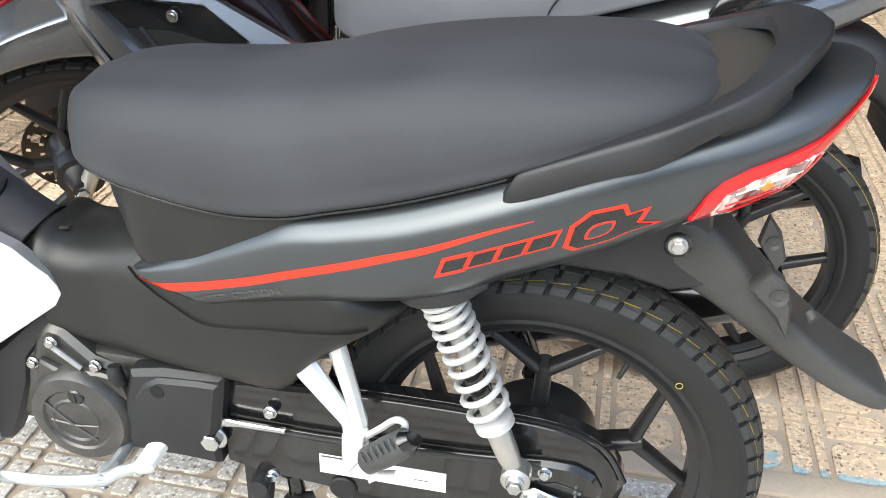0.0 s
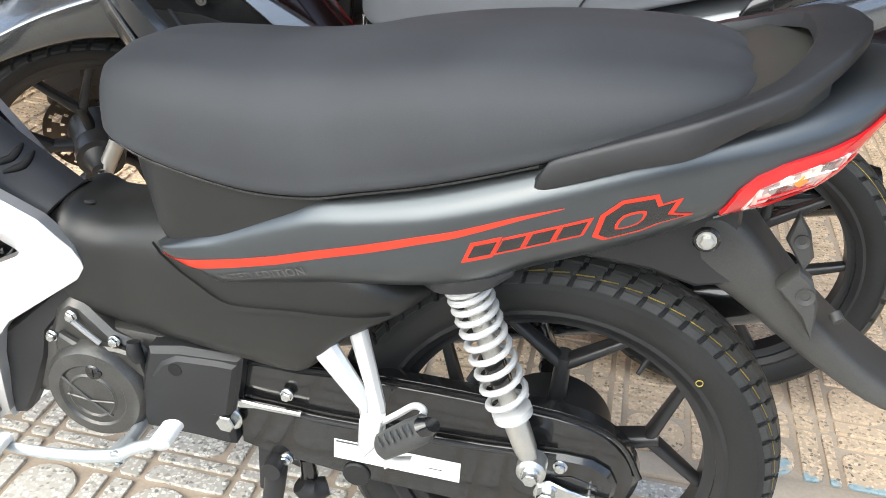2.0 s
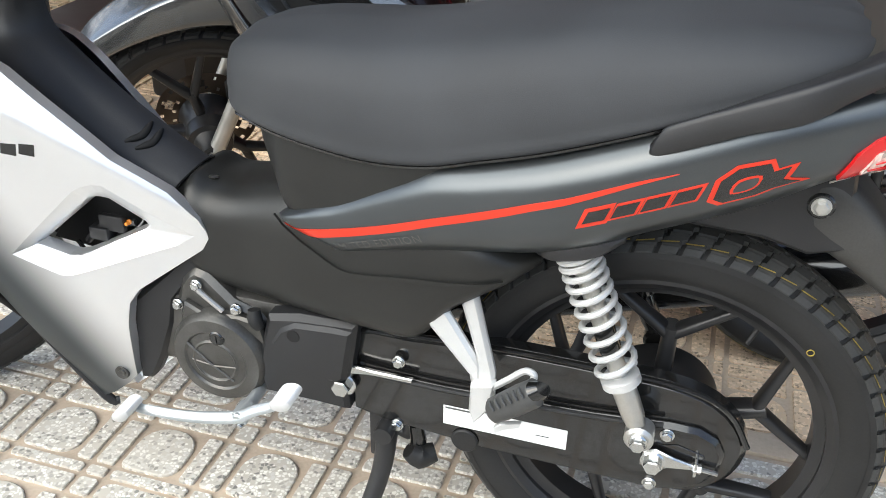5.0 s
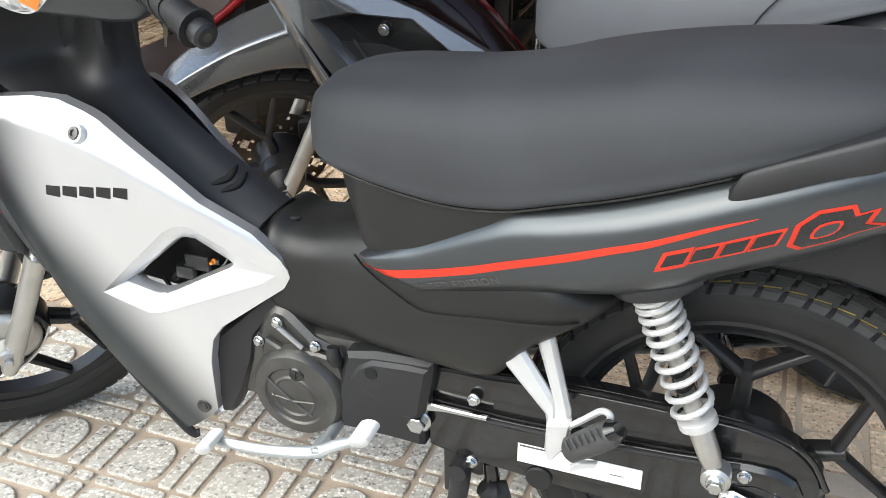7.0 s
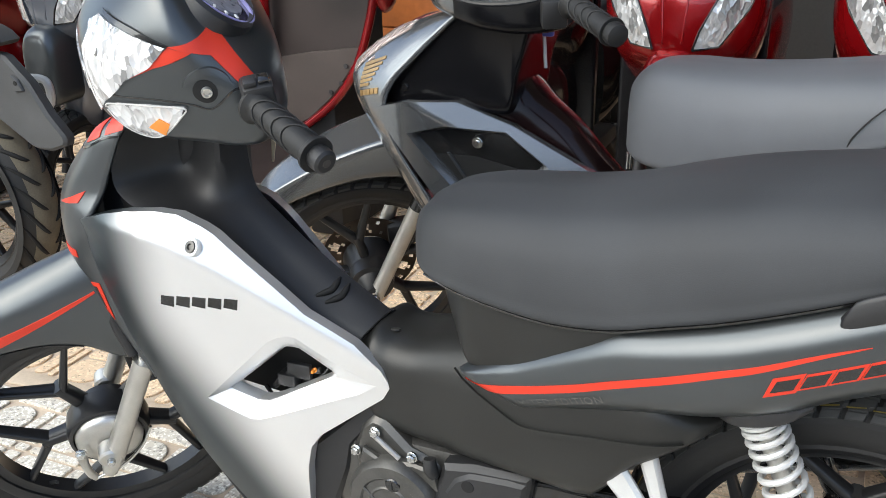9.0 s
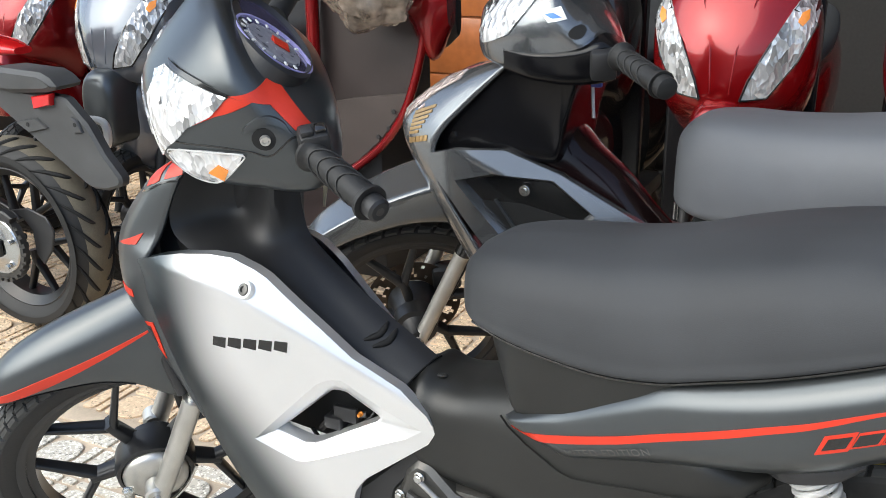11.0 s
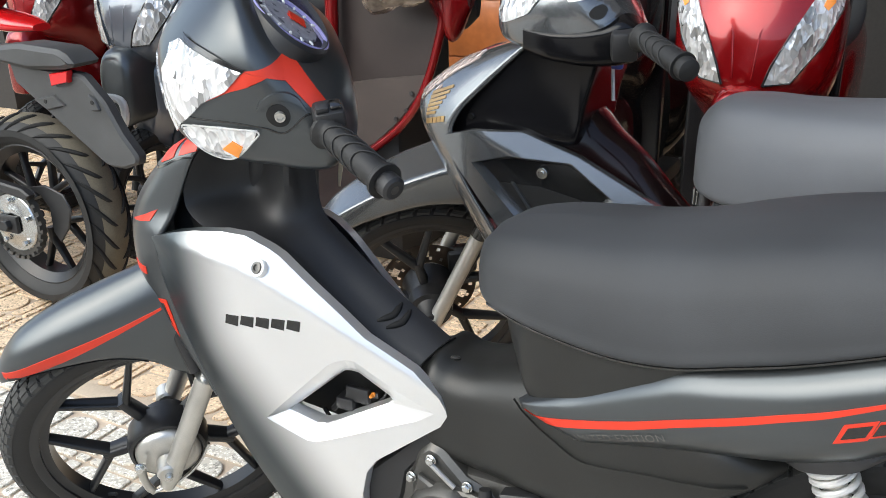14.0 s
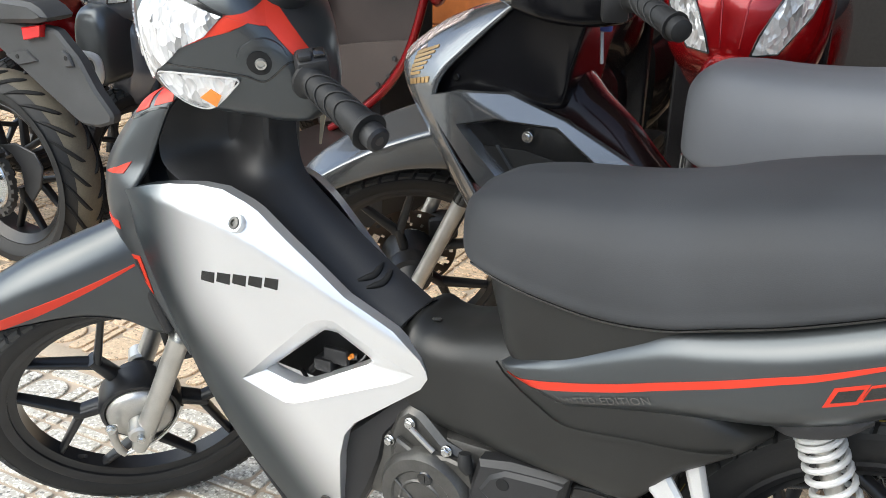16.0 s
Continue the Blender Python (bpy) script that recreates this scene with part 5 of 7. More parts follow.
# centre stand
part("centre_stand", join(tube([(0.868, -0.075, 0.225), (0.862, -0.09, 0.15), (0.840, -0.13, 0.06), (0.825, -0.150, 0.012), (0.80, -0.155, 0.008)], [0.016, 0.014, 0.013, 0.013, 0.010], 12, 5),
                                  tube([(0.868, 0.075, 0.225), (0.862, 0.09, 0.15), (0.840, 0.13, 0.06), (0.825, 0.150, 0.012), (0.80, 0.155, 0.008)], [0.016, 0.014, 0.013, 0.013, 0.010], 12, 5), tube([(0.868, -0.10, 0.225), (0.868, 0.10, 0.225)], 0.014, 12)), MATTE, bike, "black steel centre stand")
part("stand_bracket", box(0.838, 0.868, -0.072, -0.05, 0.16, 0.245, 0.004), MATTE, bike)
part("stand_spring", tube([(0.905, -0.06, 0.225), (0.910, -0.062, 0.20), (0.905, -0.06, 0.178)], [0.010, 0.012, 0.012], 12), GLOSS, bike)
part("stand_stop", tube([(0.900, -0.075, 0.190), (0.915, -0.07, 0.178), (0.935, -0.06, 0.182)], [0.014, 0.020, 0.014], 12, 3), RUBBER, bike, "black rubber stop")


# ---- the motorcycle behind, of a like build in gloss grey ----
SHIFT = Matrix.Translation((0.235, 0.60, 0))
STEER2 = Matrix.Translation((0.245, 0.60, 0)) @ Matrix.Translation(PIVOT) @ Matrix.Rotation(0.45, 4, STEER_AXIS) @ Matrix.Translation(-PIVOT)
STEER3 = Matrix.Translation((0.150, 0.720, 0)) @ Matrix.Translation(PIVOT) @ Matrix.Rotation(0.6, 4, STEER_AXIS) @ Matrix.Translation(-PIVOT)
bike2 = thing("motorcycle", (0.85, 0.60, 0), "gloss metallic grey underbone motorcycle with a grey seat", "motorcycle")
BLACK = mat("black_panel", (0.006, 0.006, 0.007), 0.2, 0, 0.2, 300, 12, 0.03, spec=0.3)
# near-black whose red tint stands in for a reflection of red paint
RED_TINT_BLACK = mat("gloss_black_red_tint", (0.009, 0.0045, 0.0047), 0.16, 0, 0.2, 300, 12, 0.02, spec=0.3)
bw = wheel(bike2, AXLE_F, 0.279, 0.074, STEER3, 5, radians(-30), 0.05, 0.226, 44, name="front_wheel", fork_r=0.10, spread=0.30)
wheel(bike2, AXLE_R, 0.288, 0.084, SHIFT @ Matrix.Translation((0.03, 0, 0)), 5, radians(10), 0.07, 0.226, 40, name="rear_wheel", fork_r=0.10, spread=0.28)
yl2 = lathe([(yl[0][0] + 0.0046, yl[0][1]), (yl[1][0] + 0.0046, yl[1][1]), (yl[1][0] + 0.0040, yl[1][1]), (yl[0][0] + 0.0040, yl[0][1])], 96)
part("tyre_line", moved(yl2, Matrix.Translation(AXLE_R + Vector((0.03, 0, 0)))), YELLOW, bike2, "thin yellow moulding line", SHIFT)


def drilled(r0, r1, y, n):
    """A brake disc with rings of holes."""
    bm = bmesh.new()
    m, rows = 72, []
    for k in range(m):
        a = 2 * math.pi * k / m
        rows.append([(r * math.cos(a), y, r * math.sin(a)) for r in np.linspace(r0, r1, 7)])
    vs = [[bm.verts.new(v) for v in r] for r in rows]
    for k in range(m):
        for j in range(6):
            if (j in (1, 4) and k % 4 == (0 if j == 1 else 2)) or (j in (2, 3) and k % 12 in (5, 6, 7)):
                continue
            bm.faces.new((vs[k][j], vs[(k + 1) % m][j], vs[(k + 1) % m][j + 1], vs[k][j + 1]))
    bmesh.ops.solidify(bm, geom=bm.faces[:], thickness=0.004)
    return bm


DISC = mat("worn_steel_disc", (0.17, 0.14, 0.115), 0.45, 0.8, 0.2, 300, 30, 0.1)
part("brake_disc", moved(drilled(0.062, 0.115, 0.052, 16), Matrix.Translation(AXLE_F)), DISC, bw, "drilled steel brake disc", STEER3)
part("disc_hub", moved(lathe([(0.010, -0.100), (0.020, -0.098), (0.024, -0.080), (0.038, -0.055), (0.050, -0.030), (0.056, 0.0), (0.066, 0.045), (0.012, 0.055)], 28), Matrix.Translation(AXLE_F)), RIM, bw, "black hub and axle spacer", STEER3)
part("caliper", box(0.05, 0.12, 0.035, 0.085, 0.31, 0.37, 0.01), MATTE, bike2, "black brake caliper", STEER3)
for y in (-0.085, 0.085):
    leg2 = part("fork_leg", tube([(-0.014, y, 0.232), (0.0, y, 0.262), (0.03, y, 0.318), (0.125, y, 0.508)], [0.013, 0.0185, 0.0175, 0.0175], 16, 3), ALLOY, bike2, "painted silver fork leg", STEER3)
    part("fork_boot", tube([(0.122, y, 0.50), (0.215, y, 0.69)], 0.020, 14), GLOSS, leg2, "", STEER3)
    part("axle_bolt", moved(disc(0.013, y - 0.02, y - 0.032, 6, 0.002), Matrix.Translation(AXLE_F)), CHROME, leg2, "", STEER3)
fend2 = hull([(-0.236, 0.505, 0.492, 0.008), (-0.222, 0.532, 0.494, 0.032), (-0.19, 0.563, 0.508, 0.050), (-0.12, 0.605, 0.540, 0.062), (-0.05, 0.638, 0.562, 0.070), (0.02, 0.660, 0.572, 0.074), (0.09, 0.676, 0.566, 0.076), (0.15, 0.682, 0.545, 0.070)], 0.72, 7.0, 6.0, 6, 26)
part("front_mudguard", fend2, CLOUD_GREY, bike2, "gloss grey front mudguard", STEER3)

# its front panel, shield and inner cover
rows_ = []
for z, x0, xs, ys in spline([(0.93, 0.235, 0.27, 0.118), (0.89, 0.125, 0.228, 0.124), (0.84, 0.035, 0.176, 0.128), (0.79, -0.016, 0.128, 0.135), (0.74, -0.008, 0.11, 0.14), (0.67, 0.038, 0.13, 0.14), (0.58, 0.09, 0.19, 0.142), (0.50, 0.14, 0.245, 0.142), (0.42, 0.19, 0.30, 0.135)], 4):
    half = spline([(x0, 0.0), (x0 + 0.006, 0.25 * ys), (x0 + 0.24 * (xs - x0), 0.57 * ys), (x0 + 0.55 * (xs - x0), 0.82 * ys), (xs, ys)], 4)
    rows_.append([(q[0], -q[1], z) for q in half[::-1]] + [(q[0], q[1], z) for q in half[1:]])
fp2 = loft(rows_, closed=False)
fp2_skin = skin(fp2)
panel2 = part("front_panel", fp2, CLOUD_GREY, bike2, "gloss metallic grey front panel", SHIFT)
sol = panel2.modifiers.new("thickness", "SOLIDIFY")
sol.thickness, sol.offset = 0.006, 0
part("position_lamp", drape(fp2_skin, [(-0.006, 0.800), (0.035, 0.842), (0.095, 0.874), (0.150, 0.893), (0.146, 0.880), (0.103, 0.860), (0.052, 0.823), (0.014, 0.790)], 0.005, 4, 40), CLEAR, panel2, "clear front position lamp", SHIFT)
GOLD = mat("gold_emblem", (0.36, 0.23, 0.10), 0.35, 0.6, 0.1)
for k in range(6):
    p, q = Vector((0.040 + 0.0015 * k, 0.768 + 0.0075 * k)), Vector((0.066 + 0.0072 * k, 0.776 + 0.0102 * k))
    part("wing_bar", drape(fp2_skin, [tuple(p), tuple(q), tuple(q + Vector((0.001, 0.005))), tuple(p + Vector((-0.001, 0.0055)))], 0.0045, 3, 20), GOLD, panel2, "gold emblem bar", SHIFT)
for k in range(5):
    x0, z0 = 0.040 + 0.0108 * k, 0.752 + 0.0028 * k
    part("name_block", drape(fp2_skin, [(x0, z0), (x0 + 0.0085, z0 + 0.002), (x0 + 0.0085, z0 + 0.0125), (x0, z0 + 0.0105)], 0.0045, 2, 20), GOLD, panel2, "plain gold block", SHIFT)
S2 = [(0.100, 0.745), (0.16, 0.762), (0.255, 0.760), (0.355, 0.717), (0.535, 0.612), (0.45, 0.54), (0.30, 0.51), (0.255, 0.525), (0.16, 0.655), (0.105, 0.72)]
H2 = [(0.172, 0.697), (0.235, 0.709), (0.338, 0.698), (0.412, 0.641), (0.362, 0.592), (0.280, 0.578)]
M2 = [(0.163, 0.701), (0.235, 0.718), (0.345, 0.706), (0.426, 0.641), (0.37, 0.584), (0.275, 0.567)]
part("leg_shield", ring_sheet(S2, M2, H2, lambda x, z: -0.158 + 0.22 * (x - 0.2) + 3.0 * max(0, 0.2 - x) ** 2 + 0.35 * soft(0.52 * (x - 0.2) + z - 0.745, 0.008), 100, 8), CLOUD_GREY, bike2, "gloss grey leg shield", SHIFT)
part("shield_insert", plate([(0.15, 0.715), (0.24, 0.735), (0.36, 0.72), (0.445, 0.648), (0.38, 0.57), (0.27, 0.55)], -0.116, -0.123, 0.003, 0, lambda x, z: 0.22 * (x - 0.25)), GLOSS, bike2, "gloss dark shield insert", SHIFT)
# black plate on the insert gives the slot its shade
part("insert_recess", plate([(0.200, 0.660), (0.285, 0.655), (0.40, 0.622), (0.275, 0.570)], -0.1225, -0.1250, 0.001, 0, lambda x, z: 0.22 * (x - 0.25)), HOLE, bike2, "black plate for the shaded vent slot", SHIFT)
part("insert_rib", plate([(0.232, 0.662), (0.238, 0.662), (0.288, 0.585), (0.280, 0.585)], -0.1245, -0.129, 0.001, 0, lambda x, z: 0.22 * (x - 0.25)), SATIN, bike2, "", SHIFT)
part("insert_screw", moved(join(disc(0.011, 0, -0.006, 20, 0.001), disc(0.006, -0.005, -0.009, 14, 0.001)), to(0.292, -0.120, 0.684)), CHROME, bike2, "bright cross-head screw", SHIFT)
INNER2 = [(0.20, 0.775, 0.66, 0.110), (0.26, 0.785, 0.65, 0.102), (0.345, 0.796, 0.63, 0.084), (0.396, 0.752, 0.60, 0.070), (0.453, 0.704, 0.56, 0.060), (0.51, 0.640, 0.51, 0.058), (0.58, 0.57, 0.46, 0.058)]
inner2 = hull(INNER2, 0.45, 2.6, 4.0, 5, 22)
inner2_skin = skin(inner2)
cover2 = part("inner_cover", inner2, RED_TINT_BLACK, bike2, "gloss black inner leg cover with a red reflection tinted in", SHIFT)
part("crease", tube([lay(inner2_skin, x, z, 0.0) for x, z in ((0.335, 0.768), (0.38, 0.738), (0.43, 0.695), (0.49, 0.625))], 0.0022, 6, 4), RED_TINT_BLACK, cover2, "", SHIFT)
part("inner_panel", hull([(0.095, 0.775, 0.740, 0.108), (0.12, 0.815, 0.738, 0.114), (0.19, 0.880, 0.735, 0.117), (0.25, 0.932, 0.732, 0.116), (0.33, 0.938, 0.732, 0.113), (0.352, 0.935, 0.745, 0.111), (0.362, 0.930, 0.80, 0.109), (0.378, 0.925, 0.86, 0.107), (0.388, 0.92, 0.90, 0.105)], 0.5, 9.0, 9.0, 4, 30), BLACK, bike2, "gloss black upper inner panel", SHIFT)
part("inner_screw", moved(disc(0.007, 0, -0.004, 14, 0.001), to(0.142, -0.116, 0.778)), GLOSS, bike2, "", SHIFT)
part("frame_cover", hull([(0.45, 0.63, 0.45, 0.07), (0.60, 0.60, 0.40, 0.09), (0.80, 0.62, 0.38, 0.10), (1.0, 0.65, 0.42, 0.11)], 0.5, 3, 4), MATTE, bike2, "", SHIFT)

# its handlebar cowl
HEAD2 = [(0.160, 0.985, 0.962, 0.03), (0.170, 1.02, 0.950, 0.075), (0.20, 1.05, 0.940, 0.115), (0.24, 1.085, 0.930, 0.145), (0.275, 1.105, 0.924, 0.160), (0.298, 1.105, 0.921, 0.167), (0.33, 1.07, 0.919, 0.174), (0.365, 1.036, 0.920, 0.176), (0.395, 1.01, 0.925, 0.160), (0.413, 0.99, 0.935, 0.12), (0.42, 0.975, 0.945, 0.05)]
head2_bm = hull(HEAD2, 0.30, 2.9, 3.0, 6, 24)
head2_skin = skin(head2_bm)
top2 = part("handlebar_cowl", head2_bm, CLOUD_GREY, bike2, "gloss grey handlebar cowl", STEER2)
low2 = [(x + 0.004, min(zt - 0.012, zb + 0.062 + 0.25 * (x - 0.24)), zb - 0.004, w * 1.02 + 0.004) for x, zt, zb, w in HEAD2[2:]]
part("cowl_underside", hull(low2, 0.5, 10.0, 3.0, 6, 28), BLACK, top2, "gloss black underside of the cowl", STEER2)
part("headlamp", drape(head2_skin, [(0.168, 0.985), (0.164, 1.000), (0.180, 1.034), (0.205, 1.062), (0.250, 1.088), (0.264, 1.074), (0.232, 1.038), (0.213, 1.014), (0.188, 0.998)], 0.003, 7, 80, thick=0.008), REFLECTOR, top2, "clear headlamp", STEER2)
part("socket_frame", drape(head2_skin, [(0.298, 1.030), (0.347, 1.040), (0.363, 1.016), (0.330, 1.005)], 0.007, 3, 24, thick=0.010), CLOUD_GREY, top2, "angular grey mirror mount", STEER2)
# black patch again, for the shade in this socket
part("mirror_socket", drape(head2_skin, [(0.327 + 0.014 * math.cos(a), 1.0225 + 0.0095 * math.sin(a)) for a in (2 * math.pi * k / 16 for k in range(16))], 0.0085, 3, 24), HOLE, top2, "black patch for the shaded mirror socket", STEER2)
part("price_sticker", drape(head2_skin, [(0.268, 1.059), (0.303, 1.064), (0.312, 1.045), (0.281, 1.041)], 0.0018, 2, 20), WHITE, top2, "white sticker", STEER2)
part("sticker_bar", drape(head2_skin, [(0.276, 1.053), (0.290, 1.056), (0.303, 1.048), (0.288, 1.047)], 0.0026, 2, 16), mat("blue_ink", (0.1, 0.25, 0.6), 0.5), top2, "", STEER2)
BARS2 = STEER2 @ Matrix.Translation((0.03, -0.012, 0.022))
grip2 = part("grip", tube([g0.lerp(g1, k / 27) for k in range(28)], rad, 20), RUBBER, bike2, "ribbed black rubber grip", BARS2)
part("bar_end", tube([g1, g1 + d_ * 0.004, g1 + d_ * 0.017, g1 + d_ * 0.020], [0.0175, 0.0185, 0.0175, 0.0115], 18), RUBBER, grip2, "black bar end", BARS2)
for k in range(4):
    c0 = g0.lerp(g1, 0.30 + 0.16 * k)
    e1 = d_.orthogonal().normalized()
    e2 = d_.cross(e1)
    part("grip_rib", tube([c0 + d_ * 0.021 * math.sin(a) + (e1 * math.cos(a) + e2 * math.sin(a)) * 0.0182 for a in (2 * math.pi * j / 24 for j in range(25))], 0.0014, 6), RUBBER, grip2, "", BARS2)
part("switch_block", box(0.348, 0.392, -0.205, -0.165, 0.950, 1.0, 0.008), MATTE, bike2, "", STEER2)
part("key", tube([(0.392, -0.04, 0.885), (0.398, -0.045, 0.815)], 0.0035, 8), PALE, bike2, "pale ignition key", SHIFT)
part("key_fob", box(0.390, 0.412, -0.048, -0.036, 0.872, 0.905, 0.004), mat("blue_plastic", (0.08, 0.12, 0.45), 0.3, 0, 0.3), bike2, "blue key fob", SHIFT)
part("far_grip", moved(tube([g0.lerp(g1, k / 27) for k in range(28)], rad, 20), Matrix.Diagonal((1, -1, 1, 1))), RUBBER, bike2, "ribbed black rubber grip", BARS2)

# its seat, tail and rear end
SEAT2 = [(0.552, 0.775, 0.700, 0.02), (0.562, 0.805, 0.680, 0.07), (0.60, 0.832, 0.668, 0.11), (0.66, 0.838, 0.664, 0.128), (0.74, 0.835, 0.668, 0.135), (0.83, 0.838, 0.690, 0.14), (0.92, 0.846, 0.722, 0.145), (1.02, 0.856, 0.755, 0.145), (1.12, 0.863, 0.786, 0.14), (1.22, 0.866, 0.815, 0.13), (1.28, 0.862, 0.828, 0.10), (1.30, 0.85, 0.835, 0.04)]
seat2 = part("seat", body(SEAT2, seat_half, 5, 5), GREY_VINYL, bike2, "grey vinyl bench seat with a stitched seam", SHIFT)
part("seat_seam", tube([(0.922, -0.143, 0.735), (0.935, -0.147, 0.765), (0.97, -0.145, 0.805), (1.03, -0.125, 0.842), (1.06, -0.06, 0.857)], 0.0014, 6, 6), RUBBER, seat2, "dark seam", SHIFT)
part("side_panel", hull([(0.60, 0.67, 0.56, 0.09), (0.75, 0.69, 0.55, 0.125), (0.90, 0.73, 0.56, 0.142), (1.05, 0.775, 0.60, 0.150), (1.20, 0.815, 0.66, 0.142), (1.30, 0.825, 0.71, 0.125), (1.42, 0.86, 0.77, 0.09), (1.50, 0.88, 0.82, 0.04)], 0.45, 2.4, 4), CLOUD_GREY, bike2, "gloss grey tail panel", SHIFT)
part("seat_latch", tube([(0.565, -0.065, 0.645), (0.566, -0.066, 0.675)], 0.006, 10), CHROME, bike2, "zinc seat hinge pin", SHIFT)
part("tail_lamp", hull([(1.34, 0.84, 0.74, 0.105), (1.40, 0.85, 0.755, 0.095), (1.47, 0.865, 0.79, 0.065), (1.51, 0.875, 0.83, 0.03)], 0.5, 2.4, 3), LAMP_RED, bike2, "red tail lamp", SHIFT @ Matrix.Translation((-0.045, 0, -0.02)))
part("lamp_lens", hull([(1.36, 0.80, 0.75, 0.107), (1.41, 0.815, 0.765, 0.096), (1.47, 0.835, 0.80, 0.067)], 0.5, 2.4, 3), CLEAR, bike2, "clear turn lamp", SHIFT @ Matrix.Translation((-0.045, 0, -0.02)))
part("grab_rail", moved(rail_copy, to(-0.015, 0, 0.035)), GLOSS, bike2, "gloss black grab rail", SHIFT)
part("rear_mudguard", hull([(1.30, 0.76, 0.66, 0.06), (1.40, 0.74, 0.64, 0.065), (1.47, 0.70, 0.60, 0.065), (1.54, 0.60, 0.50, 0.06), (1.60, 0.50, 0.43, 0.05)], 0.5, 3, 3), MATTE, bike2, "black rear mudguard", SHIFT)
part("plate_bracket", box(1.42, 1.435, -0.08, 0.08, 0.55, 0.72, 0.004), MATTE, bike2, "black plate bracket", SHIFT @ Matrix.Translation((0.06, 0, 0)))
s2 = part("shock_absorber", tube([(1.20, -0.11, 0.33), (1.13, -0.11, 0.60)], 0.016, 12), ALLOY, bike2, "silver shock", SHIFT)
part("coil_spring", tube([(1.20 - 0.07 * k / 150 + 0.024 * math.cos(k * 0.42), -0.11 + 0.024 * math.sin(k * 0.42), 0.36 + 0.24 * k / 150) for k in range(151)], 0.0045, 6), GLOSS, s2, "dark coil spring", SHIFT)
part("chain_case", plate([(0.85, 0.385), (1.20, 0.38), (1.31, 0.345), (1.345, 0.29), (1.31, 0.225), (1.2, 0.215), (0.85, 0.235)], -0.04, -0.075, 0.006), GLOSS, bike2, "", SHIFT)
part("engine_block", box(0.47, 0.85, -0.09, 0.09, 0.24, 0.42, 0.02), ENGINE, bike2, "", SHIFT)
part("muffler", tube([(0.80, 0.135, 0.24), (1.05, 0.155, 0.285), (1.45, 0.165, 0.385), (1.52, 0.165, 0.40)], [0.02, 0.047, 0.05, 0.04], 18, 4), GLOSS, bike2, "black muffler", SHIFT)
part("centre_stand", join(tube([(0.868, -0.075, 0.225), (0.84, -0.13, 0.06), (0.82, -0.15, 0.008)], 0.013, 10, 4), tube([(0.868, 0.075, 0.225), (0.84, 0.13, 0.06), (0.82, 0.15, 0.008)], 0.013, 10, 4), tube([(0.868, -0.08, 0.222), (0.868, 0.08, 0.222)], 0.012, 10)), MATTE, bike2, "", SHIFT)


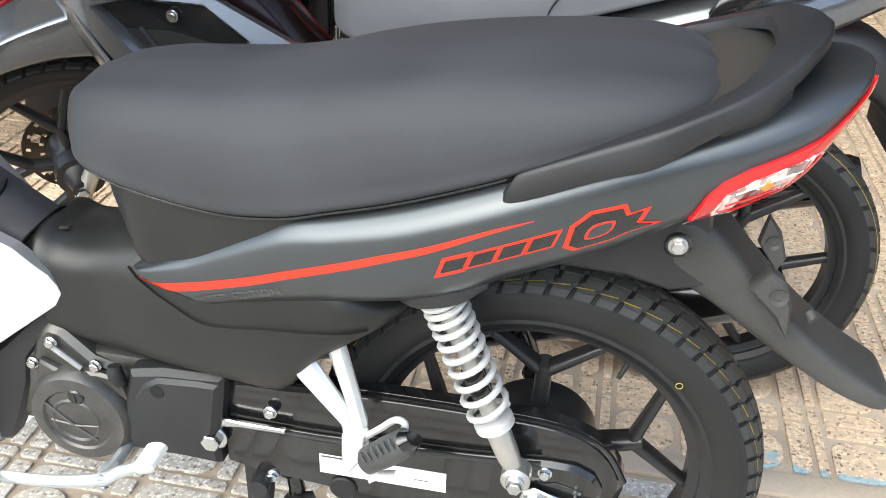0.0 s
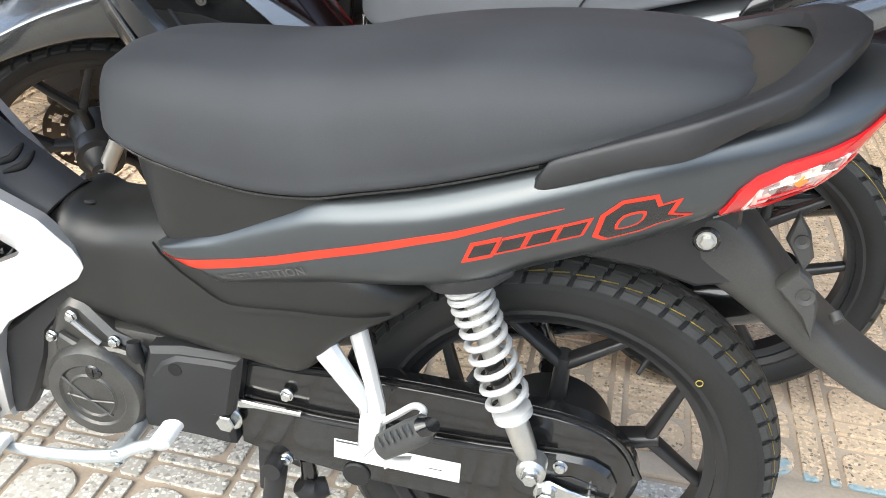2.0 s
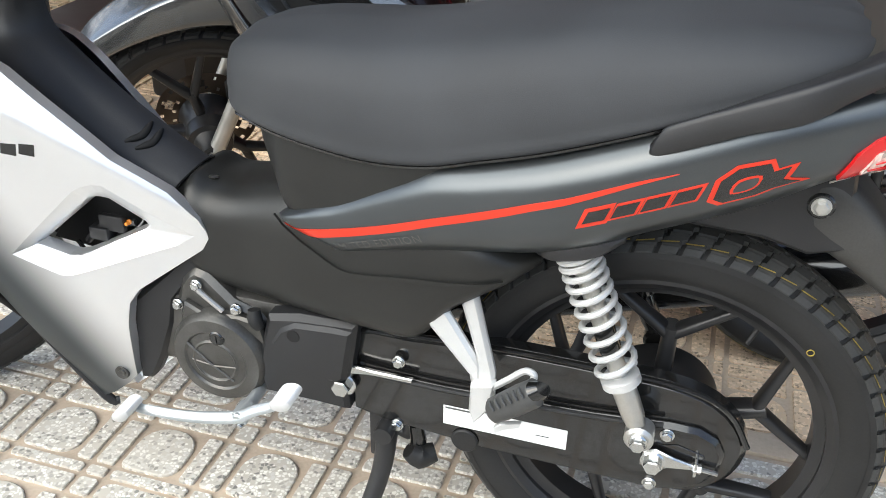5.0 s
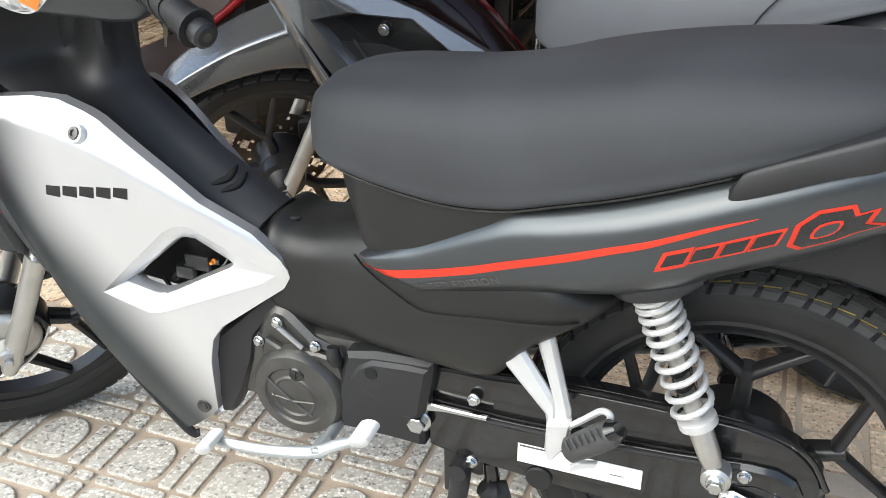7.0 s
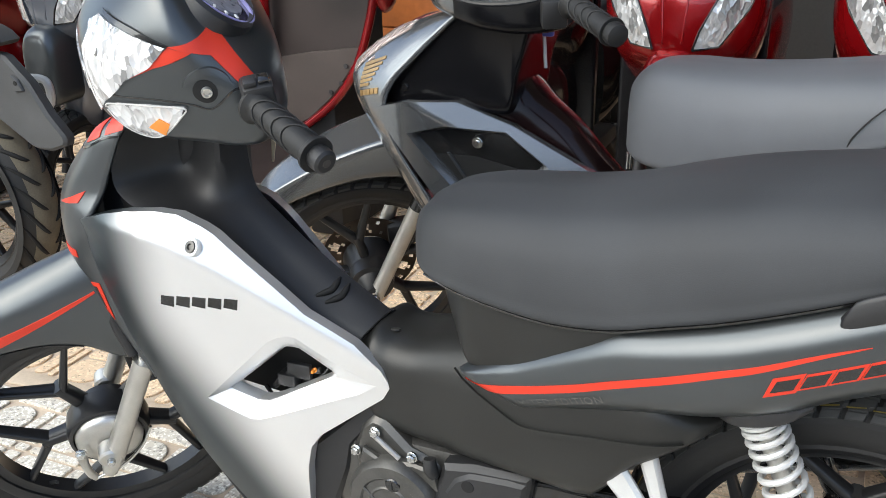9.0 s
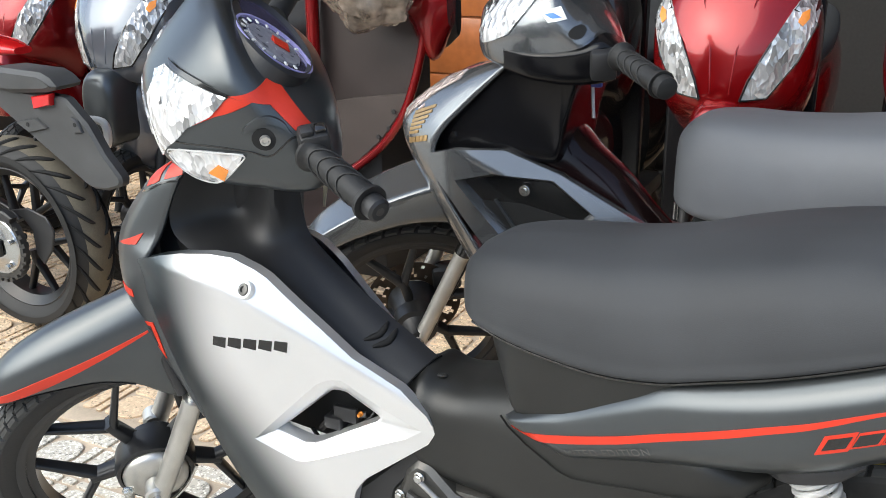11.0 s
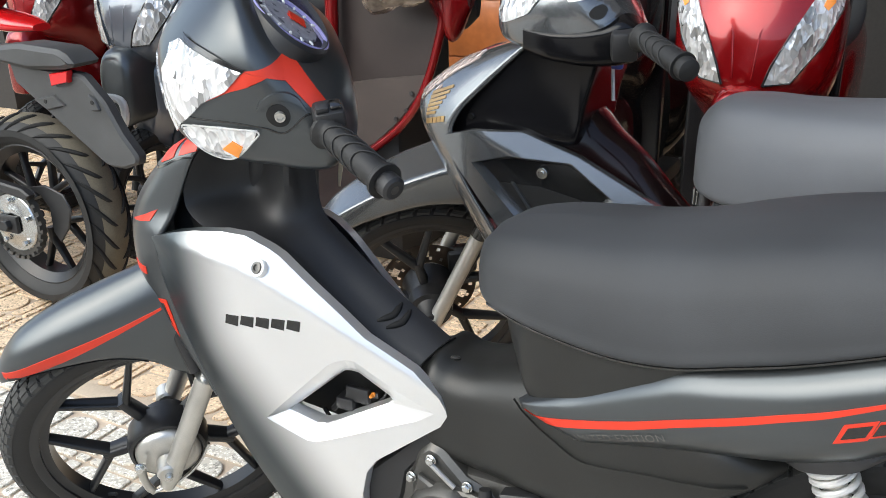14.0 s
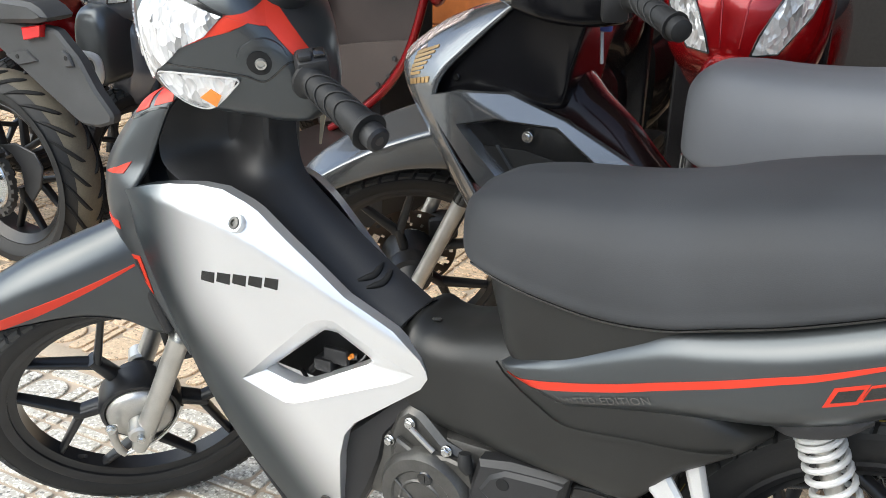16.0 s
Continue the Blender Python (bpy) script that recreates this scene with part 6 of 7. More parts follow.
# ---- scooters that face the camera ----
FINE_LAMP = facets("fine_lamp_reflector", (0.62, 0.62, 0.62), 64)
def scooter(name, at, paint, label, turn=90, full=True, lamps=True, guard=None):
    """A step-through scooter, nose at the local origin, facing local -x."""
    m = Matrix.Translation(at) @ Matrix.Rotation(radians(turn), 4, "Z")
    ob = thing(name, at, label, "scooter", "parked scooters")
    ap = hull([(-0.002, 0.79, 0.745, 0.02), (0.012, 0.88, 0.715, 0.075), (0.045, 0.955, 0.69, 0.135), (0.10, 1.03, 0.66, 0.185), (0.17, 1.08, 0.62, 0.200), (0.25, 1.11, 0.56, 0.19), (0.29, 1.10, 0.55, 0.16)], 0.55, 2.2, 2.6, 6, 22)
    tree = skin(ap)
    apron = part("front_apron", ap, paint, ob, "glossy front apron", m)
    for s in (-1, 1) if lamps else ():
        o = [(s * 0.046, 0.745), (s * 0.102, 0.752), (s * 0.158, 0.835), (s * 0.187, 0.915), (s * 0.190, 0.99), (s * 0.156, 0.985), (s * 0.098, 0.87), (s * 0.060, 0.79)]
        lamp_ = part("headlamp", drape(tree, o, 0.004, 7, 72, cast=lay_front, thick=0.008), FINE_LAMP, apron, "clear slanted headlamp", m)
        part("amber_bulb", drape(tree, [(s * 0.150, 0.922), (s * 0.156, 0.942), (s * 0.169, 0.948), (s * 0.171, 0.928), (s * 0.160, 0.912)], 0.0055, 3, 20, cast=lay_front), AMBER, lamp_, "amber bulb", m)
        part("lamp_border", join(*[tube([lay_front(tree, *o[i], 0.004) for i in range(8)] + [lay_front(tree, *o[0], 0.004)], 0.003, 6)]), GLOSS, lamp_, "", m)
        part("crease", tube([lay_front(tree, s * 0.022, 0.76, 0.001), lay_front(tree, s * 0.030, 0.86, 0.001), lay_front(tree, s * 0.060, 0.97, 0.001), lay_front(tree, s * 0.085, 1.03, 0.001)], 0.0022, 6), paint, apron, "", m)
    part("lower_fairing", hull([(0.03, 0.70, 0.48, 0.035), (0.06, 0.71, 0.42, 0.075), (0.12, 0.70, 0.38, 0.10), (0.20, 0.66, 0.34, 0.13), (0.28, 0.62, 0.30, 0.14)], 0.6, 3, 2.4), paint, ob, "", m)
    # added black body that stands in for the shade below the apron
    part("shadow_gap", hull([(0.055, 0.735, 0.60, 0.05), (0.12, 0.74, 0.55, 0.07), (0.24, 0.70, 0.45, 0.08)], 0.5, 3, 3), BLACK, ob, "black filler for the shade behind the apron", m)
    part("front_mudguard", hull([(-0.055, 0.66, 0.500, 0.030), (-0.045, 0.72, 0.495, 0.058), (0.0, 0.745, 0.50, 0.070), (0.08, 0.75, 0.50, 0.072), (0.16, 0.73, 0.48, 0.068), (0.21, 0.66, 0.44, 0.05)], 0.5, 3.0, 6), guard or SATIN, ob, "painted front mudguard" if guard else "satin dark front mudguard", m)
    wheel(ob, Vector((0.06, 0, 0.235)), 0.235, 0.09, m, 5, 0.3, 0.05, 0.176, 40, name="front_wheel", fork_r=0.09, spread=0.3)
    for y in (-0.085, 0.085):
        part("fork_leg", tube([(0.06, y, 0.235), (0.14, y, 0.50)], 0.017, 12), MATTE, ob, "", m)
    part("handlebar_cowl", hull([(0.13, 1.12, 1.05, 0.06), (0.17, 1.18, 1.04, 0.14), (0.24, 1.20, 1.04, 0.18), (0.32, 1.16, 1.05, 0.16)], 0.5, 2.4, 2.4), paint, ob, "", m)
    for s in (-1, 1):
        part("grip", tube([(0.26, s * 0.17, 1.11), (0.30, s * 0.33, 1.10)], 0.018, 12), RUBBER, ob, "black rubber grip", m)
    part("leg_shield", plate([(0.27, 0.30), (0.30, 0.32), (0.34, 1.06), (0.29, 1.08)], -0.19, 0.19, 0.01), BLACK, ob, "", m)
    if full:
        part("floorboard", box(0.28, 0.72, -0.16, 0.16, 0.26, 0.32, 0.02), MATTE, ob, "", m)
        part("rear_body", hull([(0.66, 0.66, 0.28, 0.12), (0.78, 0.74, 0.32, 0.17), (1.0, 0.78, 0.42, 0.19), (1.25, 0.80, 0.52, 0.17), (1.45, 0.82, 0.66, 0.10)], 0.55, 3, 3), paint, ob, "", m)
        part("seat", hull([(0.64, 0.74, 0.68, 0.10), (0.75, 0.79, 0.70, 0.15), (1.0, 0.81, 0.72, 0.17), (1.3, 0.85, 0.76, 0.15), (1.42, 0.86, 0.80, 0.08)], 0.5, 3, 3), VINYL, ob, "black vinyl seat", m)
        wheel(ob, Vector((1.25, 0, 0.235)), 0.235, 0.10, m, 5, 0.3, 0.06, 0.176, 36, name="rear_wheel", fork_r=0.09)
    return ob


red_scooter = scooter("scooter", (0.748, 1.155, 0), CANDY, "candy red scooter with clear slanted headlamps facing out", guard=CANDY)
copy_thing(red_scooter, Matrix.Translation((1.285, 1.165, 0)))
copy_thing(red_scooter, Matrix.Translation((-1.93, 1.30, 0)))
BLUE_GREY = mat("blue_grey_metallic", (0.16, 0.175, 0.20), 0.25, 0.5, 0.1, 900, 6, 0.02, coat=0.8)
scooter("scooter", (-1.165, 1.06, 0), BLUE_GREY, "blue grey metallic scooter with clear slanted headlamps facing out")

# added so that the gap reads dark where bare paving would show
scooter("scooter", (0.26, 1.30, 0), GLOSS, "gloss black scooter added to fill a dark gap in the shop front", lamps=False)

# ---- the scooter seen from behind its leg shield, part wrapped in plastic ----
BROWN = mat("brown_plastic", (0.030, 0.021, 0.019), 0.45, 0, 0.2, 300, 8, 0.1)
brown = thing("scooter", (-0.35, 1.40, 0), "maroon scooter with a brown leg shield and plastic wrapping", "scooter", "parked scooters")
sh3 = [(-0.55, 0.98), (-0.18, 1.0), (-0.165, 0.90), (-0.20, 0.74), (-0.255, 0.60), (-0.33, 0.50), (-0.43, 0.42), (-0.53, 0.36), (-0.60, 0.34), (-0.60, 0.70)]
part("leg_shield", plate(sh3, 1.40, 1.43, 0.008, 0, lambda x, z: 0.5 * (x + 0.35) ** 2), BROWN, brown, "brown textured inner leg shield")
part("shield_edge", tube([(x, 1.39, z) for x, z in ((-0.17, 1.0), (-0.158, 0.90), (-0.193, 0.74), (-0.248, 0.60), (-0.325, 0.495), (-0.43, 0.41), (-0.53, 0.35))], 0.014, 10, 5), CANDY, brown, "maroon painted edge")
TAUPE = mat("taupe_floor_mat", (0.055, 0.042, 0.037), 0.55, 0, 0.2, 300, 8, 0.15)
part("floor_mat", plate([(-0.60, 0.60), (-0.42, 0.635), (-0.235, 0.66), (-0.262, 0.60), (-0.335, 0.505), (-0.43, 0.425), (-0.53, 0.37), (-0.60, 0.35)], 1.392, 1.402, 0.003, 0, lambda x, z: 0.5 * (x + 0.35) ** 2), TAUPE, brown, "taupe ribbed floor mat")
part("far_edge", tube([(-0.56, 1.385, 1.0), (-0.565, 1.385, 0.80), (-0.575, 1.385, 0.62)], 0.022, 10, 4), CANDY, brown, "maroon painted edge")
part("side_fairing", hull([(-0.22, 1.02, 0.86, 0.03), (-0.15, 1.02, 0.76, 0.05), (-0.09, 1.02, 0.86, 0.03)], 0.5, 2.4, 2.4), CANDY, brown, "", Matrix.Translation((0, 1.42, 0)))
for q in ((-0.305, 0.545), (-0.345, 0.515), (-0.285, 0.60)):
    part("screw", moved(disc(0.008, 0, -0.004, 12, 0.001), to(q[0], 1.390, q[1])), MATTE, brown)
part("floorboard", box(-0.62, -0.30, 0.98, 1.44, 0.30, 0.345, 0.015), BROWN, brown)
part("tunnel", box(-0.50, -0.36, 1.43, 1.80, 0.0, 0.9, 0.02), MATTE, brown)
part("wheel", moved(lathe([(0.10, -0.045), (0.2, -0.05), (0.24, 0), (0.2, 0.05), (0.10, 0.045)], 40), to(-0.43, 1.85, 0.24)), RUBBER, brown)


def crumple(c, r, squash, seed, amp=0.22):
    bm = bmesh.new()
    bmesh.ops.create_icosphere(bm, subdivisions=5, radius=1)
    for v in bm.verts:
        d = v.co.normalized()
        k = 1 + amp * noise.noise(d * 2.2 + Vector((seed, 0, 0))) + 0.10 * abs(noise.noise(d * 6 + Vector((0, seed, 0)))) + 0.05 * abs(noise.noise(d * 14))
        v.co = Vector((d.x * r * squash[0] * k, d.y * r * squash[1] * k, d.z * r * squash[2] * k)) + Vector(c)
    return bm


FILM = mat("crumpled_plastic_film", (0.30, 0.245, 0.20), 0.14, 0, 0.5, 60, 25, 0.9, Transmission_Weight=0.5)
part("plastic_wrap", crumple((-0.30, 1.30, 0.985), 0.14, (1.0, 0.7, 0.85), 3.0), FILM, brown, "crumpled clear plastic wrapping", sharp=60)
part("mirror_head", hull([(-0.10, 0.98, 0.80, 0.02), (-0.05, 1.0, 0.78, 0.03), (0.0, 0.97, 0.82, 0.02)], 0.5, 2.4, 2.4), MATTE, brown, "", Matrix.Translation((-0.13, 1.55, 0)))

# ---- the sport motorcycle whose rear wheel shows ----
sport = thing("motorcycle", (-1.17, 0.70, 0), "black sport motorcycle with a wide ribbed rear tyre", "motorcycle")
C3 = Vector((-1.175, 0.70, 0.300))
SIPES = mat("dusty_tyre_rubber", (0.115, 0.100, 0.072), 0.8, 0, 0.3, 200, 10, 0.3)


def sport_tyre(R, w, rb):
    prof = [(rb, -0.32 * w), (rb + 0.02, -0.46 * w), (rb + 0.05, -0.5 * w)]
    for k in range(-8, 9):
        f = k / 8
        prof.append((R - 0.055 * abs(f) ** 2.2, 0.5 * w * f))
    prof += [(rb + 0.05, 0.5 * w), (rb + 0.02, 0.46 * w), (rb, 0.32 * w)]
    return lathe(prof, 96)


tyre3 = part("rear_wheel", moved(sport_tyre(0.302, 0.150, 0.216), Matrix.Translation(C3)), RUBBER, sport, "wide dusty rubber tyre")
band3 = [(0.3026 - 0.055 * abs(k / 10) ** 2.2, 0.075 * k / 10) for k in range(-6, 7)]
part("tread_band", moved(lathe(band3 + [(r - 0.004, y) for r, y in band3[::-1]], 96), Matrix.Translation(C3)), SIPES, tyre3, "dusty tan crown of the tyre")


def sipe(a0, side):
    """A curved raised strip over the crown, coloured black for a groove's shade."""
    pts = []
    for k in range(9):
        u = k / 8
        s = side * (0.12 + 0.80 * u)
        a = a0 + 0.34 * u**1.6
        r = 0.3028 - 0.055 * abs(s) ** 2.2 + 0.0006
        pts.append((r * math.cos(a), 0.075 * s, r * math.sin(a)))
    return tube(pts, [0.001, 0.0050, 0.0062, 0.0066, 0.0066, 0.0062, 0.0055, 0.004, 0.001], 6)


sip = join(*[sipe(2 * math.pi * k / 26 + (0.1 if s > 0 else 0), s) for k in range(26) for s in (-1, 1)])
part("tread_groove", moved(sip, Matrix.Translation(C3)), HOLE, tyre3, "raised black strips for the shaded tread grooves")
rim3 = part("rim", moved(lathe([(0.222, -0.050), (0.205, -0.042), (0.195, -0.03), (0.195, 0.03), (0.222, 0.05), (0.215, 0.052), (0.19, 0.03), (0.19, -0.03), (0.215, -0.052)], 64), Matrix.Translation(C3)), RIM, tyre3, "black cast rim")
for k in range(5):
    part("spoke", spoke_y(0.05, 0.09, 0.198, 0.30, 0.011), RIM, rim3, "", Matrix.Translation(C3) @ Matrix.Rotation(2 * math.pi * k / 5 + 0.25, 4, "Y"))
n3 = 80
prof3 = [(0.104 + (0.004 if k % 2 else -0.003)) for k in range(n3)]
sprocket = loft([[(r * math.cos(2 * math.pi * k / n3), y, r * math.sin(2 * math.pi * k / n3)) for k, r in enumerate(prof3)] for y in (-0.115, -0.105)])
part("sprocket", moved(sprocket, Matrix.Translation(C3)), ENGINE, tyre3, "dark chain sprocket")
links = bmesh.new()
for k in range(52):
    a = 2 * math.pi * k / 52
    m_ = Matrix.Rotation(-a, 4, "Y") @ Matrix.Translation((0.108, -0.112 + (0.003 if k % 2 else -0.003), 0))
    bmesh.ops.create_cube(links, size=1, matrix=m_ @ Matrix.Diagonal((0.010, 0.016 if k % 2 else 0.022, 0.0145, 1)))
part("chain", moved(links, Matrix.Translation(C3)), ENGINE, tyre3, "dark oiled roller chain", smooth=False)
for k in range(5):
    a = 2 * math.pi * k / 5 + 0.3
    part("sprocket_nut", moved(disc(0.0085, -0.124, -0.134, 6, 0.001), Matrix.Translation(C3) @ Matrix.Translation((0.070 * math.cos(a), 0, 0.070 * math.sin(a)))), CHROME, tyre3, "zinc sprocket nut")
part("axle_block", moved(join(box(-0.10, 0.034, -0.142, -0.128, -0.026, 0.026, 0.004), disc(0.017, -0.140, -0.160, 6, 0.002)), Matrix.Translation(C3)), MATTE, sport, "black axle block", sharp=30)
part("sprocket_carrier", moved(lathe([(0.030, -0.126), (0.045, -0.126), (0.052, -0.121), (0.086, -0.121), (0.090, -0.117), (0.030, -0.115)], 48), Matrix.Translation(C3)), CHROME, tyre3, "bright sprocket carrier")
part("swing_arm", plate([(-1.95, 0.36), (-1.95, 0.44), (-1.4, 0.43), (-1.24, 0.425), (-1.115, 0.412), (-1.085, 0.395), (-1.095, 0.378), (-1.20, 0.39), (-1.30, 0.37), (-1.4, 0.34)], 0.572, 0.60, 0.005), MATTE, sport, "black swing arm and chain guard")
part("guard_bracket", plate([(-1.13, 0.405), (-1.06, 0.42), (-0.99, 0.40), (-0.965, 0.36), (-0.985, 0.30), (-1.03, 0.25), (-1.055, 0.28), (-1.055, 0.35), (-1.085, 0.385)], 0.612, 0.620, 0.003), RIM, sport, "black cast bracket over the spokes")
GREYPL = mat("weathered_grey_plastic", (0.050, 0.051, 0.052), 0.55, 0, 0.3, 300, 9, 0.15)
guard3 = part("rear_mudguard", plate([(-1.127, 0.771), (-1.03, 0.761), (-0.86, 0.750), (-0.840, 0.744), (-0.775, 0.681), (-0.728, 0.601), (-0.683, 0.548), (-0.680, 0.535), (-0.686, 0.520), (-0.735, 0.503), (-0.785, 0.503), (-0.8085, 0.510), (-0.983, 0.623), (-1.113, 0.708)], 0.62, 0.66, 0.008), GREYPL, sport, "grey plastic rear mudguard")
part("guard_top", plate([(-1.25, 0.800), (-1.169, 0.808), (-1.049, 0.822), (-0.90, 0.815), (-0.868, 0.802), (-0.846, 0.780), (-0.852, 0.772), (-0.885, 0.763), (-1.02, 0.754), (-1.25, 0.78)], 0.595, 0.70, 0.012), GREYPL, sport, "grey lamp carrier")
part("red_reflector", plate([(-0.950, 0.748), (-0.876, 0.760), (-0.882, 0.728), (-0.948, 0.714)], 0.604, 0.625, 0.004), LAMP_RED, guard3, "red reflector")
part("guard_lug", plate([(-1.038, 0.670), (-0.958, 0.688), (-0.918, 0.662), (-0.992, 0.643)], 0.612, 0.625, 0.004), GREYPL, guard3)
part("guard_lug", plate([(-0.832, 0.680), (-0.822, 0.700), (-0.80, 0.690), (-0.786, 0.660), (-0.815, 0.655)], 0.612, 0.625, 0.004), GREYPL, guard3)
for q in ((-0.99, 0.668), (-0.808, 0.680)):
    part("lug_hole", moved(disc(0.006, 0.6105, 0.6125, 14, 0.0003), to(q[0], 0, q[1])), HOLE, guard3)
part("tail_lamp", hull([(-1.30, 0.90, 0.84, 0.05), (-1.18, 0.88, 0.835, 0.06), (-1.09, 0.86, 0.84, 0.03)], 0.5, 3, 3), LAMP_RED, sport, "red tail lamp", Matrix.Translation((0, 0.72, 0)))
part("plate_bracket", tube([(-1.00, 0.79, 0.645), (-0.925, 0.80, 0.645), (-0.90, 0.80, 0.625), (-0.905, 0.80, 0.575), (-0.94, 0.79, 0.55)], 0.012, 8, 4), PALE, sport, "pale bracket")
part("tail", hull([(-2.2, 0.85, 0.70, 0.12), (-1.8, 0.92, 0.75, 0.13), (-1.45, 0.98, 0.82, 0.09), (-1.25, 1.0, 0.90, 0.03)], 0.5, 2.6, 2.6), CANDY, sport, "red tail fairing", Matrix.Translation((0, 0.72, 0)))
part("engine_block", box(-2.1, -1.6, 0.58, 0.82, 0.2, 0.6, 0.03), MATTE, sport)
wheel(sport, Vector((-2.55, 0.70, 0.30)), 0.30, 0.11, None, 5, 0.2, 0.05, 0.226, 40, name="front_wheel")

# ---- shop front that closes the place ----
WOOD = mat("orange_varnished_wood", (0.42, 0.13, 0.035), 0.35, 0, 0.3, 30, 4, 0.1, coat=0.3)


def wall(name, x0, x1, y0, y1, z0, z1, material, label):
    return tagged(part(name, box(x0, x1, y0, y1, z0, z1, 0), material, smooth=False), label, "wall", kind="structure")


# these three walls are coloured as if in deep shade
wall("wall_back", -3.8, 8, 4.4, 4.6, 0, 3.2, DARK, "back wall of the shop, near-black for its unlit depth")
wall("wall_left", -4.0, -3.8, 2.6, 4.6, 0, 3.2, DARK, "side wall of the shop, near-black for its unlit depth")
wall("wall_right", 8, 8.2, 0.4, 4.6, 0, 3.2, DARK, "side wall of the shop, near-black for its unlit depth")
# added behind the camera, its height set by the light on side faces
wall("wall_behind_camera", -30, 30, -12.3, -12.0, 0, 3.4, PLASTER, "unseen grey plaster wall added to cut off the low sky")
# out of view; its front edge is placed for the cowl's reflections
tagged(part("ceiling", box(-4.0, 8.2, 1.2, 4.6, 3.2, 3.35, 0), PLASTER, smooth=False), "plain unseen ceiling added to shade the shop front", "ceiling", kind="structure")
cab = thing("cabinet", (-0.62, 2.55, 0), "orange varnished wooden cabinet against the shop wall", "cabinet")
part("body", box(-0.95, -0.42, 2.55, 2.95, 0.0, 1.5, 0.006), WOOD, cab)
for k in range(6):
    part("board", box(-0.945, -0.425, 2.535, 2.552, 0.03 + 0.245 * k, 0.268 + 0.245 * k, 0.004), WOOD, cab)


# ---- paving: raised terrazzo pieces with sunken joints ----
def terrazzo(name, cement, chips, dark, dust, blue=False):
    """Cement with pale and dark stone chips, under a film of dust."""
    m = bpy.data.materials.new(name)
    m.use_nodes = True
    n, l = m.node_tree.nodes, m.node_tree.links
    b = n["Principled BSDF"]
    geo = n.new("ShaderNodeNewGeometry")
    vor = n.new("ShaderNodeTexVoronoi")
    vor.inputs["Scale"].default_value, vor.inputs["Randomness"].default_value = 150, 1.0
    edge = n.new("ShaderNodeTexVoronoi")
    edge.feature = "DISTANCE_TO_EDGE"
    edge.inputs["Scale"].default_value = 150
    warp, add = n.new("ShaderNodeTexNoise"), n.new("ShaderNodeVectorMath")
    warp.inputs["Scale"].default_value = 60
    add.operation = "MULTIPLY_ADD"
    add.inputs[1].default_value = (0.006, 0.006, 0.006)
    l.new(geo.outputs["Position"], warp.inputs["Vector"])
    l.new(warp.outputs["Color"], add.inputs[0])
    l.new(geo.outputs["Position"], add.inputs[2])
    l.new(add.outputs[0], vor.inputs["Vector"])
    l.new(add.outputs[0], edge.inputs["Vector"])
    sep = n.new("ShaderNodeSeparateColor")
    l.new(vor.outputs["Color"], sep.inputs[0])
    ramp = n.new("ShaderNodeValToRGB")
    ramp.color_ramp.interpolation = "CONSTANT"
    e = ramp.color_ramp.elements
    e[0].position, e[0].color = 0.0, (*dark, 1)
    e[1].position, e[1].color = 0.10, (*[0.5 * (c + d) for c, d in zip(cement, dark)], 1)
    for p, c in ((0.22, cement), (0.45, [0.75 * v for v in chips]), (0.62, chips), (0.85, [min(1, 1.15 * v) for v in chips])):
        q = e.new(p)
        q.color = (*c, 1)
    l.new(sep.outputs[0], ramp.inputs[0])
    inside = n.new("ShaderNodeMapRange")
    inside.inputs["From Min"].default_value, inside.inputs["From Max"].default_value = 0.04, 0.14
    l.new(edge.outputs["Distance"], inside.inputs["Value"])
    base = n.new("ShaderNodeMix")
    base.data_type = "RGBA"
    base.inputs["A"].default_value = (*cement, 1)
    l.new(inside.outputs[0], base.inputs["Factor"])
    l.new(ramp.outputs[0], base.inputs["B"])
    film = n.new("ShaderNodeTexNoise")
    film.inputs["Scale"].default_value, film.inputs["Detail"].default_value = 4, 6
    l.new(geo.outputs["Position"], film.inputs["Vector"])
    amount = n.new("ShaderNodeMapRange")
    amount.inputs["From Min"].default_value, amount.inputs["From Max"].default_value = 0.35, 0.7
    amount.inputs["To Min"].default_value, amount.inputs["To Max"].default_value = 0.12, 0.55
    l.new(film.outputs["Fac"], amount.inputs["Value"])
    dusty = n.new("ShaderNodeMix")
    dusty.data_type = "RGBA"
    dusty.inputs["B"].default_value = (*dust, 1)
    l.new(amount.outputs[0], dusty.inputs["Factor"])
    l.new(base.outputs["Result"], dusty.inputs["A"])
    last = dusty
    if blue:
        xyz = n.new("ShaderNodeSeparateXYZ")
        l.new(geo.outputs["Position"], xyz.inputs[0])
        spot = n.new("ShaderNodeTexNoise")
        spot.inputs["Scale"].default_value, spot.inputs["Detail"].default_value = 16, 4
        l.new(geo.outputs["Position"], spot.inputs["Vector"])
        near_y = n.new("ShaderNodeMapRange")
        near_y.inputs["From Min"].default_value, near_y.inputs["From Max"].default_value = 0.36, 0.44
        near_y.inputs["To Min"].default_value, near_y.inputs["To Max"].default_value = 0.10, -0.20
        l.new(xyz.outputs[1], near_y.inputs["Value"])
        near_x = n.new("ShaderNodeMapRange")
        near_x.inputs["From Min"].default_value, near_x.inputs["From Max"].default_value = 1.45, 1.65
        near_x.inputs["To Min"].default_value, near_x.inputs["To Max"].default_value = -0.3, 0.0
        l.new(xyz.outputs[0], near_x.inputs["Value"])
        s1, s2, cut = n.new("ShaderNodeMath"), n.new("ShaderNodeMath"), n.new("ShaderNodeMapRange")
        l.new(spot.outputs["Fac"], s1.inputs[0])
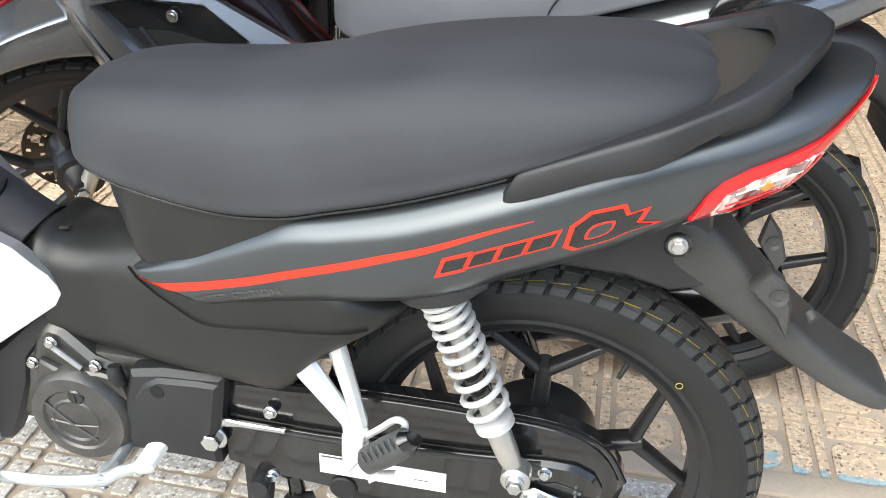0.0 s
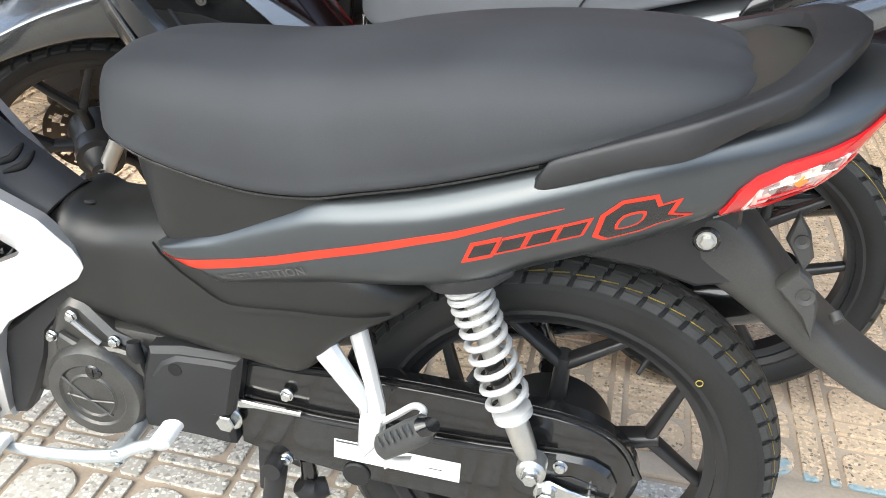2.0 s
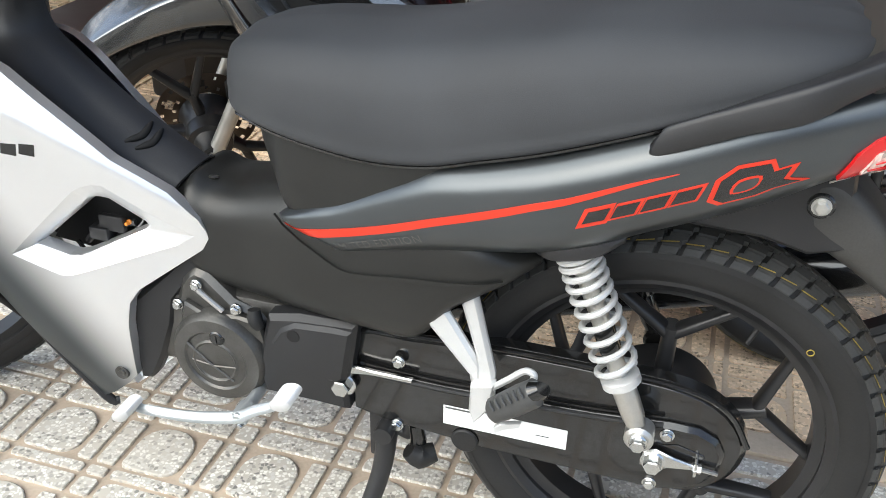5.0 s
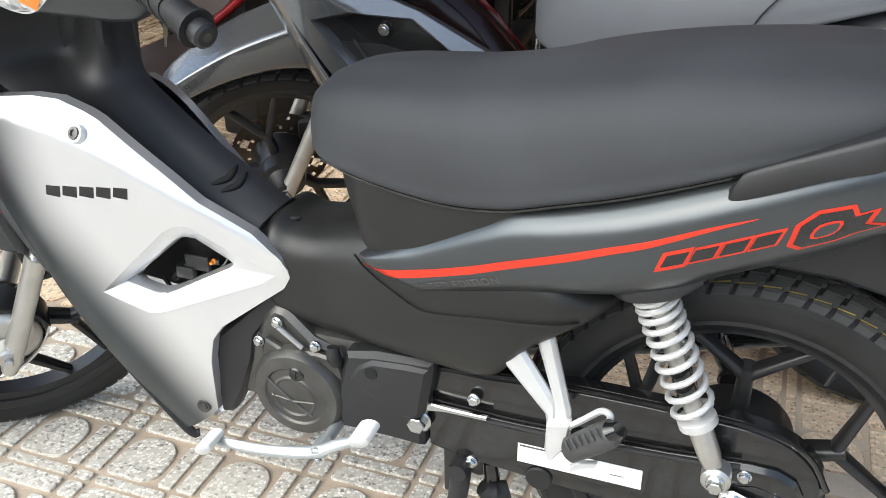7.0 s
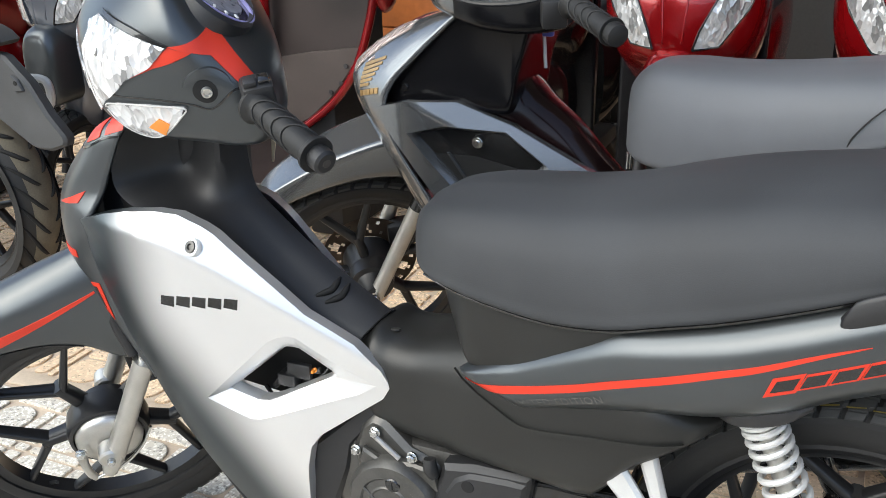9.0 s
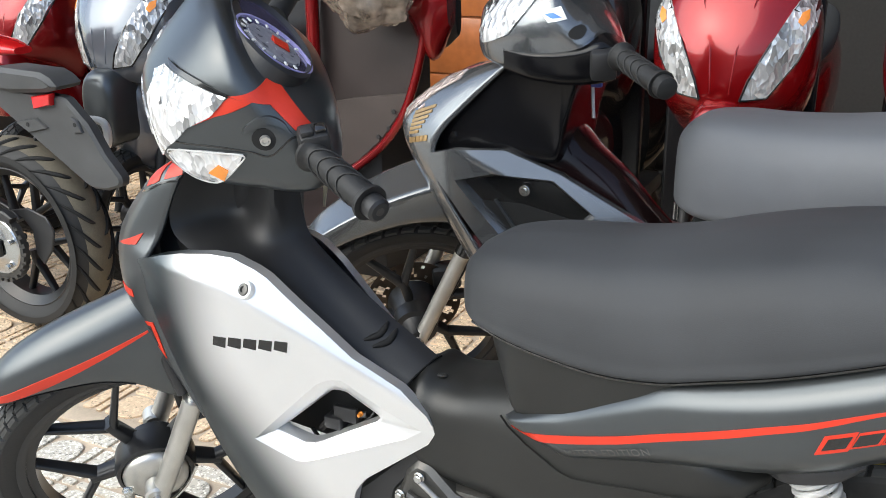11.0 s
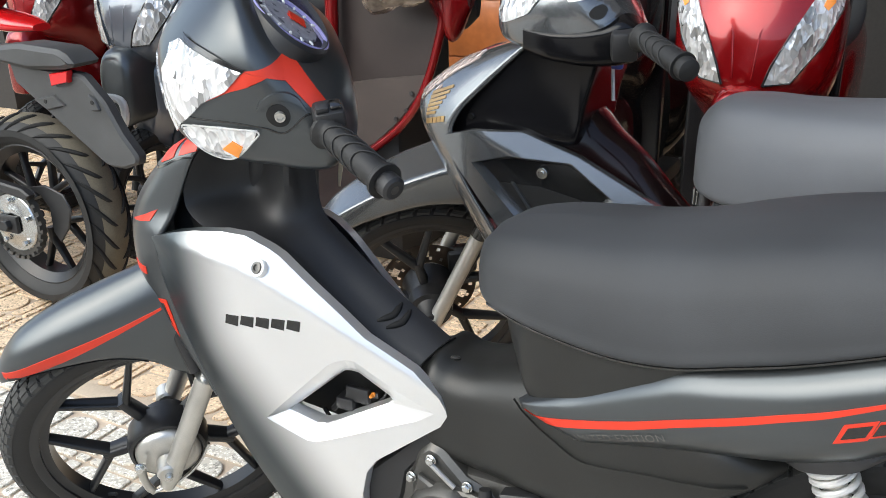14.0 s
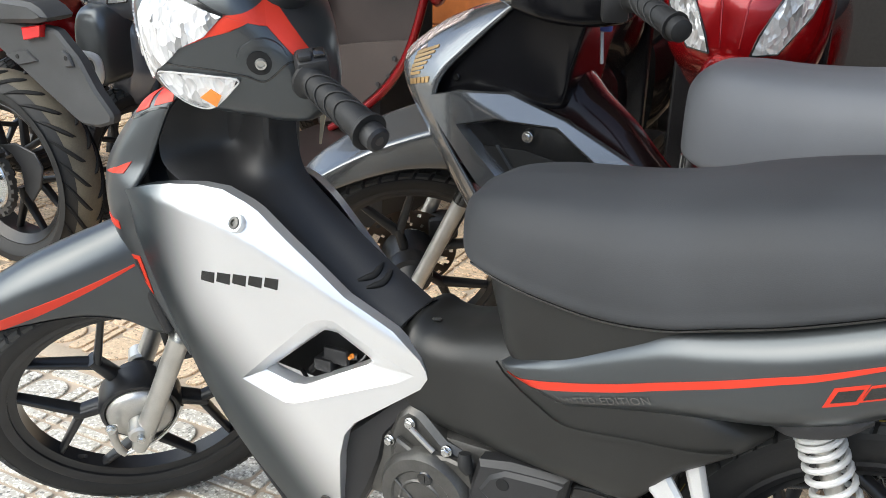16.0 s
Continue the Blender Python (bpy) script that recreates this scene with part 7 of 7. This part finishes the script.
        l.new(near_y.outputs[0], s1.inputs[1])
        l.new(s1.outputs[0], s2.inputs[0])
        l.new(near_x.outputs[0], s2.inputs[1])
        cut.inputs["From Min"].default_value, cut.inputs["From Max"].default_value = 0.50, 0.55
        cut.inputs["To Max"].default_value = 0.75
        l.new(s2.outputs[0], cut.inputs["Value"])
        paint = n.new("ShaderNodeMix")
        paint.data_type = "RGBA"
        paint.inputs["B"].default_value = (0.28, 0.48, 0.56, 1)
        l.new(cut.outputs[0], paint.inputs["Factor"])
        l.new(dusty.outputs["Result"], paint.inputs["A"])
        last = paint
    l.new(last.outputs["Result"], b.inputs["Base Color"])
    b.inputs["Roughness"].default_value = 0.75
    grain = n.new("ShaderNodeTexNoise")
    grain.inputs["Scale"].default_value = 500
    l.new(geo.outputs["Position"], grain.inputs["Vector"])
    bp = n.new("ShaderNodeBump")
    bp.inputs["Strength"].default_value, bp.inputs["Distance"].default_value = 0.35, 0.001
    l.new(grain.outputs["Fac"], bp.inputs["Height"])
    l.new(bp.outputs[0], b.inputs["Normal"])
    return m


NEAR_TILE = terrazzo("grey_white_terrazzo", (0.56, 0.52, 0.45), (0.88, 0.86, 0.80), (0.14, 0.14, 0.13), (0.66, 0.61, 0.52))
FAR_TILE = terrazzo("tan_terrazzo", (0.68, 0.51, 0.34), (0.84, 0.66, 0.47), (0.12, 0.09, 0.07), (0.70, 0.52, 0.35), True)
CELL = 0.195


def rounded(x0, x1, y0, y1, radii, n=5):
    """A rectangle whose four corners have radii of their own."""
    out = []
    for (cx, cy, a0), r in zip(((x1, y0, -90), (x1, y1, 0), (x0, y1, 90), (x0, y0, 180)), radii):
        sx, sy = (-1 if cx == x1 else 1), (-1 if cy == y1 else 1)
        for k in range(n + 1):
            a = radians(a0 + 90 * k / n)
            out.append((cx + sx * r + r * math.cos(a), cy + sy * r + r * math.sin(a)))
    return out


# outlines of the pieces of one cell
PIECES = [rounded(0.004, 0.104, 0.004, 0.112, (0.03, 0.045, 0.045, 0.012)), rounded(0.116, 0.143, 0.004, 0.112, (0.003,) * 4, 1), rounded(0.154, 0.188, 0.004, 0.112, (0.003,) * 4, 1),
          rounded(0.004, 0.143, 0.124, 0.160, (0.004, 0.004, 0.02, 0.004), 3), rounded(0.154, 0.188, 0.124, 0.160, (0.004,) * 4, 1), rounded(0.004, 0.143, 0.170, 0.188, (0.003,) * 4, 1), rounded(0.154, 0.188, 0.170, 0.188, (0.003,) * 4, 1)]
PIECES_B = [[(y, x) for x, y in o][::-1] for o in PIECES]


def piece_rings(o, dz=0.0):
    c = np.mean(np.array(o), axis=0)
    top = [(c[0] + (x - c[0]) * 0.965, c[1] + (y - c[1]) * 0.965) for x, y in o]
    return [[(x, y, -0.006) for x, y in o], [(x, y, -0.0015 + dz) for x, y in o], [(x, y, dz) for x, y in top]]


tile_meshes = {}
for kind, material in (("near", NEAR_TILE), ("far", FAR_TILE)):
    for k, o in enumerate(PIECES if kind == "near" else PIECES_B):
        bm = loft(piece_rings(o))
        bmesh.ops.recalc_face_normals(bm, faces=bm.faces)
        me = bpy.data.meshes.new("paving_piece")
        bm.to_mesh(me)
        bm.free()
        me.materials.append(material)
        tile_meshes[kind, k] = me

X0, Y0 = -0.012, -0.073
rest = {"near": bmesh.new(), "far": bmesh.new()}
count = 0
for i in range(-24, 25):
    for j in range(-16, 20):
        x, y = X0 + CELL * i, Y0 + CELL * j
        kind = "near" if j < 2 else "far"
        if kind == "far":
            y = 0.362 + CELL * (j - 2)
        for k, o in enumerate(PIECES if kind == "near" else PIECES_B):
            cy = y + sum(q[1] for q in o) / len(o)
            if kind == "near" and cy > 0.285:
                continue
            nearest = (-0.25 < x < 0.75 and -0.3 < y < 0.2) or (1.35 < x < 1.95 and 0.3 < y < 0.75)
            dz = random.uniform(-0.0006, 0.0006)
            if nearest and count < 300:
                ob = new("tile", tile_meshes[kind, k])
                ob.location = (x, y, dz)
                ob.parent = ground
                count += 1
            else:
                vs = [[rest[kind].verts.new((q[0] + x, q[1] + y, q[2])) for q in r] for r in piece_rings(o, dz)]
                for a, b_ in zip(vs, vs[1:]):
                    for q in range(len(a)):
                        rest[kind].faces.new((a[q], a[(q + 1) % len(a)], b_[(q + 1) % len(a)], b_[q]))
                rest[kind].faces.new(vs[-1])
for kind, material in (("near", NEAR_TILE), ("far", FAR_TILE)):
    tagged(part("paving_tiles", rest[kind], material, ground, smooth=False), kind="stuff")
STRIP = mat("concrete_strip", (0.54, 0.44, 0.33), 0.85, 0, 0.18, 150, 6, 0.3)
part("kerb_strip", box(-4.69, 4.86, 0.297, 0.354, -0.006, 0.004, 0.003), STRIP, ground, "plain concrete strip between the tiles")
